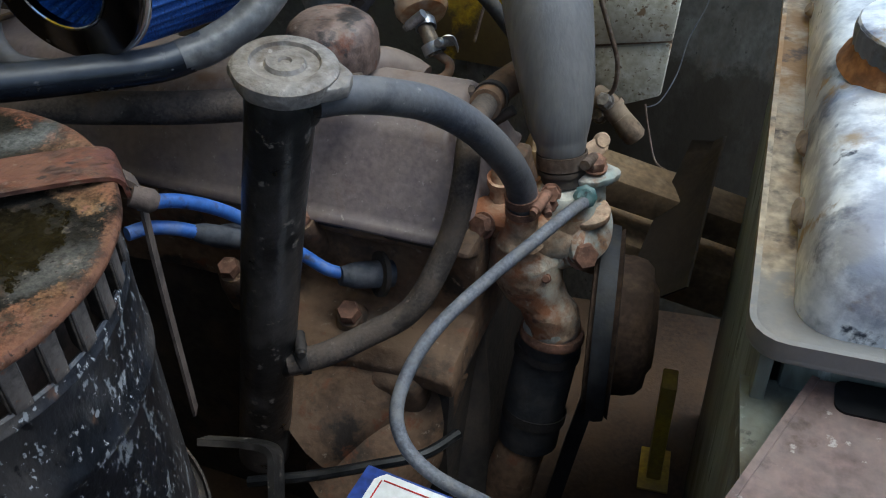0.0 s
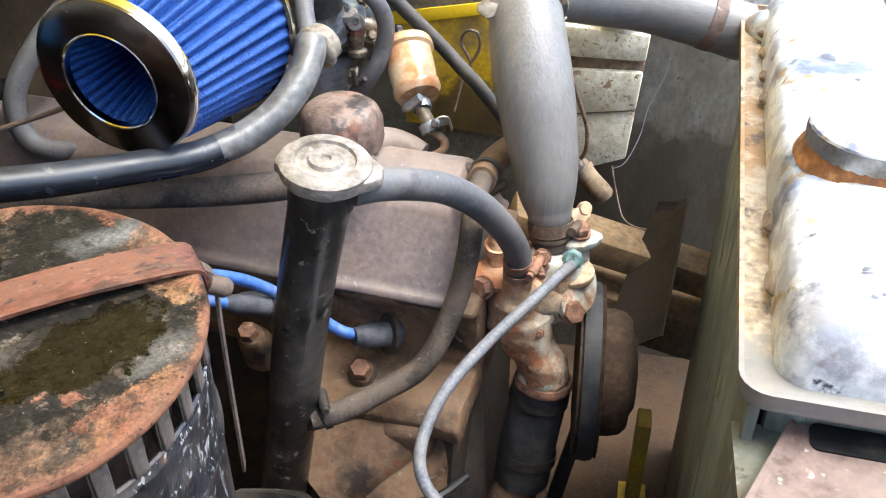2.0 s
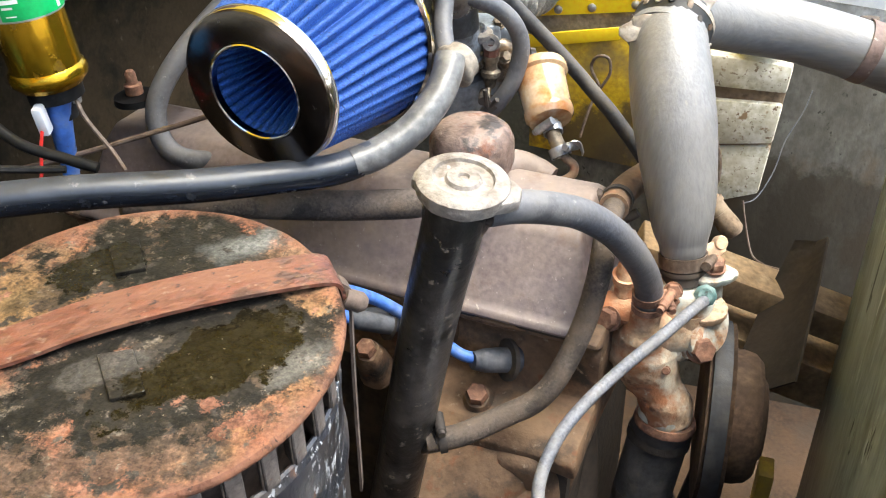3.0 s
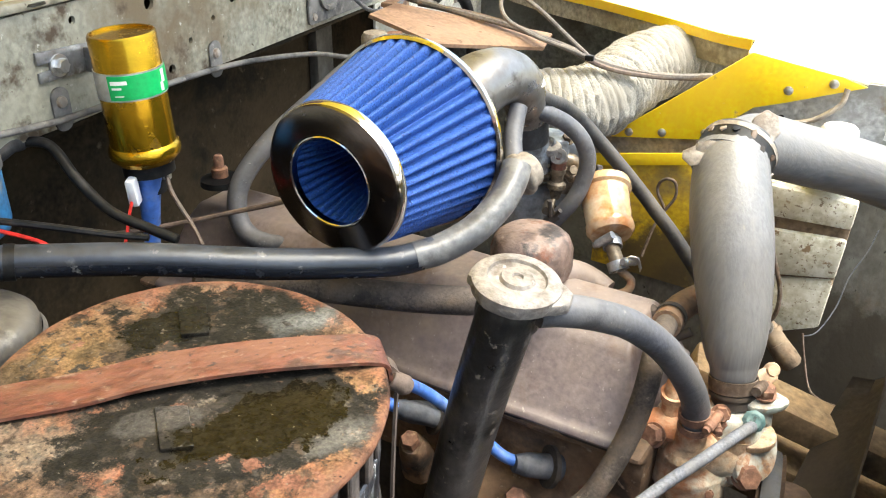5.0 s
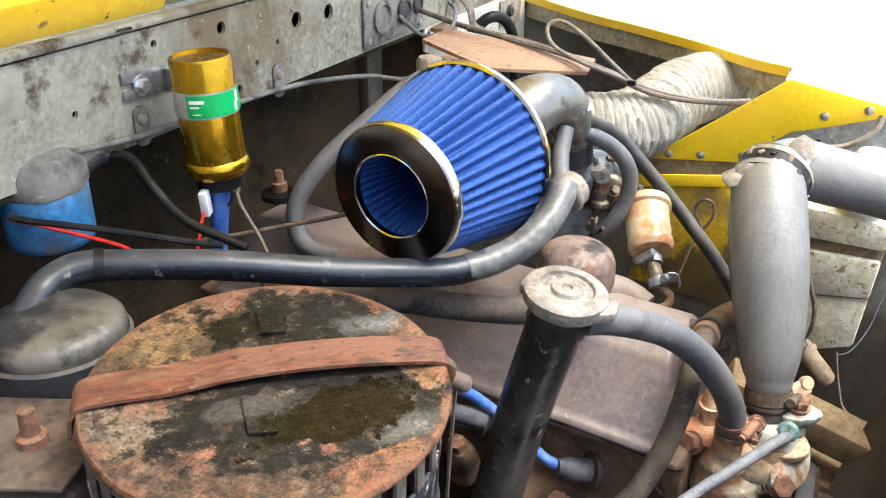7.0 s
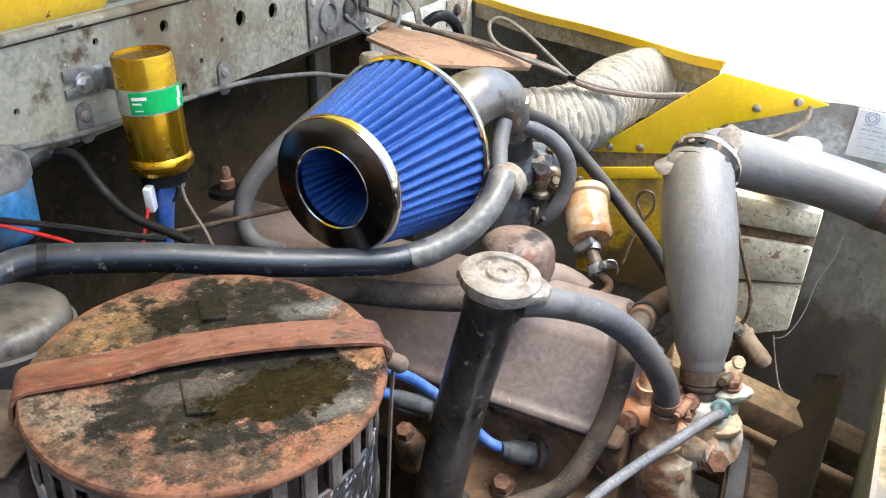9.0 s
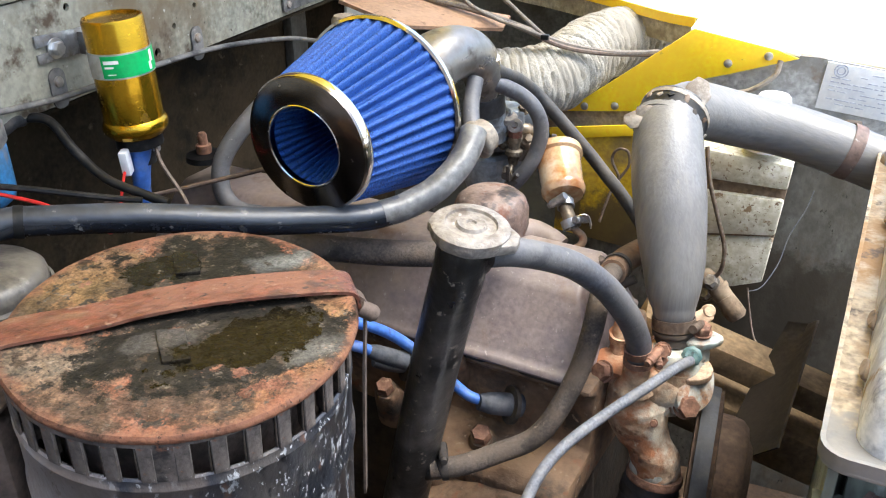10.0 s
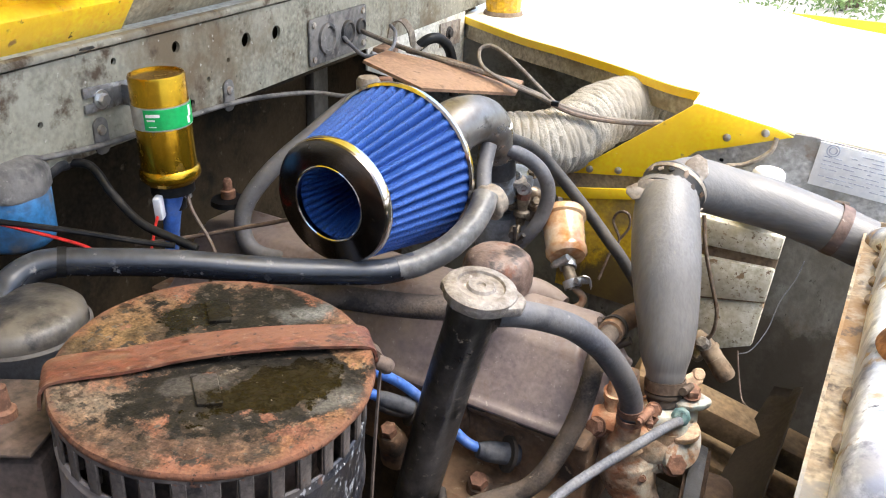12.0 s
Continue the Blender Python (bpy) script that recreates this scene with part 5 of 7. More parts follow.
lathe(bm, [(0, 0.003), (0.0085, 0.003), (0.0098, 0.001), (0.0098, -0.003), (0.0070, -0.004), (0.0070, -0.014), (0, -0.014)], frame_to((-0.0130, 0.5360, 0.9590), (0.05, -0.30, 0.95)), 20)
part("plunger_cap", bm, cap_alu, carb)
bm = bmesh.new()
lathe(bm, [(0, 0.001), (0.0030, 0.001), (0.0036, 0.004), (0.0076, 0.0035), (0.0082, 0.0), (0.0076, -0.008), (0, -0.008)], frame_to((-0.0040, 0.5320, 0.9530), (0.1, -0.85, 0.5)), 18)
part("choke_capsule", bm, cap_alu, carb, "pale screw cap with a dark centre")
ST0, ST1 = Vector((-0.0040, 0.5330, 0.9470)), Vector((-0.0050, 0.5310, 0.9100))
SL = (ST1 - ST0).length
bm = bmesh.new()
lathe(bm, [(0, 0.006), (0.0070, 0.006), (0.0074, 0.010), (0.0058, 0.013), (0.0062, SL * 0.50), (0.0092, SL * 0.56), (0.0094, SL * 0.68), (0.0066, SL * 0.74), (0.0050, SL * 0.94), (0.0036, SL), (0, SL)], frame_to(ST0, ST1 - ST0), 14)
part("metering_stem", bm, brass, carb)
bm = bmesh.new()
lathe(bm, [(0, -0.005), (0.0052, -0.005), (0.0074, -0.002), (0.0076, 0.005), (0.0060, 0.008), (0, 0.008)], frame_to(ST0, ST1 - ST0), 8)
part("stem_cap", bm, rust_strap, carb, "rust-red stem nut")
bm = bmesh.new()
tube(bm, [(-0.0050, 0.5450, 0.9450), (0.0020, 0.5520, 0.9430), (0.0060, 0.5560, 0.9370), (0.0050, 0.5560, 0.9310)], [0.0066, 0.0074, 0.0072, 0.0060], 12)
tube(bm, [(-0.0060, 0.5400, 0.9350), (0.0010, 0.5460, 0.9320), (0.0040, 0.5520, 0.9240)], [0.0050, 0.0056, 0.0046], 10)
part("fuel_inlet", bm, brass, carb)
for at, sz, rot in (((-0.0330, 0.5480, 0.9440), (0.020, 0.016, 0.014), 20), ((-0.0290, 0.5450, 0.9340), (0.024, 0.014, 0.012), -8), ((-0.0170, 0.5420, 0.9320), (0.016, 0.014, 0.016), 24), ((-0.0500, 0.5520, 0.9470), (0.012, 0.012, 0.024), 0), ((-0.0050, 0.5660, 0.9440), (0.022, 0.016, 0.018), 10), ((-0.0060, 0.5660, 0.9170), (0.018, 0.016, 0.030), 30)):
    bm = bmesh.new()
    box(bm, sz, pose(*at, 8, 6, rot), 0.0035, 3)
    for v in bm.verts:
        v.co += Vector((1, 1, 1)) * 0.0008 * noise.noise(v.co * 160)
    part("casting", bm, carb_metal, carb)
for at, ax in (((-0.0330, 0.5400, 0.9490), (-0.5, -0.7, 0.5)), ((-0.0220, 0.5360, 0.9460), (0, -0.8, 0.6)), ((0.0040, 0.5450, 0.9350), (0.6, -0.6, 0.5)), ((-0.0170, 0.5360, 0.9300), (-0.3, -0.8, 0.4)), ((0.0060, 0.5560, 0.9270), (0.7, -0.6, 0.4)), ((-0.0020, 0.5520, 0.9640), (0.1, -0.6, 0.8))):
    bm = bmesh.new()
    hexbolt(bm, frame_to(at, ax), 0.0052, 0.007, 0.0066)
    part("jet", bm, brass, carb)
bm = bmesh.new()
tube(bm, [(-0.0400, 0.5400, 0.9430), (-0.0240, 0.5320, 0.9440), (-0.0110, 0.5300, 0.9430)], 0.0026, 8)
part("link_rod", bm, brass, carb)
bm = bmesh.new()
tube(bm, [(-0.0060, 0.5300, 0.9120), (-0.0050, 0.5220, 0.9050), (-0.0050, 0.5160, 0.8980)], 0.0028, 8)
part("link_rod", bm, brass, carb)
bm = bmesh.new()
lathe(bm, [(0, 0.020), (0.022, 0.020), (0.0262, 0.016), (0.0268, -0.012), (0.0235, -0.024), (0.014, -0.030), (0, -0.031)], pose(*(-0.0440, 0.5600, 0.8910)), 28)
part("fuel_bowl", bm, carb_blue, carb, "dark blue-grey float bowl")
hoseB = hose("servo_hose", [(-0.038, 0.495, 1.013), (-0.028, 0.501, 1.009), (-0.010, 0.512, 1.000), (0.005, 0.525, 0.988), (0.018, 0.529, 0.974), (0.024, 0.532, 0.954), (0.021, 0.531, 0.932), (0.015, 0.525, 0.915), (0.002, 0.521, 0.896), (-0.006, 0.519, 0.887)], 0.0080, hose_grey, "grey rubber hose looping beside the carburettor")
clamp("clamp", (0.000, 0.522, 0.897), Vector((-0.007, 0.520, 0.890)) - Vector((0.009, 0.524, 0.907)), 0.0084, 0.008, hoseB, iron_dark, (0, 0, 1))
bm = bmesh.new()
for a, b in (((-0.0030, 0.5120, 0.9000), (-0.0030, 0.5080, 0.9180)), ((0.0020, 0.5100, 0.9020), (0.0090, 0.5050, 0.9110))):
    tube(bm, [a, b], 0.0022, 8)
part("spring_clip", bm, iron_dark, hoseB, "dark spring clip ears")
clamp("clamp", (-0.032, 0.499, 1.013), (0.9, 0.35, 0.1), 0.0086, 0.008, hoseB, iron_dark, (0, 0, 1))
hose("vacuum_hose", [(-0.0190, 0.5010, 1.0225), (-0.0135, 0.5150, 1.0120), (-0.009, 0.545, 0.999), (-0.000, 0.578, 0.977), (0.019, 0.586, 0.955), (0.040, 0.589, 0.933), (0.063, 0.592, 0.908), (0.083, 0.589, 0.888), (0.101, 0.587, 0.870), (0.127, 0.582, 0.840), (0.146, 0.577, 0.816)], 0.0070, rubber, "black vacuum hose running down past the radiator hose")
hose("short_grey_pipe", [(-0.0240, 0.4700, 1.0180), (-0.0230, 0.4620, 1.0090), (-0.0210, 0.4520, 0.9990), (-0.0160, 0.4400, 0.9880), (-0.0090, 0.4280, 0.9800)], 0.0078, hose_grey, "short grey rubber pipe under the intake elbow", "pipe")

# ---- oil filler dome and fuel filter ----
dome = thing("breather_dome", (0.010, 0.437, 0.877), "scabby red-brown domed breather on the rocker cover", "breather")
bm = bmesh.new()
lathe(bm, [(0, 0.0400), (0.014, 0.0395), (0.024, 0.0370), (0.0300, 0.0315), (0.0328, 0.023), (0.0332, 0.005), (0.0315, -0.002), (0, -0.002)], pose(*(0.003, 0.444, 0.878)) @ Matrix.Diagonal((1.12, 1.12, 1, 1)), 40, lambda a, z: 1 + 0.012 * math.sin(3 * a + 40 * z))
part("cap", bm, dome_red, dome)
bm = bmesh.new()
lathe(bm, [(0.018, -0.012), (0.021, -0.012), (0.021, 0.002), (0.018, 0.002)], pose(*(0.007, 0.444, 0.878)), 24)
part("neck", bm, iron, dome)
hose("breather_outlet", [(0.012, 0.444, 0.871), (0.033, 0.469, 0.866), (0.051, 0.479, 0.858), (0.067, 0.476, 0.852)], [0.016, 0.015, 0.013, 0.012], cover_paint, "dusty cast outlet beside the breather dome", "pipe")
ff = thing("fuel_filter", (0.044, 0.551, 0.872), "stained cream inline fuel filter with hose clips", "fuel filter")
A0, A1 = Vector((0.034, 0.558, 0.920)), Vector((0.057, 0.515, 0.890))
bm = bmesh.new()
AL = (A1 - A0).length
lathe(bm, [(0, -0.004), (0.020, -0.004), (0.0262, -0.001), (0.0272, 0.003), (0.0268, 0.007), (0.0238, 0.0095), (0.0222, AL - 0.013), (0.0232, AL - 0.010), (0.0226, AL - 0.005), (0.0195, AL - 0.001), (0.012, AL), (0, AL)], frame_to(A0, A1 - A0), 32)
part("bowl", bm, filter_cream, ff)
bm = bmesh.new()
tube(bm, [tuple(A1 - (A1 - A0) * 0.08), (0.061, 0.507, 0.883), (0.068, 0.501, 0.872), (0.072, 0.497, 0.864)], 0.0068, 14)
part("outlet", bm, brass, ff)
clamp("clamp", (0.060, 0.509, 0.885), A1 - A0, 0.0080, 0.008, ff, steel_grey, (-0.5, -0.6, 0.5))
c2 = clamp("clamp", (0.0695, 0.499, 0.869), (0.5, -0.45, -0.75), 0.0085, 0.009, ff, steel_grey, (1, -0.2, 0.4))
bm = bmesh.new()
ribbon(bm, [(0.072, 0.494, 0.872), (0.079, 0.496, 0.880), (0.087, 0.499, 0.879), (0.091, 0.498, 0.870)], 0.008, 0.001, (0.2, -0.5, 0.8))
part("clip_tail", bm, zinc, c2)
wire("fuel_pipe", [(0.071, 0.498, 0.867), (0.077, 0.497, 0.863), (0.084, 0.495, 0.858), (0.082, 0.490, 0.850), (0.067, 0.482, 0.845), (0.048, 0.470, 0.847), (0.030, 0.458, 0.853)], 0.0042, iron, "thin rusty fuel pipe below the filter", 10)
bm = bmesh.new()
box(bm, (0.006, 0.05, 0.05), pose(*(0.022, 0.575, 0.900), 0, 12, 20), 0.001)
part("bracket", bm, carb_metal, ff)


# ---- radiator top hose ----
top_hose = thing("radiator_top_hose", (0.192, 0.393, 0.846), "fat dusty grey rubber radiator hose in two joined lengths", "hose")
bm = bmesh.new()
tube(bm, [(0.1905, 0.4265, 0.8290), (0.1895, 0.4285, 0.8375), (0.1865, 0.4340, 0.8520), (0.182, 0.445, 0.876), (0.176, 0.456, 0.899), (0.170, 0.467, 0.922), (0.164, 0.480, 0.942), (0.158, 0.496, 0.962), (0.154, 0.514, 0.978), (0.156, 0.541, 0.986)], [0.0182, 0.0198, 0.0248, 0.0288, 0.0315, 0.0333, 0.0338, 0.0330, 0.0312, 0.0290], 32)
part("lower_hose", bm, hose_top, top_hose)
bm = bmesh.new()
tube(bm, [(0.155, 0.538, 0.981), (0.169, 0.558, 0.984), (0.209, 0.587, 0.970), (0.251, 0.602, 0.960), (0.300, 0.611, 0.946), (0.346, 0.616, 0.931)], [0.0275, 0.0275, 0.0270, 0.0265, 0.0265, 0.0265], 32)
part("upper_hose", bm, hose_upper, top_hose)
clamp("clamp", (0.1915, 0.4255, 0.8235), (-0.12, 0.22, 1), 0.0188, 0.011, top_hose, clip_brown, (1, -0.25, 0))
JN = (Vector((0.157, 0.547, 0.988)) - Vector((0.152, 0.516, 0.973))).normalized()
JC = Vector((0.153, 0.522, 0.979))
for d, r, w, material, name in ((-0.007, 0.0324, 0.006, hose_top, "cuff"), (0.003, 0.0318, 0.012, black_wire, "rubber_seal"), (0.012, 0.0322, 0.005, flange_tan, "joint_band"), (0.016, 0.0312, 0.003, hose_black, "wire_ring")):
    bm = bmesh.new()
    band(bm, JC + JN * d, JN, r, w, 0.0016)
    part(name, bm, material, top_hose)
bm = bmesh.new()
slab(bm, [(-0.013, -0.009), (-0.004, -0.014), (0.009, -0.010), (0.013, 0.004), (0.006, 0.016), (-0.005, 0.018), (-0.012, 0.008)], 0.005, frame_to((0.173, 0.529, 1.006), (0.25, -0.85, 0.45), (0.3, 0, 1)), 0.0016)
lathe(bm, [(0, -0.012), (0.0040, -0.012), (0.0040, 0.012), (0, 0.012)], frame_to((0.177, 0.528, 0.989), (0.2, 0.1, 1)), 10)
part("wing_screw", bm, flange_pale, top_hose, "pale flaky wing screw of the joint clip")
random.seed(21)
for px, w in (((0.126, 0.494, 0.987), 0.026), ((0.135, 0.499, 0.995), 0.022), ((0.144, 0.511, 0.996), 0.016), ((0.153, 0.522, 1.000), 0.014), ((0.131, 0.501, 0.993), 0.012)):
    bm = bmesh.new()
    slab(bm, [(w * 0.5 * random.uniform(0.6, 1.1) * math.cos(q), w * 0.42 * random.uniform(0.5, 1.1) * math.sin(q)) for q in (0, 0.9, 1.7, 2.6, 3.4, 4.3, 5.3)], 0.0022, frame_to(px, (random.uniform(-0.5, 0.2), -0.7, random.uniform(0.3, 0.8))), 0.0006)
    part("torn_tab", bm, random.choice((flange_tan, clip_brown, brown_panel)), top_hose)
# crumbled bits of the old clip round the seal
JX = frame_to(JC, JN)
for k in range(15):
    q = 2 * math.pi * k / 15 + random.uniform(-0.12, 0.12)
    w = random.uniform(0.003, 0.006)
    bm = bmesh.new()
    slab(bm, [(w * random.uniform(0.4, 1.0) * math.cos(u), 0.7 * w * random.uniform(0.4, 1.0) * math.sin(u)) for u in (0, 0.8, 1.6, 2.5, 3.3, 4.2, 5.3)], 0.0016, JX @ pose(0.0328 * math.cos(q), 0.0328 * math.sin(q), random.uniform(-0.002, 0.008)) @ Matrix.Rotation(q, 4, "Z") @ Matrix.Rotation(radians(90 + random.uniform(-22, 22)), 4, "Y"), 0.0004)
    part("clip_flake", bm, random.choice((iron_dark, black_wire, clip_brown, flange_tan, hub_brown)), top_hose)
bm = bmesh.new()
UP_A = Vector((0.300, 0.611, 0.946)) - Vector((0.346, 0.616, 0.931))
band(bm, (0.314, 0.613, 0.942), UP_A, 0.0268, 0.012, 0.0012, 32)
uc = part("radiator_clip", bm, brown_panel, top_hose)
bm = bmesh.new()
box(bm, (0.016, 0.008, 0.009), frame_to((0.314, 0.627, 0.964), (0, -0.2, 1)), 0.0015)
part("clip_block", bm, iron_dark, uc)

# ---- thermostat housing and water pump ----
pump = thing("water_pump", (0.185, 0.395, 0.700), "corroded alloy water pump and thermostat housing with rusty bolts", "water pump")


def rough_up(bm, amount, scale, seed=0.0):
    """Casting roughness: pushes the vertices about by noise."""
    for v in bm.verts:
        v.co += Vector((noise.noise(v.co * scale + Vector((seed, 0, 0))), noise.noise(v.co * scale + Vector((0, seed + 7, 0))), noise.noise(v.co * scale + Vector((0, 0, seed + 13))))) * amount


bm = bmesh.new()
tube(bm, [(0.1905, 0.4265, 0.8290), (0.1940, 0.4200, 0.8040)], [0.0172, 0.0170], 24)
lathe(bm, [(0.0168, -0.002), (0.0190, -0.002), (0.0194, 0.000), (0.0190, 0.002), (0.0168, 0.002)], frame_to((0.1925, 0.4230, 0.8150), (-0.12, 0.22, 1)), 28)
part("outlet_neck", bm, iron_dark, pump, "dark rubbery outlet neck")
# thermostat cover: a low dome on a three-eared flange
TH = frame_to((0.1945, 0.4150, 0.7915), (0.02, -0.20, 1), (0, 1, 0.2))
bm = bmesh.new()
lathe(bm, [(0, 0.0170), (0.0165, 0.0165), (0.0190, 0.0140), (0.0225, 0.0080), (0.0262, 0.0030), (0.0280, -0.0010), (0.0284, -0.0100), (0, -0.0100)], TH, 36)
rough_up(bm, 0.0010, 140)
part("thermostat_cover", bm, verdigris, pump, "pale verdigris-stained thermostat cover")
bm = bmesh.new()
slab(bm, [(0.0345 * (1 + 0.16 * math.cos(3 * q + 0.6)) * math.cos(q), 0.0300 * (1 + 0.16 * math.cos(3 * q + 0.6)) * math.sin(q)) for q in [2 * math.pi * i / 30 for i in range(30)]], 0.0075, TH @ pose(0, 0, -0.0090), 0.0018)
part("thermostat_flange", bm, pump_metal, pump, "rust-stained lower flange")
bm = bmesh.new()
LUG = frame_to((0.2165, 0.4270, 0.8100), (0.10, -0.18, 1), (0, 1, 0.2))
slab(bm, [(0.0190 * math.cos(q) + 0.003 * math.cos(2 * q), 0.0125 * math.sin(q) * (1.15 - 0.2 * math.cos(q))) for q in [2 * math.pi * i / 20 for i in range(20)]], 0.0080, LUG @ pose(-0.001, 0, -0.002, 0, 0, 12), 0.0022)
tube(bm, [(0.2165, 0.4290, 0.8100), (0.2185, 0.4270, 0.7930), (0.2190, 0.4240, 0.7740)], [0.0090, 0.0085, 0.0090], 14)
rough_up(bm, 0.0008, 160)
part("sender_lug", bm, verdigris, pump, "white-crusted bolt lug")
bm = bmesh.new()
slab(bm, [(-0.010, -0.006), (0.000, -0.009), (0.011, -0.005), (0.014, 0.002), (0.008, 0.008), (-0.002, 0.006), (-0.010, 0.005)], 0.0060, frame_to((0.2120, 0.4440, 0.8230), (0.25, -0.75, 0.55), (0.3, 0, 1)) @ pose(0, 0, 0, 0, 0, 38), 0.0016)
lathe(bm, [(0, -0.004), (0.0062, -0.004), (0.0066, 0.001), (0.0050, 0.004), (0, 0.0045)], frame_to((0.2190, 0.4470, 0.8300), (0.35, -0.7, 0.5)), 14)
part("clip_lug", bm, pump_metal, pump, "flaky pinkish screw lug of the hose clip")
bm = bmesh.new()
tube(bm, [(0.1945, 0.4130, 0.7860), (0.1915, 0.4090, 0.7660), (0.1850, 0.4040, 0.7480)], [0.0265, 0.0270, 0.0260], 24)
tube(bm, [(0.1690, 0.3990, 0.7760), (0.1690, 0.3950, 0.7640), (0.1715, 0.3920, 0.7470), (0.1780, 0.3890, 0.7290), (0.1870, 0.3870, 0.7110), (0.1945, 0.3850, 0.6960), (0.1975, 0.3850, 0.6830)], [0.0170, 0.0275, 0.0305, 0.0262, 0.0212, 0.0222, 0.0222], 28)
tube(bm, [(0.1740, 0.3940, 0.7720), (0.1930, 0.3980, 0.7690), (0.2110, 0.4030, 0.7640)], [0.0240, 0.0200, 0.0170], 18)
tube(bm, [(0.1640, 0.3980, 0.7700), (0.1500, 0.3920, 0.7800), (0.1430, 0.3860, 0.7860)], [0.0200, 0.0140, 0.0120], 14)
rough_up(bm, 0.0020, 70)
rough_up(bm, 0.0009, 190, 3.0)
part("pump_body", bm, pump_metal, pump)
bm = bmesh.new()
lathe(bm, [(0, 0.0085), (0.0100, 0.0078), (0.0165, 0.0045), (0.0212, -0.0020), (0.0236, -0.0100), (0.0242, -0.0150), (0.0225, -0.0170), (0, -0.0170)], frame_to((0.1975, 0.3800, 0.6950), (0.12, -0.50, 0.86)), 28)
rough_up(bm, 0.0012, 110)
part("elbow_nose", bm, verdigris, pump, "pale rounded elbow end")
bm = bmesh.new()
lathe(bm, [(0.0225, -0.004), (0.0268, -0.004), (0.0276, 0.0), (0.0262, 0.004), (0.0225, 0.004)], frame_to((0.1965, 0.3860, 0.6755), (0.08, 0.20, 1)), 28)
part("hose_bead", bm, bolt_rust, pump, "rusty bead where the hose begins")
bm = bmesh.new()
tube(bm, [(0.1690, 0.3790, 0.7760), (0.1692, 0.3785, 0.7820), (0.1698, 0.3775, 0.7890), (0.1705, 0.3760, 0.8000), (0.1712, 0.3745, 0.8160)], [0.0195, 0.0165, 0.0126, 0.0122, 0.0108], 20)
rough_up(bm, 0.0007, 170)
part("breather_stub", bm, pump_metal, pump)
# right-hand double flange
bm = bmesh.new()
RF = frame_to((0.2150, 0.4060, 0.7690), (0.62, -0.50, 0.45), (0, 0, 1))
for off, k in ((-0.006, 1.0), (0.0030, 0.93)):
    slab(bm, [(0.0255 * k * math.cos(q) * (1 + 0.14 * math.cos(2 * q)), 0.0215 * k * math.sin(q)) for q in [2 * math.pi * i / 24 for i in range(24)]], 0.0075, RF @ pose(0, 0, off, 0, 0, 35), 0.0018)
part("mounting_flange", bm, verdigris, pump, "pale double flange")
# left-hand ear with its stud
bm = bmesh.new()
slab(bm, [(-0.0200, -0.0090), (-0.0050, -0.0130), (0.0140, -0.0100), (0.0190, 0.0020), (0.0060, 0.0120), (-0.0140, 0.0110), (-0.0215, 0.0020)], 0.0085, frame_to((0.1480, 0.3880, 0.7880), (-0.15, -0.45, 0.85)), 0.0022)
tube(bm, [(0.1490, 0.4050, 0.8280), (0.1500, 0.4020, 0.8140), (0.1510, 0.3990, 0.7960)], [0.0070, 0.0100, 0.0105], 14)
lathe(bm, [(0.008, -0.003), (0.0122, -0.003), (0.0122, 0.003), (0.008, 0.003)], frame_to((0.1500, 0.4020, 0.8130), (0, -0.15, 1)), 18)
rough_up(bm, 0.0008, 150)
part("left_flange", bm, pump_metal, pump)
for px, r, ax in (((0.2170, 0.4265, 0.8185), 0.0085, (0.1, -0.2, 1)), ((0.2160, 0.3900, 0.7600), 0.0108, (0.45, -0.75, 0.45)), ((0.1420, 0.3720, 0.7900), 0.0092, (-0.4, -0.8, 0.4)), ((0.1880, 0.3990, 0.8080), 0.0070, (0.15, -0.85, 0.45)), ((0.1880, 0.3985, 0.8000), 0.0066, (0.1, -0.9, 0.35)), ((0.1920, 0.3700, 0.7480), 0.0034, (0, -0.9, 0.4))):
    bm = bmesh.new()
    hexbolt(bm, frame_to(px, ax), r, r * 0.9, r * 1.15)
    tube(bm, [tuple(Vector(px) - Vector(ax).normalized() * 0.02), px], r * 0.7, 8)
    part("bolt", bm, bolt_rust, pump)
bm = bmesh.new()
lathe(bm, [(0, -0.012), (0.0078, -0.012), (0.0078, 0.001), (0.0094, 0.002), (0.0094, 0.006), (0.0060, 0.009), (0, 0.009)], frame_to((0.2135, 0.4070, 0.8030), (0.05, -0.8, 0.6)), 8)
part("temperature_sender", bm, sender_green, pump, "green-stained temperature sender")
bm = bmesh.new()
tube(bm, [(0.1955, 0.3880, 0.675), (0.192, 0.388, 0.644), (0.186, 0.376, 0.599), (0.182, 0.368, 0.557)], [0.0265, 0.0272, 0.0272, 0.0272], 24)
lowh = thing("lower_radiator_hose", (0.184, 0.376, 0.599), "black rubber lower hose under the pump elbow", "hose")
part("hose_wall", bm, rubber, lowh)
for px in ((0.193, 0.389, 0.653), (0.186, 0.374, 0.588)):
    bm = bmesh.new()
    band(bm, px, Vector((0.191, 0.388, 0.644)) - Vector((0.186, 0.376, 0.599)), 0.0274, 0.010)
    part("clamp_band", bm, iron_dark, lowh)
bm = bmesh.new()
tube(bm, [(0.185, 0.371, 0.576), (0.173, 0.358, 0.531), (0.159, 0.348, 0.466)], [0.021, 0.023, 0.026], 18)
tagged(part("lower_pipe", bm, iron), "rusty iron water pipe low in the bay", "pipe")
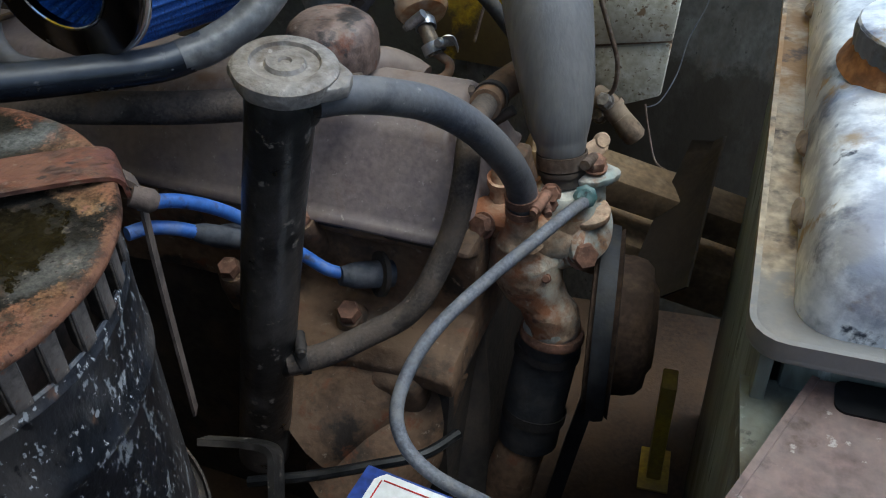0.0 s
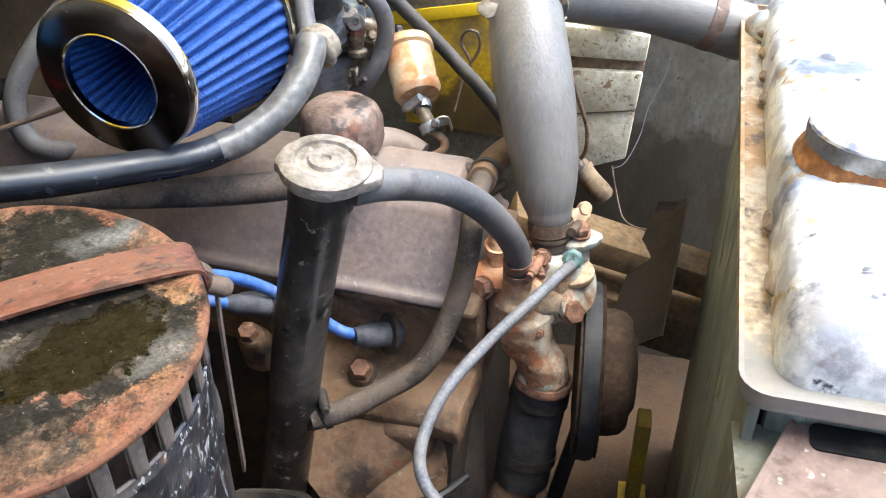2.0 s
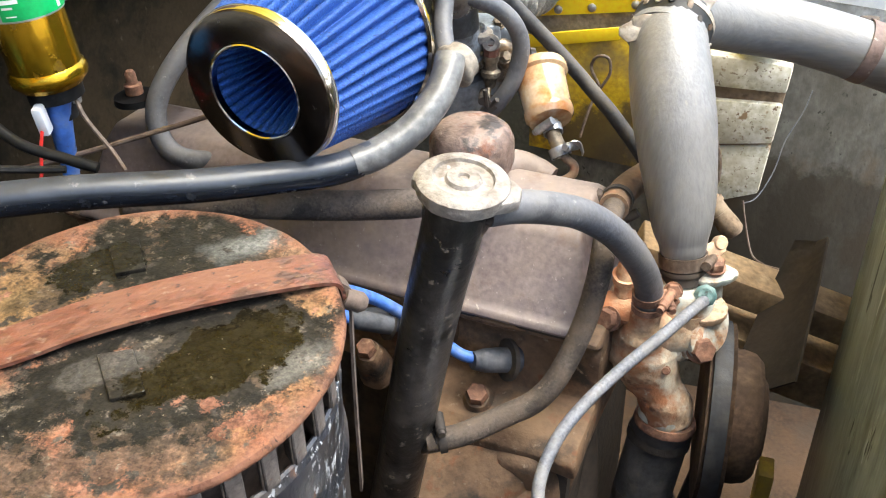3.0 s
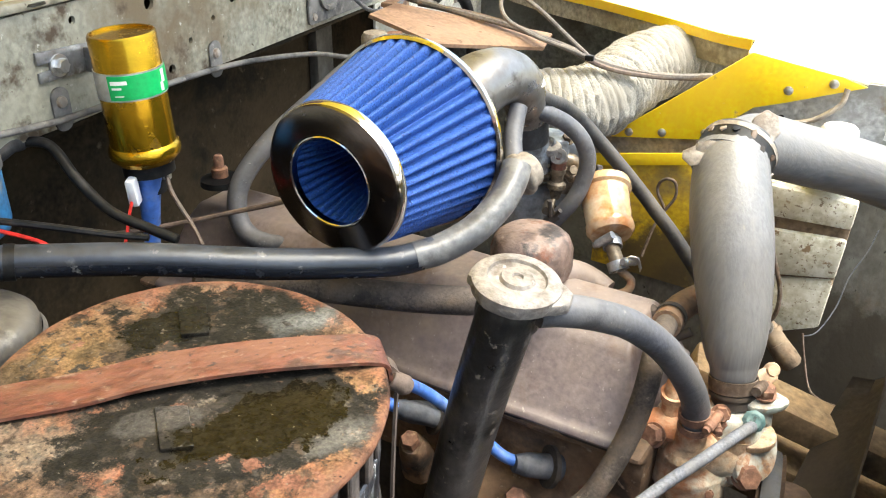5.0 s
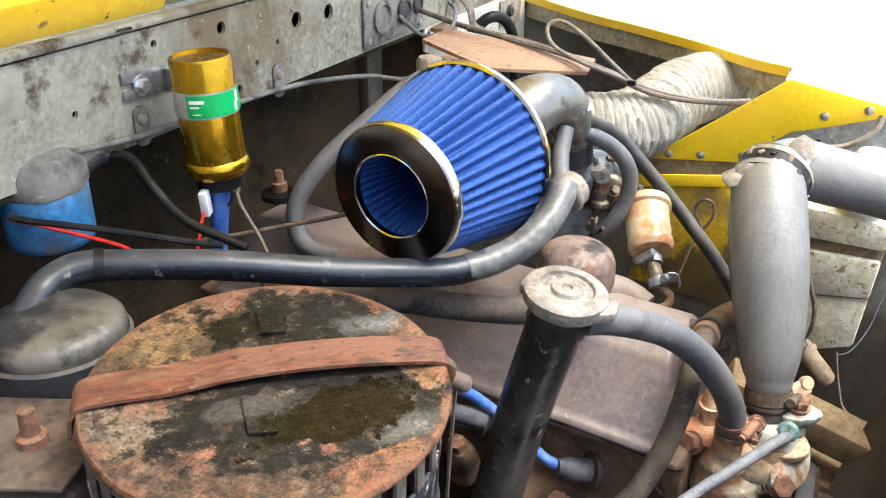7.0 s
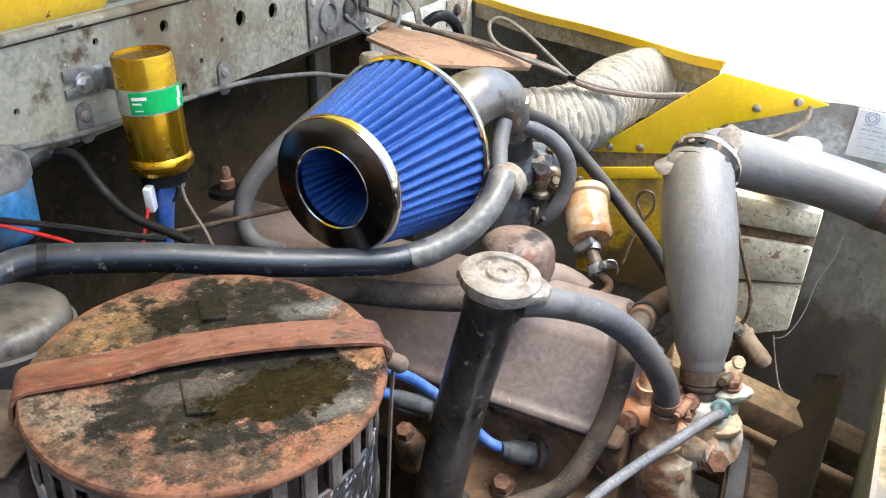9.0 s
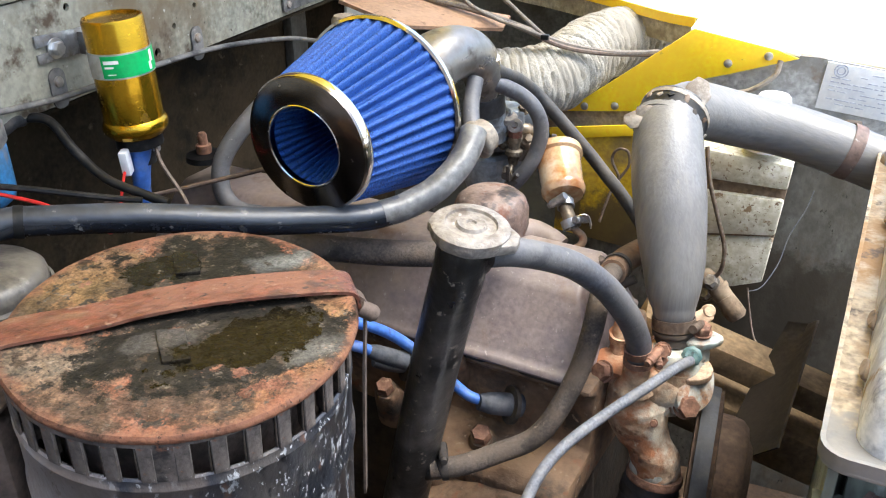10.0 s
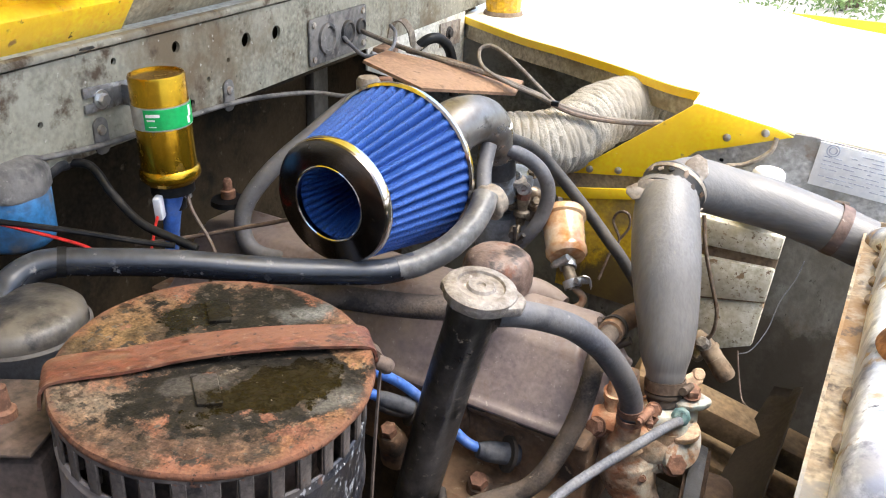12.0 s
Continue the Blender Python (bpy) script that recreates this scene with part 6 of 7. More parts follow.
wire("sender_wire", [(0.2145, 0.402, 0.8025), (0.2055, 0.378, 0.8080), (0.187, 0.345, 0.8045), (0.163, 0.311, 0.795), (0.140, 0.266, 0.789), (0.127, 0.235, 0.778), (0.123, 0.205, 0.763), (0.133, 0.187, 0.749), (0.156, 0.176, 0.738), (0.194, 0.167, 0.732), (0.227, 0.157, 0.728)], 0.0048, grey_wire, "grey sleeved wire from the temperature sender", 12)
bm = bmesh.new()
wire("copper_loop_wire", [(0.120, 0.429, 0.641), (0.092, 0.420, 0.637), (0.068, 0.399, 0.618), (0.066, 0.388, 0.604), (0.087, 0.381, 0.590), (0.115, 0.390, 0.594), (0.131, 0.404, 0.608)], 0.0008, green_wire, "thin green earth wire in a loop", 6)

# ---- pulley, belt and fan ----
FAN_C = Vector((0.264, 0.42, 0.665))
fan = thing("cooling_fan", FAN_C, "dark dusty cooling fan behind the radiator", "fan")
bm = bmesh.new()
lathe(bm, [(0, -0.018), (0.061, -0.018), (0.0605, -0.006), (0.058, 0.004), (0.052, 0.010), (0.040, 0.012), (0.034, 0.016), (0, 0.018)], frame_to(FAN_C, (1, 0.05, 0)), 48)
part("hub", bm, hub_brown, fan, "rust-brown hub disc")
for turn in (62,):
    # twisted blade: broad and flat near the hub, slimmer and further forward at the tip
    bm = bmesh.new()
    a = radians(turn)
    out, side = Vector((0, math.sin(a), math.cos(a))), Vector((0, math.cos(a), -math.sin(a)))
    rows = []
    for k in range(17):
        q = k / 16
        r = 0.030 + 0.162 * q
        x_lead = -0.014 + 0.040 * q ** 1.5
        x_trail = 0.036 + 0.018 * q
        chord = (0.022 + 0.006 * math.sin(math.pi * q)) * math.sqrt(max(0.02, 1 - q ** 5))
        lead = FAN_C + out * r + side * chord + Vector((x_lead, 0, 0))
        trail = FAN_C + out * (r + 0.004) - side * chord + Vector((x_trail, 0, 0))
        mid = (lead + trail) / 2 + Vector((0.006, 0, 0)) + side * 0.004
        thick = Vector((0.0022, 0, 0))
        rows.append([bm.verts.new(p) for p in (lead, mid, trail, trail + thick, mid + thick, lead + thick)])
    for p, n in zip(rows, rows[1:]):
        for k in range(6):
            bm.faces.new((p[k], p[(k + 1) % 6], n[(k + 1) % 6], n[k]))
    bm.faces.new(rows[0])
    bm.faces.new(rows[-1])
    bmesh.ops.recalc_face_normals(bm, faces=bm.faces)
    part("blade", bm, fan_brown, fan)
pulley = thing("fan_pulley", (0.236, 0.42, 0.664), "brown iron pulley with a rubber fan belt", "pulley")
bm = bmesh.new()
PM = frame_to((0.236, 0.42, 0.664), (1, 0.06, 0))
lathe(bm, [(0, -0.012), (0.070, -0.012), (0.083, -0.011), (0.074, -0.002), (0.074, 0.002), (0.083, 0.011), (0.070, 0.012), (0.05, 0.008), (0, 0.02)], PM, 48)
part("wheel", bm, hub_brown, pulley)
bm = bmesh.new()
lathe(bm, [(0.076, -0.0065), (0.0845, -0.0075), (0.0860, 0.0), (0.0845, 0.0075), (0.076, 0.0065), (0.076, -0.0065)], PM, 64)
part("belt", bm, belt_rubber, pulley, "black ribbed rubber belt")
bm = bmesh.new()
ribbon(bm, [(0.238, 0.429, 0.602), (0.229, 0.419, 0.560), (0.217, 0.407, 0.499), (0.202, 0.393, 0.414)], 0.015, 0.007, (1, 0.1, 0))
part("belt_strand", bm, belt_rubber, pulley)

# ---- radiator ----
rad = thing("radiator", (0.40, 0.37, 0.2), "silver-painted radiator with a rusty top-tank rim", "radiator")
RAD = pose(0.3095, 0.118, 0, 0, 0, -3.6)
bm = bmesh.new()
slab(bm, [(x + 0.067, y + 0.26) for x, y in rounded(0.134, 0.52, 0.016)], 0.004, RAD @ pose(0, 0, 0.940), 0.0012)
part("rim", bm, rad_rim, rad, "rusty folded rim of the tank")
bm = bmesh.new()
for o, i, z0, z1 in ((0.134, 0.1285, 0.943, 0.951),):
    outer, inner = rounded(o, 0.52, 0.016), rounded(i, 0.5145, 0.0135)
    ring = []
    for pts, z in ((outer, z0), (outer, z1), (inner, z1), (inner, z0)):
        ring.append([bm.verts.new(RAD @ Vector((x + 0.067, y + 0.26, z))) for x, y in pts])
    for a, b in zip(ring, ring[1:]):
        for k in range(len(a)):
            j = (k + 1) % len(a)
            bm.faces.new((a[k], a[j], b[j], b[k]))
    bmesh.ops.recalc_face_normals(bm, faces=bm.faces)
part("rim_lip", bm, rad_rim, rad)
bm = bmesh.new()
rings = []
for inset, z in ((0.016, 0.943), (0.017, 0.955), (0.020, 0.972), (0.026, 0.981), (0.034, 0.985), (0.045, 0.987)):
    pts = rounded(0.134 - 2 * inset, 0.52 - 2 * inset, max(0.022 - inset * 0.2, 0.008), 6)
    rings.append([bm.verts.new(RAD @ Vector((x + 0.069, y + 0.26, z))) for x, y in pts])
for a, b in zip(rings, rings[1:]):
    for k in range(len(a)):
        j = (k + 1) % len(a)
        bm.faces.new((a[k], a[j], b[j], b[k]))
bm.faces.new(rings[-1])
bmesh.ops.recalc_face_normals(bm, faces=bm.faces)
tank = part("top_tank", bm, rad_silver, rad, "bright silver pressed top tank", 60)
for y in (0.055, 0.10, 0.145, 0.285, 0.33, 0.375, 0.42, 0.465):
    bm = bmesh.new()
    lathe(bm, [(0, 0.0035), (0.006, 0.003), (0.010, 0.0012), (0.0115, -0.001), (0, -0.001)], RAD @ pose(0.069, y, 0.9868) @ Matrix.Diagonal((2.0, 1.0, 1, 1)), 20)
    part("pressed_rib", bm, rad_silver, tank)
for y, w in ((0.092, 0.011), (0.155, 0.011), (0.325, 0.007), (0.365, 0.007), (0.41, 0.007), (0.455, 0.007)):
    bm = bmesh.new()
    lathe(bm, [(0, 0.0), (0.8, 0.0), (1.0, -0.002), (1.0, -0.006), (0, -0.006)], RAD @ pose(0.0155, y, 0.9520, 0, -55, 0) @ Matrix.Diagonal((0.0042, w, 0.9, 1)), 20)
    part("rim_notch", bm, tank_dirt, rad, "dark drain notch at the tank edge")
bm = bmesh.new()
NECK = RAD @ pose(0.072, 0.185, 0)
lathe(bm, [(0.0465, 0.9835), (0.0445, 0.9880), (0.0425, 0.990), (0.040, 0.998), (0.036, 0.999)], NECK, 48)
part("filler_neck", bm, rust_orange, rad, "orange rusty filler neck")
bm = bmesh.new()
lathe(bm, [(0.0, 1.013), (0.014, 1.013), (0.017, 1.010), (0.033, 1.0095), (0.0400, 1.0075), (0.0408, 1.0062), (0.0, 1.0062)], NECK, 48)
rcap = part("filler_cap", bm, rad_silver, rad, "silver radiator cap")
bm = bmesh.new()
lathe(bm, [(0.0390, 1.0060), (0.0410, 1.0060), (0.0415, 1.001), (0.041, 0.9945), (0.039, 0.9945), (0.0390, 1.0060)], NECK, 96, lambda a, z: 1 + 0.008 * math.sin(32 * a))
part("cap_skirt", bm, steel_grey, rcap, "dark knurled skirt")
bm = bmesh.new()
tube(bm, [(0.333, 0.614, 0.934), (0.349, 0.615, 0.927), tuple(RAD @ Vector((0.045, 0.45, 0.957)))], 0.0225, 20)
part("hose_stub", bm, rad_silver, rad)
bm = bmesh.new()
box(bm, (0.006, 0.40, 0.62), RAD @ pose(0.010, 0.205, 0.628), 0.001)
box(bm, (0.006, 0.13, 0.59), RAD @ pose(0.010, -0.062, 0.598), 0.001)
part("side_plate", bm, green_panel, rad, "streaked grey-green side plate")
bm = bmesh.new()
box(bm, (0.10, 0.49, 0.66), RAD @ pose(0.068, 0.26, 0.608), 0.002)
part("core", bm, green_panel, rad)

# front panel beside the radiator
fp = thing("grille_panel", (0.45, 0.0, 0.9), "dusty oxide-brown grille panel top beside the radiator", "panel", kind="structure")
bm = bmesh.new()
GP = Matrix.Translation((0, 0, 0.920))
holed(bm, [(0.292, 0.02), (0.343, 0.128), (0.80, 0.11), (0.80, -0.25), (0.19, -0.25)], [(0.356, 0.062, 0.0042), (0.42, 0.03, 0.0042)], 0.004, GP)
part("top_face", bm, brown_panel, fp)
bm = bmesh.new()
slab(bm, [(0.292, 0.02), (0.343, 0.128), (0.340, 0.129), (0.2885, 0.02), (0.185, -0.25), (0.19, -0.25)], 0.006, Matrix.Translation((0, 0, 0.919)))
part("lip", bm, brown_panel, fp)
bm = bmesh.new()
slab(bm, [(0.2925, 0.02), (0.3435, 0.128), (0.3395, 0.1285), (0.2885, 0.02), (0.186, -0.25), (0.19, -0.25)], 0.55, Matrix.Translation((0, 0, 0.369)))
part("side_face", bm, green_panel, fp, "streaked grey-green side face")
bm = bmesh.new()
slab(bm, [(0.3140, 0.066), (0.3425, 0.1275), (0.3425, 0.135), (0.3130, 0.135)], 0.012, Matrix.Translation((0, 0, 0.9005)))
part("corner_fillet", bm, green_panel, fp)
bm = bmesh.new()
slab(bm, [(x, y) for x, y in rounded(0.16, 0.018, 0.005)], 0.003, pose(0.428, 0.115, 0.9222, 0, 0, -3.6))
part("slot", bm, black_wire, fp, "dark slot in the panel")

# ---- white tank on the inner wing ----
tank_w = thing("washer_tank", (0.21, 0.74, 0.70), "speckled white plastic water tank on the inner wing", "tank")


def tank_slice(bm, corners, y0, y1, bevel):
    """corners: x, z pairs of the front; the slice reaches from y0 to y1."""
    slab(bm, corners, y1 - y0, Matrix(((1, 0, 0, 0), (0, 0, 1, y0), (0, 1, 0, 0), (0, 0, 0, 1))), bevel)


TL, TR, BR, BL = [Vector(q) for q in ((0.158, 0.730, 0.883), (0.266, 0.730, 0.875), (0.254, 0.730, 0.717), (0.188, 0.730, 0.691))]
def level(f):
    a, b = TL.lerp(BL, f), TR.lerp(BR, f)
    return (a.x, a.z), (b.x, b.z)
for f0, f1, y0, name in ((0.0, 0.20, 0.728, "top_section"), (0.28, 0.58, 0.728, "middle_section"), (0.60, 1.0, 0.731, "bottom_section")):
    (a, b), (c, d) = level(f0), level(f1)
    bm = bmesh.new()
    tank_slice(bm, [a, b, d, c], y0, 0.79, 0.004)
    part(name, bm, tank_white, tank_w)
(a, b), (c, d) = level(0.16), level(0.64)
bm = bmesh.new()
tank_slice(bm, [a, b, d, c], 0.735, 0.788, 0.002)
part("groove", bm, tank_dirt, tank_w, "dirt-filled groove")
bm = bmesh.new()
lathe(bm, [(0, 0.035), (0.016, 0.034), (0.019, 0.030), (0.020, 0.010), (0.024, 0.008), (0.025, 0.0), (0.025, -0.03), (0, -0.03)], pose(*(0.232, 0.745, 0.917)), 28)
box(bm, (0.014, 0.006, 0.012), pose(*(0.254, 0.745, 0.929)), 0.003)
part("cap", bm, white_plastic, tank_w, "white screw cap")
bm = bmesh.new()
tube(bm, [(0.186, 0.712, 0.722), (0.203, 0.700, 0.718), (0.222, 0.690, 0.703)], [0.013, 0.0125, 0.0115], 16)
lathe(bm, [(0, -0.012), (0.0118, -0.012), (0.0130, 0.004), (0.0125, 0.014), (0.0090, 0.018), (0, 0.019)], frame_to((0.224, 0.689, 0.701), (0.62, -0.2, -0.62)), 18)
lathe(bm, [(0.010, -0.003), (0.0150, -0.003), (0.0150, 0.003), (0.010, 0.003)], frame_to((0.205, 0.699, 0.716), (0.62, -0.2, -0.62)), 18)
tap = tagged(part("drain_tap", bm, tank_dirt), "rusty brown drain tap below the white tank", "tap")
for px, s in (((0.199, 0.690, 0.728), 0.008), ((0.194, 0.692, 0.708), 0.007)):
    bm = bmesh.new()
    hexbolt(bm, frame_to(px, (-0.2, -0.7, 0.6)), s, 0.012, s * 1.2)
    part("nut", bm, cap_alu if s > 0.0075 else brass, tap)
wire("tank_pipe", [(0.170, 0.710, 0.892), (0.179, 0.700, 0.855), (0.195, 0.695, 0.810), (0.207, 0.690, 0.777), (0.207, 0.687, 0.748), (0.198, 0.690, 0.733)], 0.0026, clip_brown, "brown pipe from joint to drain tap", 10)
wire("wing_wire", [(0.293, 0.785, 0.826), (0.288, 0.785, 0.799), (0.275, 0.780, 0.764), (0.268, 0.770, 0.727), (0.254, 0.750, 0.702), (0.239, 0.740, 0.697)], 0.0008, grey_wire, "thin grey wire on the inner wing", 6)
wire("thin_brown_wire", [(0.239, 0.720, 0.713), (0.246, 0.710, 0.688), (0.257, 0.690, 0.663), (0.270, 0.670, 0.664), (0.287, 0.660, 0.667)], 0.0013, brown_wire, "thin red-brown wire below the tank", 6)

# ---- yellow bracket low beside the radiator ----
bm = bmesh.new()
box(bm, (0.016, 0.030, 0.155), pose(0.305, 0.520, 0.4275), 0.002)
box(bm, (0.034, 0.060, 0.004), pose(0.305, 0.520, 0.3525), 0.001)
tagged(part("chassis_bracket", bm, yellow_grimy), "narrow grimy yellow steel bracket standing on the undertray", "bracket")

# ---- crossbeam behind the pump ----
beam = thing("crossbeam", (0.233, 0.556, 0.721), "ochre dusty chassis crossbeam", "beam")
bm = bmesh.new()
B0, B1 = Vector((0.189, 0.551, 0.735)), Vector((0.307, 0.567, 0.692))
BX = frame_to((B0 + B1) / 2, B1 - B0)
box(bm, (0.05, 0.03, (B1 - B0).length + 0.34), BX @ pose(0, 0, 0.12), 0.003)
part("rail", bm, tan_beam, beam)
bm = bmesh.new()
box(bm, (0.06, 0.05, (B1 - B0).length + 0.34), BX @ pose(0, -0.07, 0.12), 0.003)
part("lower_rail", bm, tan_beam, beam)

# ---- data plate on the inner wing ----
PL = [Vector(q) for q in ((0.281, 0.790, 0.982), (0.376, 0.790, 0.973), (0.377, 0.790, 0.917), (0.276, 0.790, 0.927))]
plate = thing("data_plate", PL[0], "pale aluminium data plate with faint printed lines", "plate")
bm = bmesh.new()
tank_slice(bm, [(p.x, p.z) for p in PL], 0.7905, 0.7935, 0.0004)
part("sheet", bm, plate_alu, plate)


def on_plate(u, v):
    return PL[0].lerp(PL[1], u).lerp(PL[3].lerp(PL[2], u), v)


random.seed(4)
for r in range(9):
    u = 0.08
    while u < 0.9:
        w = random.uniform(0.04, 0.16)
        if u + w < 0.95 and random.random() < 0.75 and not (r < 2 and u < 0.3):
            bm = bmesh.new()
            a, b = on_plate(u, 0.12 + r * 0.09), on_plate(u + w, 0.12 + r * 0.09)
            c = (a + b) / 2
            box(bm, ((b - a).length, 0.0004, 0.0012), Matrix.Translation((c.x, 0.7902, c.z)) @ Matrix.Rotation(math.atan2(-(b.z - a.z), b.x - a.x), 4, "Y"))
            part("printed_bar", bm, grey_print, plate)
        u += w + 0.02
bm = bmesh.new()
c = on_plate(0.17, 0.14)
for r in (0.0035, 0.0065):
    lathe(bm, [(r, -0.0005), (r + 0.0014, -0.0005), (r + 0.0014, 0.0005), (r, 0.0005), (r, -0.0005)], frame_to((c.x, 0.7904, c.z), (0, -1, 0)), 24)
part("round_emblem", bm, grey_print, plate)
wire("wing_pipe", [(0.231, 0.780, 0.981), (0.227, 0.775, 0.964), (0.204, 0.770, 0.946), (0.180, 0.765, 0.940)], 0.003, flange_tan, "thin tan pipe on the inner wing", 8)
wire("curled_pipe", [(0.044, 0.740, 0.759), (0.053, 0.750, 0.797), (0.061, 0.760, 0.814), (0.049, 0.765, 0.837), (0.055, 0.765, 0.852), (0.068, 0.765, 0.851), (0.071, 0.765, 0.833), (0.061, 0.760, 0.814)], 0.0019, clip_brown, "thin copper pipe curled by the wing", 8)

# ---- ignition coil ----
COIL = (-0.285, 0.292)
coil = thing("ignition_coil", (*COIL, 0.985), "gold cylindrical ignition coil with a green label", "ignition coil")
CO = pose(*COIL, 1.04, 1.5, -2, 0) @ pose(0, 0, -1.04)
bm = bmesh.new()
lathe(bm, [(0, 1.0925), (0.0235, 1.0925), (0.0235, 1.0945), (0.0252, 1.0945), (0.0262, 1.0925), (0.0262, 1.0045), (0.0285, 1.002), (0.0292, 0.998), (0.0285, 0.994), (0.0262, 0.992), (0.024, 0.989), (0, 0.989)], CO, 48)
part("can", bm, gold, coil)
bm = bmesh.new()
lathe(bm, [(0, 0.990), (0.021, 0.990), (0.021, 0.978), (0.011, 0.974), (0.011, 0.960), (0, 0.960)], CO, 28)
part("tower", bm, black_wire, coil, "black plastic terminal tower")
bm = bmesh.new()
A_L, A_R = radians(-84), radians(46)
vs = []
for i in range(25):
    a = A_L + (A_R - A_L) * i / 24
    vs.append([bm.verts.new(CO @ Vector((r * math.cos(a), r * math.sin(a), z))) for r, z in ((0.0266, 1.0475), (0.0274, 1.0475), (0.0274, 1.0665), (0.0266, 1.0665))])
for a, b in zip(vs, vs[1:]):
    for q in range(4):
        bm.faces.new((a[q], b[q], b[(q + 1) % 4], a[(q + 1) % 4]))
bm.faces.new(vs[0])
bm.faces.new(vs[-1][::-1])
bmesh.ops.recalc_face_normals(bm, faces=bm.faces)
label = part("label", bm, green_paper, coil, "green paper label with white print")


def label_bar(a0, a1, z0, z1, material=white_print):
    bm = bmesh.new()
    k = 6
    vs = []
    for i in range(k + 1):
        a = radians(a0 + (a1 - a0) * i / k)
        vs.append([bm.verts.new(CO @ Vector((rr * math.cos(a), rr * math.sin(a), z))) for rr, z in ((0.0273, z0), (0.0277, z0), (0.0277, z1), (0.0273, z1))])
    for a, b in zip(vs, vs[1:]):
        for q in range(4):
            bm.faces.new((a[q], b[q], b[(q + 1) % 4], a[(q + 1) % 4]))
    bm.faces.new(vs[0])
    bm.faces.new(vs[-1][::-1])
    bmesh.ops.recalc_face_normals(bm, faces=bm.faces)
    part("printed_bar", bm, material, label)


label_bar(-79, -52, 1.0598, 1.0627)
label_bar(-78, -62, 1.0561, 1.0576)
label_bar(-75, -60, 1.0504, 1.0512)
label_bar(6, 13, 1.0490, 1.0560)
label_bar(11, 19, 1.0555, 1.0655)
bm = bmesh.new()
lathe(bm, [(0.0263, 1.046), (0.0270, 1.046), (0.0270, 1.068), (0.0263, 1.068), (0.0263, 1.046)], CO, 40)
part("clamp_strap", bm, zinc, coil)
bm = bmesh.new()
PB = Vector((-0.336, 0.270, 1.067))
slab(bm, [(-0.020, -0.010), (0.040, -0.012), (0.040, 0.010), (-0.020, 0.014), (-0.020, 0.004), (-0.008, 0.004), (-0.008, -0.002), (-0.020, -0.002)], 0.0025, Matrix(((0, 0, 1, PB.x - 0.0035), (1, 0, 0, PB.y), (0, 1, 0, PB.z), (0, 0, 0, 1))), 0.0005)
box(bm, (0.03, 0.0025, 0.02), pose(-0.322, PB.y + 0.028, PB.z - 0.002), 0.0005)
hb = part("bracket", bm, steel_grey, coil, "grey zinc mounting bracket")
bm = bmesh.new()
hexbolt(bm, frame_to((PB.x - 0.001, PB.y, PB.z), (1, 0, 0)), 0.0062, 0.006, 0.009)
part("bolt", bm, zinc, hb)
bm = bmesh.new()
tube(bm, [(-0.279, 0.289, 0.978), (-0.284, 0.289, 0.950), (-0.288, 0.290, 0.920), (-0.289, 0.286, 0.892)], [0.010, 0.0085, 0.007, 0.006], 14)
tagged(part("coil_lead", bm, blue_wire), "thick blue high-tension lead under the coil", "wire")
bm = bmesh.new()
box(bm, (0.008, 0.011, 0.024), pose(*(-0.281, 0.270, 0.969), 8, 0, 20), 0.002)
tagged(part("spade_connector", bm, white_plastic), "white plastic spade connector below the coil", "connector")
wire("red_wire", [(-0.281, 0.267, 0.962), (-0.277, 0.257, 0.953), (-0.272, 0.242, 0.933), (-0.268, 0.226, 0.922), (-0.271, 0.216, 0.929)], 0.0014, red_wire, "thin red wire under the coil", 6)
bm = bmesh.new()
box(bm, (0.006, 0.006, 0.016), pose(*(-0.267, 0.296, 0.981), 0, 0, 20), 0.001)
tagged(part("spade_terminal", bm, zinc), "bare metal spade terminal on the coil", "connector")
wire("brown_wire", [(-0.267, 0.295, 0.978), (-0.259, 0.290, 0.965), (-0.248, 0.288, 0.951), (-0.238, 0.286, 0.940), (-0.228, 0.283, 0.926)], 0.0018, brown_wire, "brown wire from the coil terminal", 6)

# ---- clips, pipe and grommet plate on the bulkhead ----
for px in ((-0.336, 0.461, 1.023), (-0.336, 0.266, 1.030)):
    c = thing("pipe_clip", px, "grey steel pipe clip on the bulkhead edge", "clip", "bulkhead clips")
    bm = bmesh.new()
    slab(bm, rounded(0.018, 0.036, 0.008), 0.002, Matrix(((0, 0, 1, -0.3395), (1, 0, 0, px[1]), (0, 1, 0, px[2] + 0.002), (0, 0, 0, 1))), 0.0005)
    part("tab", bm, grime_grey, c)
    bm = bmesh.new()
    lathe(bm, [(0, 0), (0.0052, 0), (0.0045, 0.002), (0, 0.003)], frame_to((-0.3375, px[1], px[2] + 0.008), (1, 0, 0)), 14)
    part("screw", bm, steel, c)
wire("brake_pipe", [(-0.335, 0.158, 1.035), (-0.335, 0.190, 1.033), (-0.332, 0.261, 1.026), (-0.332, 0.351, 1.023), (-0.332, 0.454, 1.018), (-0.325, 0.526, 1.011), (-0.310, 0.595, 1.001), (-0.290, 0.652, 0.987), (-0.270, 0.704, 1.000)], 0.0028, grime_grey, "grey pipe clipped along the bulkhead edge", 10)
gp = thing("grommet_plate", (-0.336, 0.700, 1.049), "grey square cover plate with round grommets", "plate")
PY = (0.628, 0.775)
bm = bmesh.new()
slab(bm, [(x + sum(PY) / 2, y + 1.052) for x, y in rounded(PY[1] - PY[0], 0.060, 0.004)], 0.003, Matrix(((0, 0, 1, -0.339), (1, 0, 0, 0), (0, 1, 0, 0), (0, 0, 0, 1))), 0.0006)
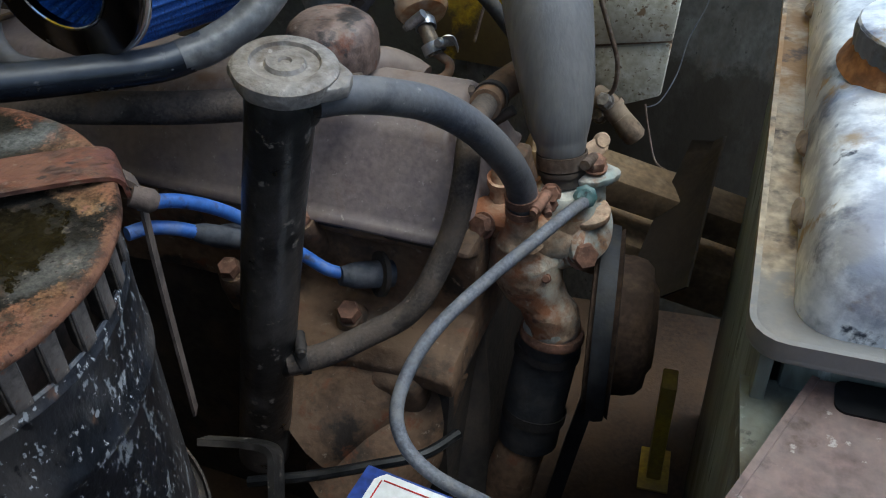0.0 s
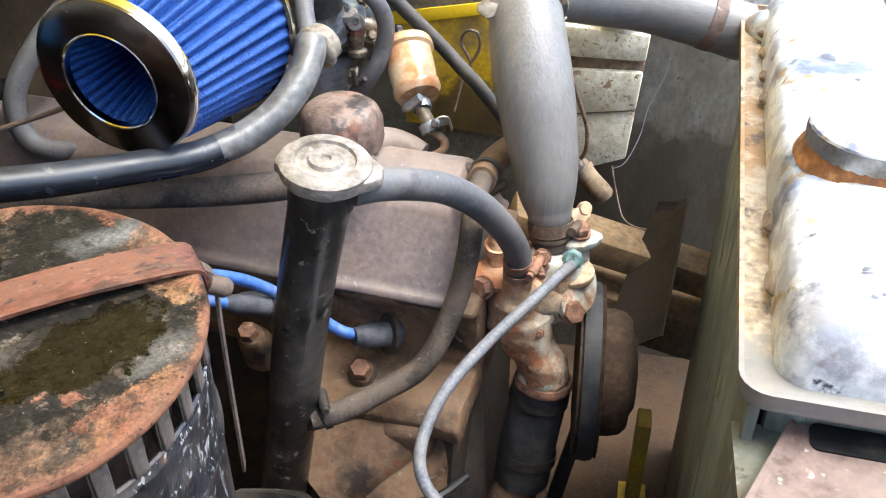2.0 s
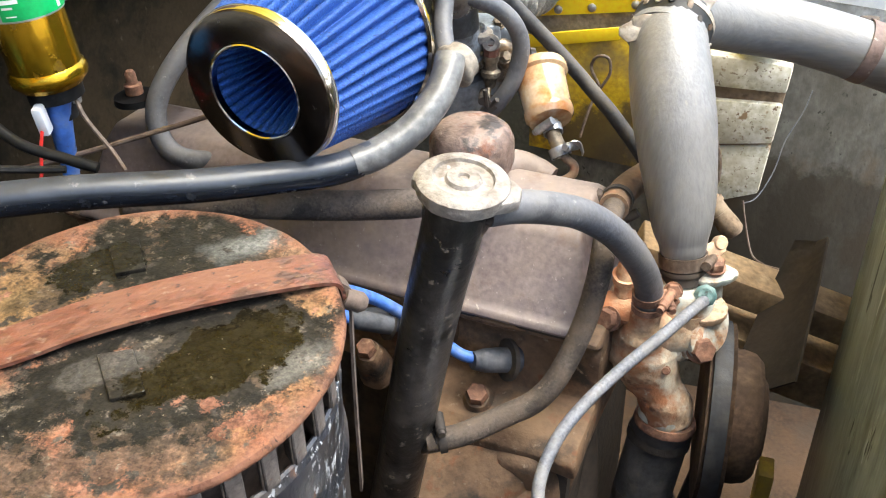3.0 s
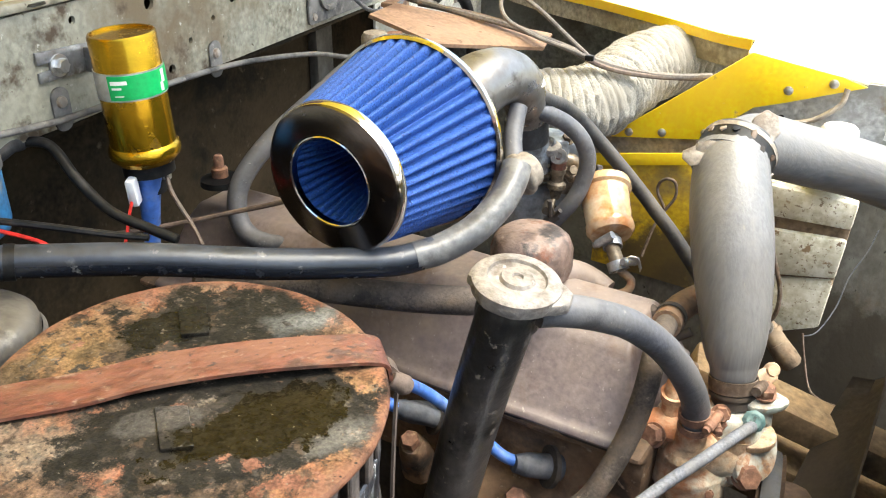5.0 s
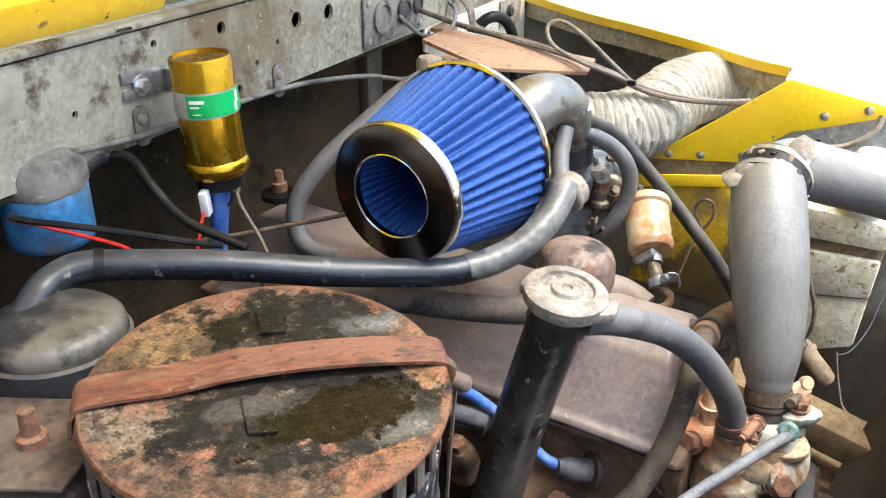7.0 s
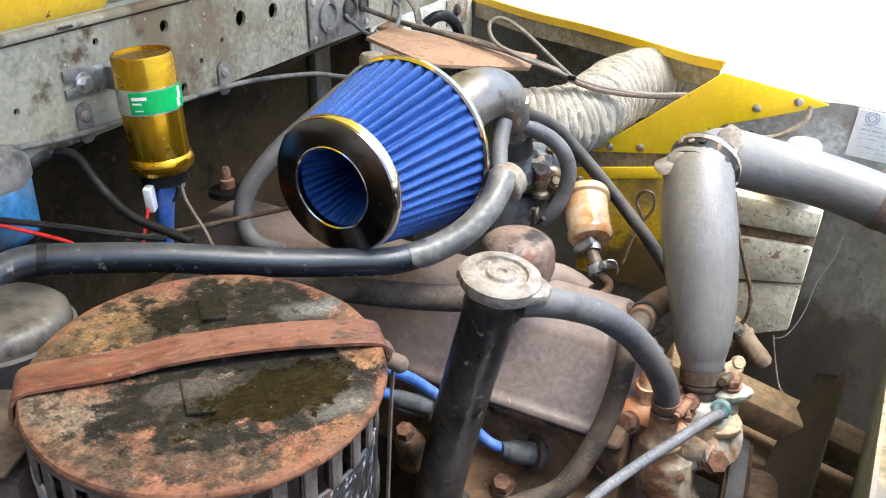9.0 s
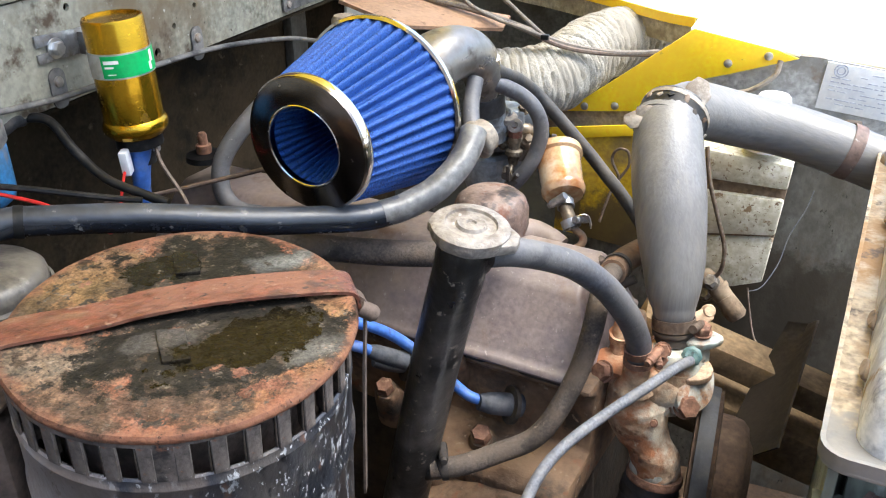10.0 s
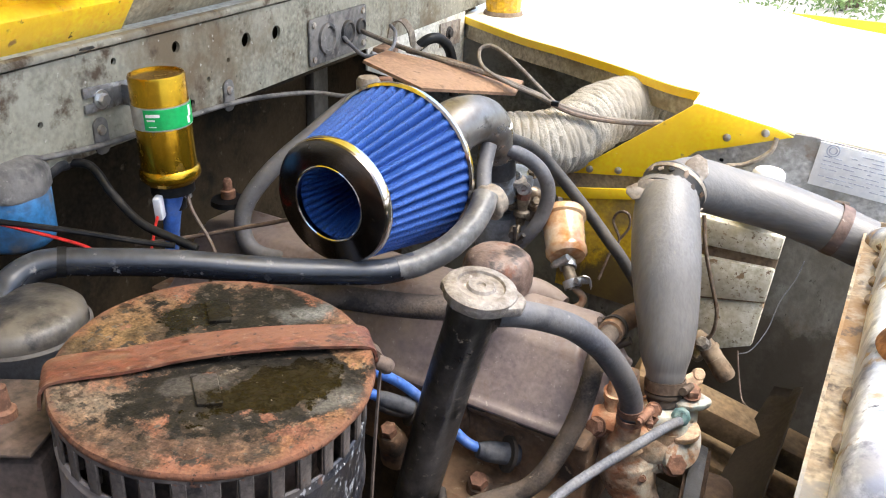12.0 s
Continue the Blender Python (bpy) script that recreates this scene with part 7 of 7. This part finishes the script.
part("plate", bm, grime_grey, gp)
for y, z, r in ((0.668, 1.053, 0.020), (0.722, 1.052, 0.016), (0.757, 1.054, 0.011)):
    bm = bmesh.new()
    lathe(bm, [(r, 0), (r, 0.004), (r * 0.8, 0.005), (r * 0.7, 0.002), (0, 0.002)], frame_to((-0.336, y, z), (1, 0, 0)), 24)
    part("grommet", bm, grime_grey if r > 0.018 else rubber, gp)
for y in (0.638, 0.765):
    for z in (1.030, 1.074):
        bm = bmesh.new()
        lathe(bm, [(0, 0), (0.0045, 0), (0.004, 0.0018), (0, 0.0025)], frame_to((-0.336, y, z), (1, 0, 0)), 12)
        part("screw", bm, steel, gp)

# ---- blue canister and grey pot beside the bulkhead ----
bc = thing("blue_canister", (-0.351, 0.163, 0.937), "blue canister with a thickly grimed grey top", "canister")
BCP = Vector((-0.353, 0.167, 0.946))
bm = bmesh.new()
lathe(bm, [(0, 0.012), (0.028, 0.013), (0.033, 0.017), (0.0345, 0.024), (0.0345, 0.060), (0.033, 0.063), (0, 0.063)], Matrix.Translation(BCP), 40)
part("body", bm, blue_paint, bc)
bm = bmesh.new()
box(bm, (0.10, 0.03, 0.02), Matrix.Translation(BCP + Vector((-0.065, 0, 0.020))), 0.003)
part("mounting_arm", bm, iron_dark, bc)
bm = bmesh.new()
lathe(bm, [(0, 0.094), (0.018, 0.093), (0.029, 0.088), (0.0345, 0.079), (0.0355, 0.064), (0.034, 0.061), (0, 0.061)], Matrix.Translation(BCP), 40, lambda a, z: 1 + 0.03 * math.sin(3 * a + 60 * z) + 0.02 * math.sin(7 * a))
part("top", bm, grime_grey, bc)
bm = bmesh.new()
tube(bm, [(-0.351, 0.204, 1.016), (-0.348, 0.218, 1.018), (-0.348, 0.229, 1.015)], [0.012, 0.009, 0.007], 14)
part("cable_boot", bm, rubber, bc)
wire("canister_cable", [(-0.349, 0.226, 1.016), (-0.327, 0.237, 1.013), (-0.299, 0.232, 0.992), (-0.267, 0.230, 0.971), (-0.235, 0.237, 0.959), (-0.215, 0.242, 0.952)], 0.0042, black_wire, "thick black cable from the canister", 10)
pot = thing("grey_pot", (-0.249, 0.063, 0.891), "grey dusty round pot with a black rim", "pot")
PP = Vector((-0.246, 0.072, 0.962))
bm = bmesh.new()
lathe(bm, [(0, 0.010), (0.018, 0.0095), (0.032, 0.0075), (0.042, 0.004), (0.0475, -0.001), (0.0485, -0.007), (0.048, -0.012), (0, -0.012)], Matrix.Translation(PP), 48)
part("top", bm, pot_top, pot)
bm = bmesh.new()
lathe(bm, [(0.049, -0.010), (0.0515, -0.012), (0.0515, -0.030), (0.046, -0.032), (0.046, -0.10), (0, -0.10)], Matrix.Translation(PP), 48)
part("rim", bm, rubber, pot)
bm = bmesh.new()
box(bm, (0.09, 0.09, 0.262), Matrix.Translation(PP + Vector((0, 0, -0.231))), 0.004)
part("pedestal", bm, iron_dark, pot)
lb = thing("side_bracket", (-0.165, -0.008, 0.916), "dusty brown steel bracket beside the air cleaner", "bracket")
bm = bmesh.new()
slab(bm, [(-0.06, -0.05), (0.030, -0.05), (0.036, 0.0), (0.030, 0.035), (-0.06, 0.035)], 0.003, Matrix.Translation((-0.182, 0.006, 0.934)) @ pose(0, 0, 0, 0, 0, 25), 0.001)
part("top_plate", bm, bracket_brown, lb)
bm = bmesh.new()
box(bm, (0.08, 0.075, 0.09), Matrix.Translation((-0.188, -0.001, 0.878)) @ pose(0, 0, 0, 0, 0, 25), 0.004)
part("box", bm, bracket_brown, lb)
bm = bmesh.new()
lathe(bm, [(0, 0.026), (0.005, 0.024), (0.006, 0.008), (0.009, 0.006), (0.009, 0), (0, 0)], Matrix.Translation((-0.181, -0.005, 0.937)), 14)
part("stud", bm, bolt_rust, lb)
wire("black_lead", [(-0.344, 0.126, 1.000), (-0.331, 0.135, 0.995), (-0.285, 0.163, 0.986), (-0.236, 0.196, 0.973), (-0.212, 0.210, 0.969)], 0.0028, black_wire, "thin black lead across the bay", 8)
wire("red_lead", [(-0.346, 0.126, 0.997), (-0.331, 0.135, 0.993), (-0.293, 0.152, 0.983), (-0.265, 0.160, 0.977), (-0.253, 0.163, 0.970)], 0.0016, red_wire, "thin red lead beside the black one", 6)

# ---- things on the engine ----
for px in ((-0.332, 0.439, 0.910),):
    nut = thing("cover_nut", px, "rusty stud nut on a dark washer on the rocker cover", "nut")
    bm = bmesh.new()
    lathe(bm, [(0, 0), (0.021, 0), (0.020, 0.006), (0, 0.008)], pose(*px) @ pose(0, 0, -0.008), 24)
    part("washer", bm, black_wire, nut)
    bm = bmesh.new()
    lathe(bm, [(0, 0.024), (0.0036, 0.023), (0.0052, 0.020), (0.0054, 0.010), (0.0085, 0.009), (0.0085, 0), (0, 0)], pose(*px), 12)
    part("stud", bm, bolt_rust, nut)
loop_hose = hose("grey_loop_hose", [(-0.223, 0.608, 1.018), (-0.247, 0.567, 1.001), (-0.266, 0.519, 0.976), (-0.288, 0.472, 0.946), (-0.304, 0.440, 0.913), (-0.304, 0.425, 0.886), (-0.292, 0.419, 0.865), (-0.269, 0.420, 0.856), (-0.240, 0.434, 0.854)], 0.0100, hose_grey, "grey hose looping behind the air filter")
clamp("clamp", (-0.228, 0.597, 1.014), Vector((-0.223, 0.608, 1.018)) - Vector((-0.247, 0.567, 1.001)), 0.0104, 0.008, loop_hose, iron_dark, (0, 0, 1))
wire("throttle_rod", [(-0.317, 0.270, 0.922), (-0.273, 0.296, 0.929), (-0.224, 0.315, 0.942), (-0.176, 0.334, 0.955), (-0.153, 0.372, 0.957)], 0.0023, brown_wire, "thin rusty throttle rod under the air filter", 8)
for px, nm in (((0.054, 0.344, 0.747), 1), ((-0.059, 0.351, 0.761), 1)):
    plug = thing("spark_plug_boot", px, "dusty black spark plug boot in the cylinder head", "plug boot", "plug boots")
    ax = Vector((-0.62, -0.5, 0.25)).normalized()
    bm = bmesh.new()
    tube(bm, [tuple(Vector(px) - ax * 0.02), tuple(Vector(px) - ax * 0.002), tuple(Vector(px) + ax * 0.012), tuple(Vector(px) + ax * 0.024)], [0.0112, 0.0112, 0.0105, 0.0075], 18)
    part("boot", bm, blue_dusty, plug)
    bm = bmesh.new()
    lathe(bm, [(0.0112, -0.006), (0.0185, -0.006), (0.0185, -0.002), (0.0112, -0.002)], frame_to(tuple(Vector(px) - ax * 0.006), ax), 24)
    part("seat_ring", bm, iron_dark, plug)
wire("plug_lead", [(-0.069, 0.256, 0.860), (-0.053, 0.279, 0.848), (-0.033, 0.299, 0.828), (-0.010, 0.314, 0.801), (0.010, 0.327, 0.772), (0.028, 0.330, 0.758), (0.044, 0.338, 0.751)], 0.0052, blue_wire, "blue high-tension lead to a spark plug", 12)
wire("plug_lead", [(-0.080, 0.249, 0.837), (-0.072, 0.262, 0.834), (-0.056, 0.275, 0.826), (-0.040, 0.286, 0.814), (-0.025, 0.298, 0.804)], 0.0052, blue_wire, "blue high-tension lead tucked behind the filler tube", 12)
boot2 = thing("lead_connector", (-0.033, 0.292, 0.810), "dusty grey connector sleeve on a blue lead", "connector")
bm = bmesh.new()
tube(bm, [(-0.050, 0.280, 0.821), (-0.044, 0.284, 0.817), (-0.033, 0.292, 0.810), (-0.023, 0.300, 0.803)], [0.0055, 0.0078, 0.0082, 0.0080], 14)
part("sleeve", bm, blue_dusty, boot2)
for px, r in (((0.040, 0.330, 0.714), 0.0098), ((-0.064, 0.335, 0.737), 0.0092), ((0.046, 0.307, 0.670), 0.0075), ((0.003, 0.346, 0.791), 0.007)):
    b = thing("head_bolt", px, "rusty hexagon head bolt on a cast boss", "bolt", "head bolts")
    bm = bmesh.new()
    hexbolt(bm, frame_to(px, (0.05, -0.45, 0.9)), r, r * 1.0)
    part("hexagon", bm, bolt_rust, b)
    bm = bmesh.new()
    lathe(bm, [(0, 0), (r * 1.12, 0), (r * 1.35, -0.004), (r * 1.55, -0.014), (r * 1.9, -0.05), (0, -0.05)], frame_to(px, (0.05, -0.45, 0.9)), 20)
    rough_up(bm, 0.0022, 90)
    part("boss", bm, iron, b)
side = thing("side_castings", (0.056, 0.320, 0.603), "rusty brown castings low on the engine side", "casting")
bm = bmesh.new()
tube(bm, [(0.006, 0.300, 0.608), (0.056, 0.327, 0.644), (0.100, 0.355, 0.683)], [0.05, 0.045, 0.035], 16)
part("upper_rib", bm, iron, side)
bm = bmesh.new()
tube(bm, [(0.050, 0.284, 0.544), (0.073, 0.316, 0.595), (0.104, 0.356, 0.652)], [0.055, 0.05, 0.03], 16)
part("lower_rib", bm, iron, side)
bm = bmesh.new()
tube(bm, [(0.112, 0.408, 0.649), (0.123, 0.374, 0.572), (0.127, 0.337, 0.492)], [0.02, 0.022, 0.025], 14)
part("dark_pipe", bm, iron_dark, side)
wire("low_cable", [(0.006, 0.190, 0.666), (0.050, 0.203, 0.670), (0.094, 0.218, 0.677), (0.127, 0.237, 0.676), (0.146, 0.265, 0.672)], 0.0042, black_wire, "black cable low beside the engine", 8)
hb2 = thing("bent_bracket", (0.045, 0.169, 0.726), "dark steel bent bracket near the filler tube", "bracket")
bm = bmesh.new()
ribbon(bm, [(-0.022, 0.190, 0.705), (0.012, 0.190, 0.712), (0.032, 0.186, 0.718), (0.040, 0.181, 0.718), (0.044, 0.172, 0.714), (0.047, 0.160, 0.698), (0.046, 0.149, 0.669)], 0.014, 0.005, (0.1, 0.75, -0.6))
part("bar", bm, black_tube, hb2)

# ---- blue box at the front of the bay ----
bb = thing("blue_carton", (0.095, 0.209, 0.661), "blue carton with a red-edged white label", "box")
bm = bmesh.new()
BM_ = pose(0.095, 0.209, 0.691, 0, 0, -10.8)
slab(bm, [(0.0, 0.0), (0.11, 0.0), (0.11, -0.07), (0.0, -0.07)], 0.03, BM_ @ pose(0, 0, -0.03), 0.002)
part("carton", bm, box_blue, bb)
bm = bmesh.new()
slab(bm, [(0.014, -0.006), (0.017, -0.003), (0.104, -0.003), (0.104, -0.06), (0.011, -0.06), (0.011, -0.010)], 0.0006, BM_ @ pose(0, 0, 0.0002))
part("white_label", bm, white_print, bb)
bm = bmesh.new()
for x0, y0, x1, y1 in ((0.018, -0.0085, 0.100, -0.0095), (0.016, -0.0095, 0.017, -0.055)):
    slab(bm, [(x0, y0), (x1, y0), (x1, y1), (x0, y1)], 0.0005, BM_ @ pose(0, 0, 0.001))
part("red_border", bm, red_wire, bb)

# ---- heater duct, plate and cables at the far side ----
duct = thing("heater_duct", (-0.094, 0.748, 0.951), "dusty cloth-covered corrugated heater duct", "duct")
bm = bmesh.new()
tube(bm, [(-0.100, 0.703, 0.939), (-0.061, 0.730, 0.936), (-0.034, 0.767, 0.936), (-0.017, 0.817, 0.947), (0.002, 0.867, 0.956), (0.030, 0.927, 0.952), (0.075, 0.994, 0.928)], [0.041, 0.044, 0.0455, 0.046, 0.045, 0.045, 0.045], 56, 44, 0.0, lambda i, a: 1 - 0.050 * (1 - abs(math.sin(i * 0.33 + 1.3 * math.sin(a + i * 0.02) + 0.9 * math.sin(2 * a + 0.05 * i)))) ** 2.0 + 0.05 * noise.noise((i * 0.08, 2.2 * math.cos(a), 2.2 * math.sin(a))) - 0.045 * max(0.0, 1 - 5 * abs(noise.noise((i * 0.16, 4 * math.cos(a), 4 * math.sin(a))))))
part("corrugated_cloth", bm, fabric, duct)
bm = bmesh.new()
band(bm, (0.071, 0.990, 0.929), Vector((0.075, 0.994, 0.928)) - Vector((0.030, 0.927, 0.952)), 0.0475, 0.014, 0.002)
part("end_band", bm, grime_grey, duct)
tp = thing("tan_cover_plate", (-0.150, 0.659, 1.027), "flat tan rusty cover plate behind the filter", "plate")
W = [Vector(q) for q in ((-0.243, 0.600, 1.050), (-0.243, 0.660, 1.050), (-0.092, 0.760, 1.010), (-0.087, 0.720, 1.004), (-0.154, 0.580, 1.033))]
bm = bmesh.new()
n_ = (W[1] - W[0]).cross(W[3] - W[0]).normalized()
lo = [bm.verts.new(p) for p in W]
hi = [bm.verts.new(p + n_ * 0.004) for p in W]
bm.faces.new(lo)
bm.faces.new(hi[::-1])
for k in range(5):
    bm.faces.new((lo[k], lo[(k + 1) % 5], hi[(k + 1) % 5], hi[k]))
bmesh.ops.recalc_face_normals(bm, faces=bm.faces)
part("sheet", bm, board_tan, tp)
bm = bmesh.new()
ribbon(bm, [tuple(W[1] + n_ * 0.004), tuple((W[1] + W[2]) / 2 + n_ * 0.004), tuple(W[2] + n_ * 0.004)], 0.009, 0.007, None, 2)
part("back_lip", bm, board_tan, tp)
rs = thing("small_reservoir_cap", (-0.170, 0.485, 1.056), "small tan capped union behind the filter", "union")
bm = bmesh.new()
lathe(bm, [(0, 0.008), (0.011, 0.007), (0.0135, 0.003), (0.0135, -0.006), (0.010, -0.010), (0.010, -0.05), (0.006, -0.055), (0.006, -0.235), (0, -0.235)], Matrix.Translation((-0.191, 0.519, 1.047)), 24)
part("cap", bm, flange_tan, rs)
bm = bmesh.new()
lathe(bm, [(0, 0.012), (0.008, 0.011), (0.010, 0.004), (0.010, -0.04), (0, -0.04)], Matrix.Translation((-0.179, 0.536, 1.046)) @ pose(0, 0, -0.006), 18)
part("nut", bm, bolt_rust, rs)
wire("crossing_cable", [(-0.334, 0.758, 1.047), (-0.269, 0.735, 1.040), (-0.196, 0.705, 1.038), (-0.125, 0.707, 1.027), (-0.067, 0.722, 1.008), (-0.027, 0.742, 0.989), (0.013, 0.765, 0.976), (0.054, 0.781, 0.972), (0.089, 0.796, 0.973)], 0.0036, tan_wire, "dusty tan cable crossing to the wing", 8)
wire("crossing_cable", [(-0.244, 0.720, 1.038), (-0.175, 0.713, 1.035), (-0.111, 0.711, 1.024), (-0.060, 0.723, 1.004), (-0.019, 0.742, 0.983), (0.027, 0.769, 0.972), (0.090, 0.795, 0.970)], 0.0030, brown_wire, "brown cable crossing to the wing", 8)
wire("looped_cable", [(-0.035, 0.729, 0.995), (-0.060, 0.719, 1.019), (-0.096, 0.718, 1.047), (-0.125, 0.723, 1.059), (-0.138, 0.714, 1.053), (-0.125, 0.699, 1.036), (-0.092, 0.705, 1.019), (-0.057, 0.714, 1.007), (-0.035, 0.729, 0.995)], 0.0025, tan_wire, "dusty tan cable in a tied loop", 8)
bm = bmesh.new()
box(bm, (0.010, 0.006, 0.006), Matrix.Translation((-0.035, 0.724, 0.997)), 0.001)
tagged(part("cable_tie", bm, black_wire), "black tape binding the cables", "cable tie")
wire("grommet_wire", [(-0.337, 0.710, 1.050), (-0.318, 0.701, 1.040), (-0.286, 0.687, 1.032), (-0.260, 0.702, 1.040), (-0.272, 0.741, 1.054), (-0.290, 0.760, 1.060)], 0.0026, grey_wire, "grey wire from the grommet plate", 8)

clip2 = thing("hose_hook", (-0.338, 0.865, 1.020), "pale bent steel hook on the end of the bulkhead", "hook")
bm = bmesh.new()
ribbon(bm, [(-0.3375, 0.850, 1.022), (-0.334, 0.856, 1.042), (-0.322, 0.862, 1.046), (-0.314, 0.872, 1.030), (-0.316, 0.888, 1.006), (-0.312, 0.905, 0.997)], 0.012, 0.0025, (0.3, 1, 0.2))
part("hook", bm, flange_tan, clip2)
bm = bmesh.new()
box(bm, (0.020, 0.052, 0.022), pose(-0.3295, 0.822, 1.006, 0, 0, 4), 0.003)
part("foot", bm, tan_plate, clip2, "rust-brown bracket foot")
bm = bmesh.new()
tube(bm, [(-0.330, 0.778, 1.012), (-0.321, 0.790, 1.006), (-0.318, 0.812, 1.003), (-0.319, 0.836, 1.001)], 0.0042, 12)
part("pipe_stub", bm, steel_grey, clip2, "grey pipe stub")
hose("black_stub_hose", [(-0.338, 0.945, 0.988), (-0.324, 0.958, 1.001), (-0.314, 0.980, 0.999), (-0.306, 1.000, 0.980), (-0.302, 1.010, 0.945), (-0.300, 1.012, 0.900)], 0.0085, black_wire, "black hose leaving the bulkhead end panel")

# ---- far footwell panel and wing ----
lamp = thing("wing_lamp", (-0.291, 1.202, 1.008), "small amber lamp on the pale wing top", "lamp")
bm = bmesh.new()
lathe(bm, [(0, 0.006), (0.034, 0.006), (0.036, 0.0), (0.036, -0.004), (0, -0.004)], Matrix.Translation((-0.291, 1.202, 1.008)), 24)
part("base", bm, tank_dirt, lamp)
bm = bmesh.new()
lathe(bm, [(0, 0.075), (0.016, 0.073), (0.028, 0.064), (0.033, 0.045), (0.032, 0.006), (0, 0.006)], Matrix.Translation((-0.291, 1.202, 1.008)), 16)
part("lens", bm, amber, lamp, "amber faceted lens", 20)

bush = thing("bush", (0.241, 8.504, 0.000), "leafy green bush beyond the pale ground", "bush")
bm = bmesh.new()
BB = Vector((0.241, 8.504, 0.000))
for k in range(5):
    tube(bm, [tuple(BB + Vector((0.05 * math.cos(k), 0.05 * math.sin(k), 0))), tuple(BB + Vector((0.3 * math.cos(k * 1.3), 0.3 * math.sin(k * 1.3), 0.5))), tuple(BB + Vector((0.55 * math.cos(k * 1.3), 0.55 * math.sin(k * 1.3), 1.0)))], [0.03, 0.02, 0.008], 6)
part("trunk", bm, bark, bush)
random.seed(8)
verts, faces = [], []
for k in range(6000):
    c = BB + Vector((random.gauss(0, 0.7), random.gauss(0, 0.5), abs(random.gauss(0.1, 0.42)) + 0.02))
    u = Vector((random.gauss(0, 1), random.gauss(0, 1), random.gauss(0, 1))).normalized()
    w = u.orthogonal().normalized()
    a = random.uniform(0.018, 0.034)
    n0 = len(verts)
    verts += [c - u * a, c + w * a * 0.4, c + u * a, c - w * a * 0.4]
    faces.append((n0, n0 + 1, n0 + 2, n0 + 3))
me = bpy.data.meshes.new("crown")
me.from_pydata([tuple(v) for v in verts], [], faces)
me.materials.append(leaf)
crown = new("crown", me)
crown.parent = bush
crown.matrix_parent_inverse = Matrix.Translation(-bush.location)

fw = thing("footwell_panel", (-0.2, 1.0, 0.5), "shaded grey footwell panel at the far corner", "panel", kind="structure")
bm = bmesh.new()
box(bm, (0.575, 0.006, 1.02), pose(-0.1885, 1.15, 0.49))
part("dark_wall", bm, footwell_grey, fw)
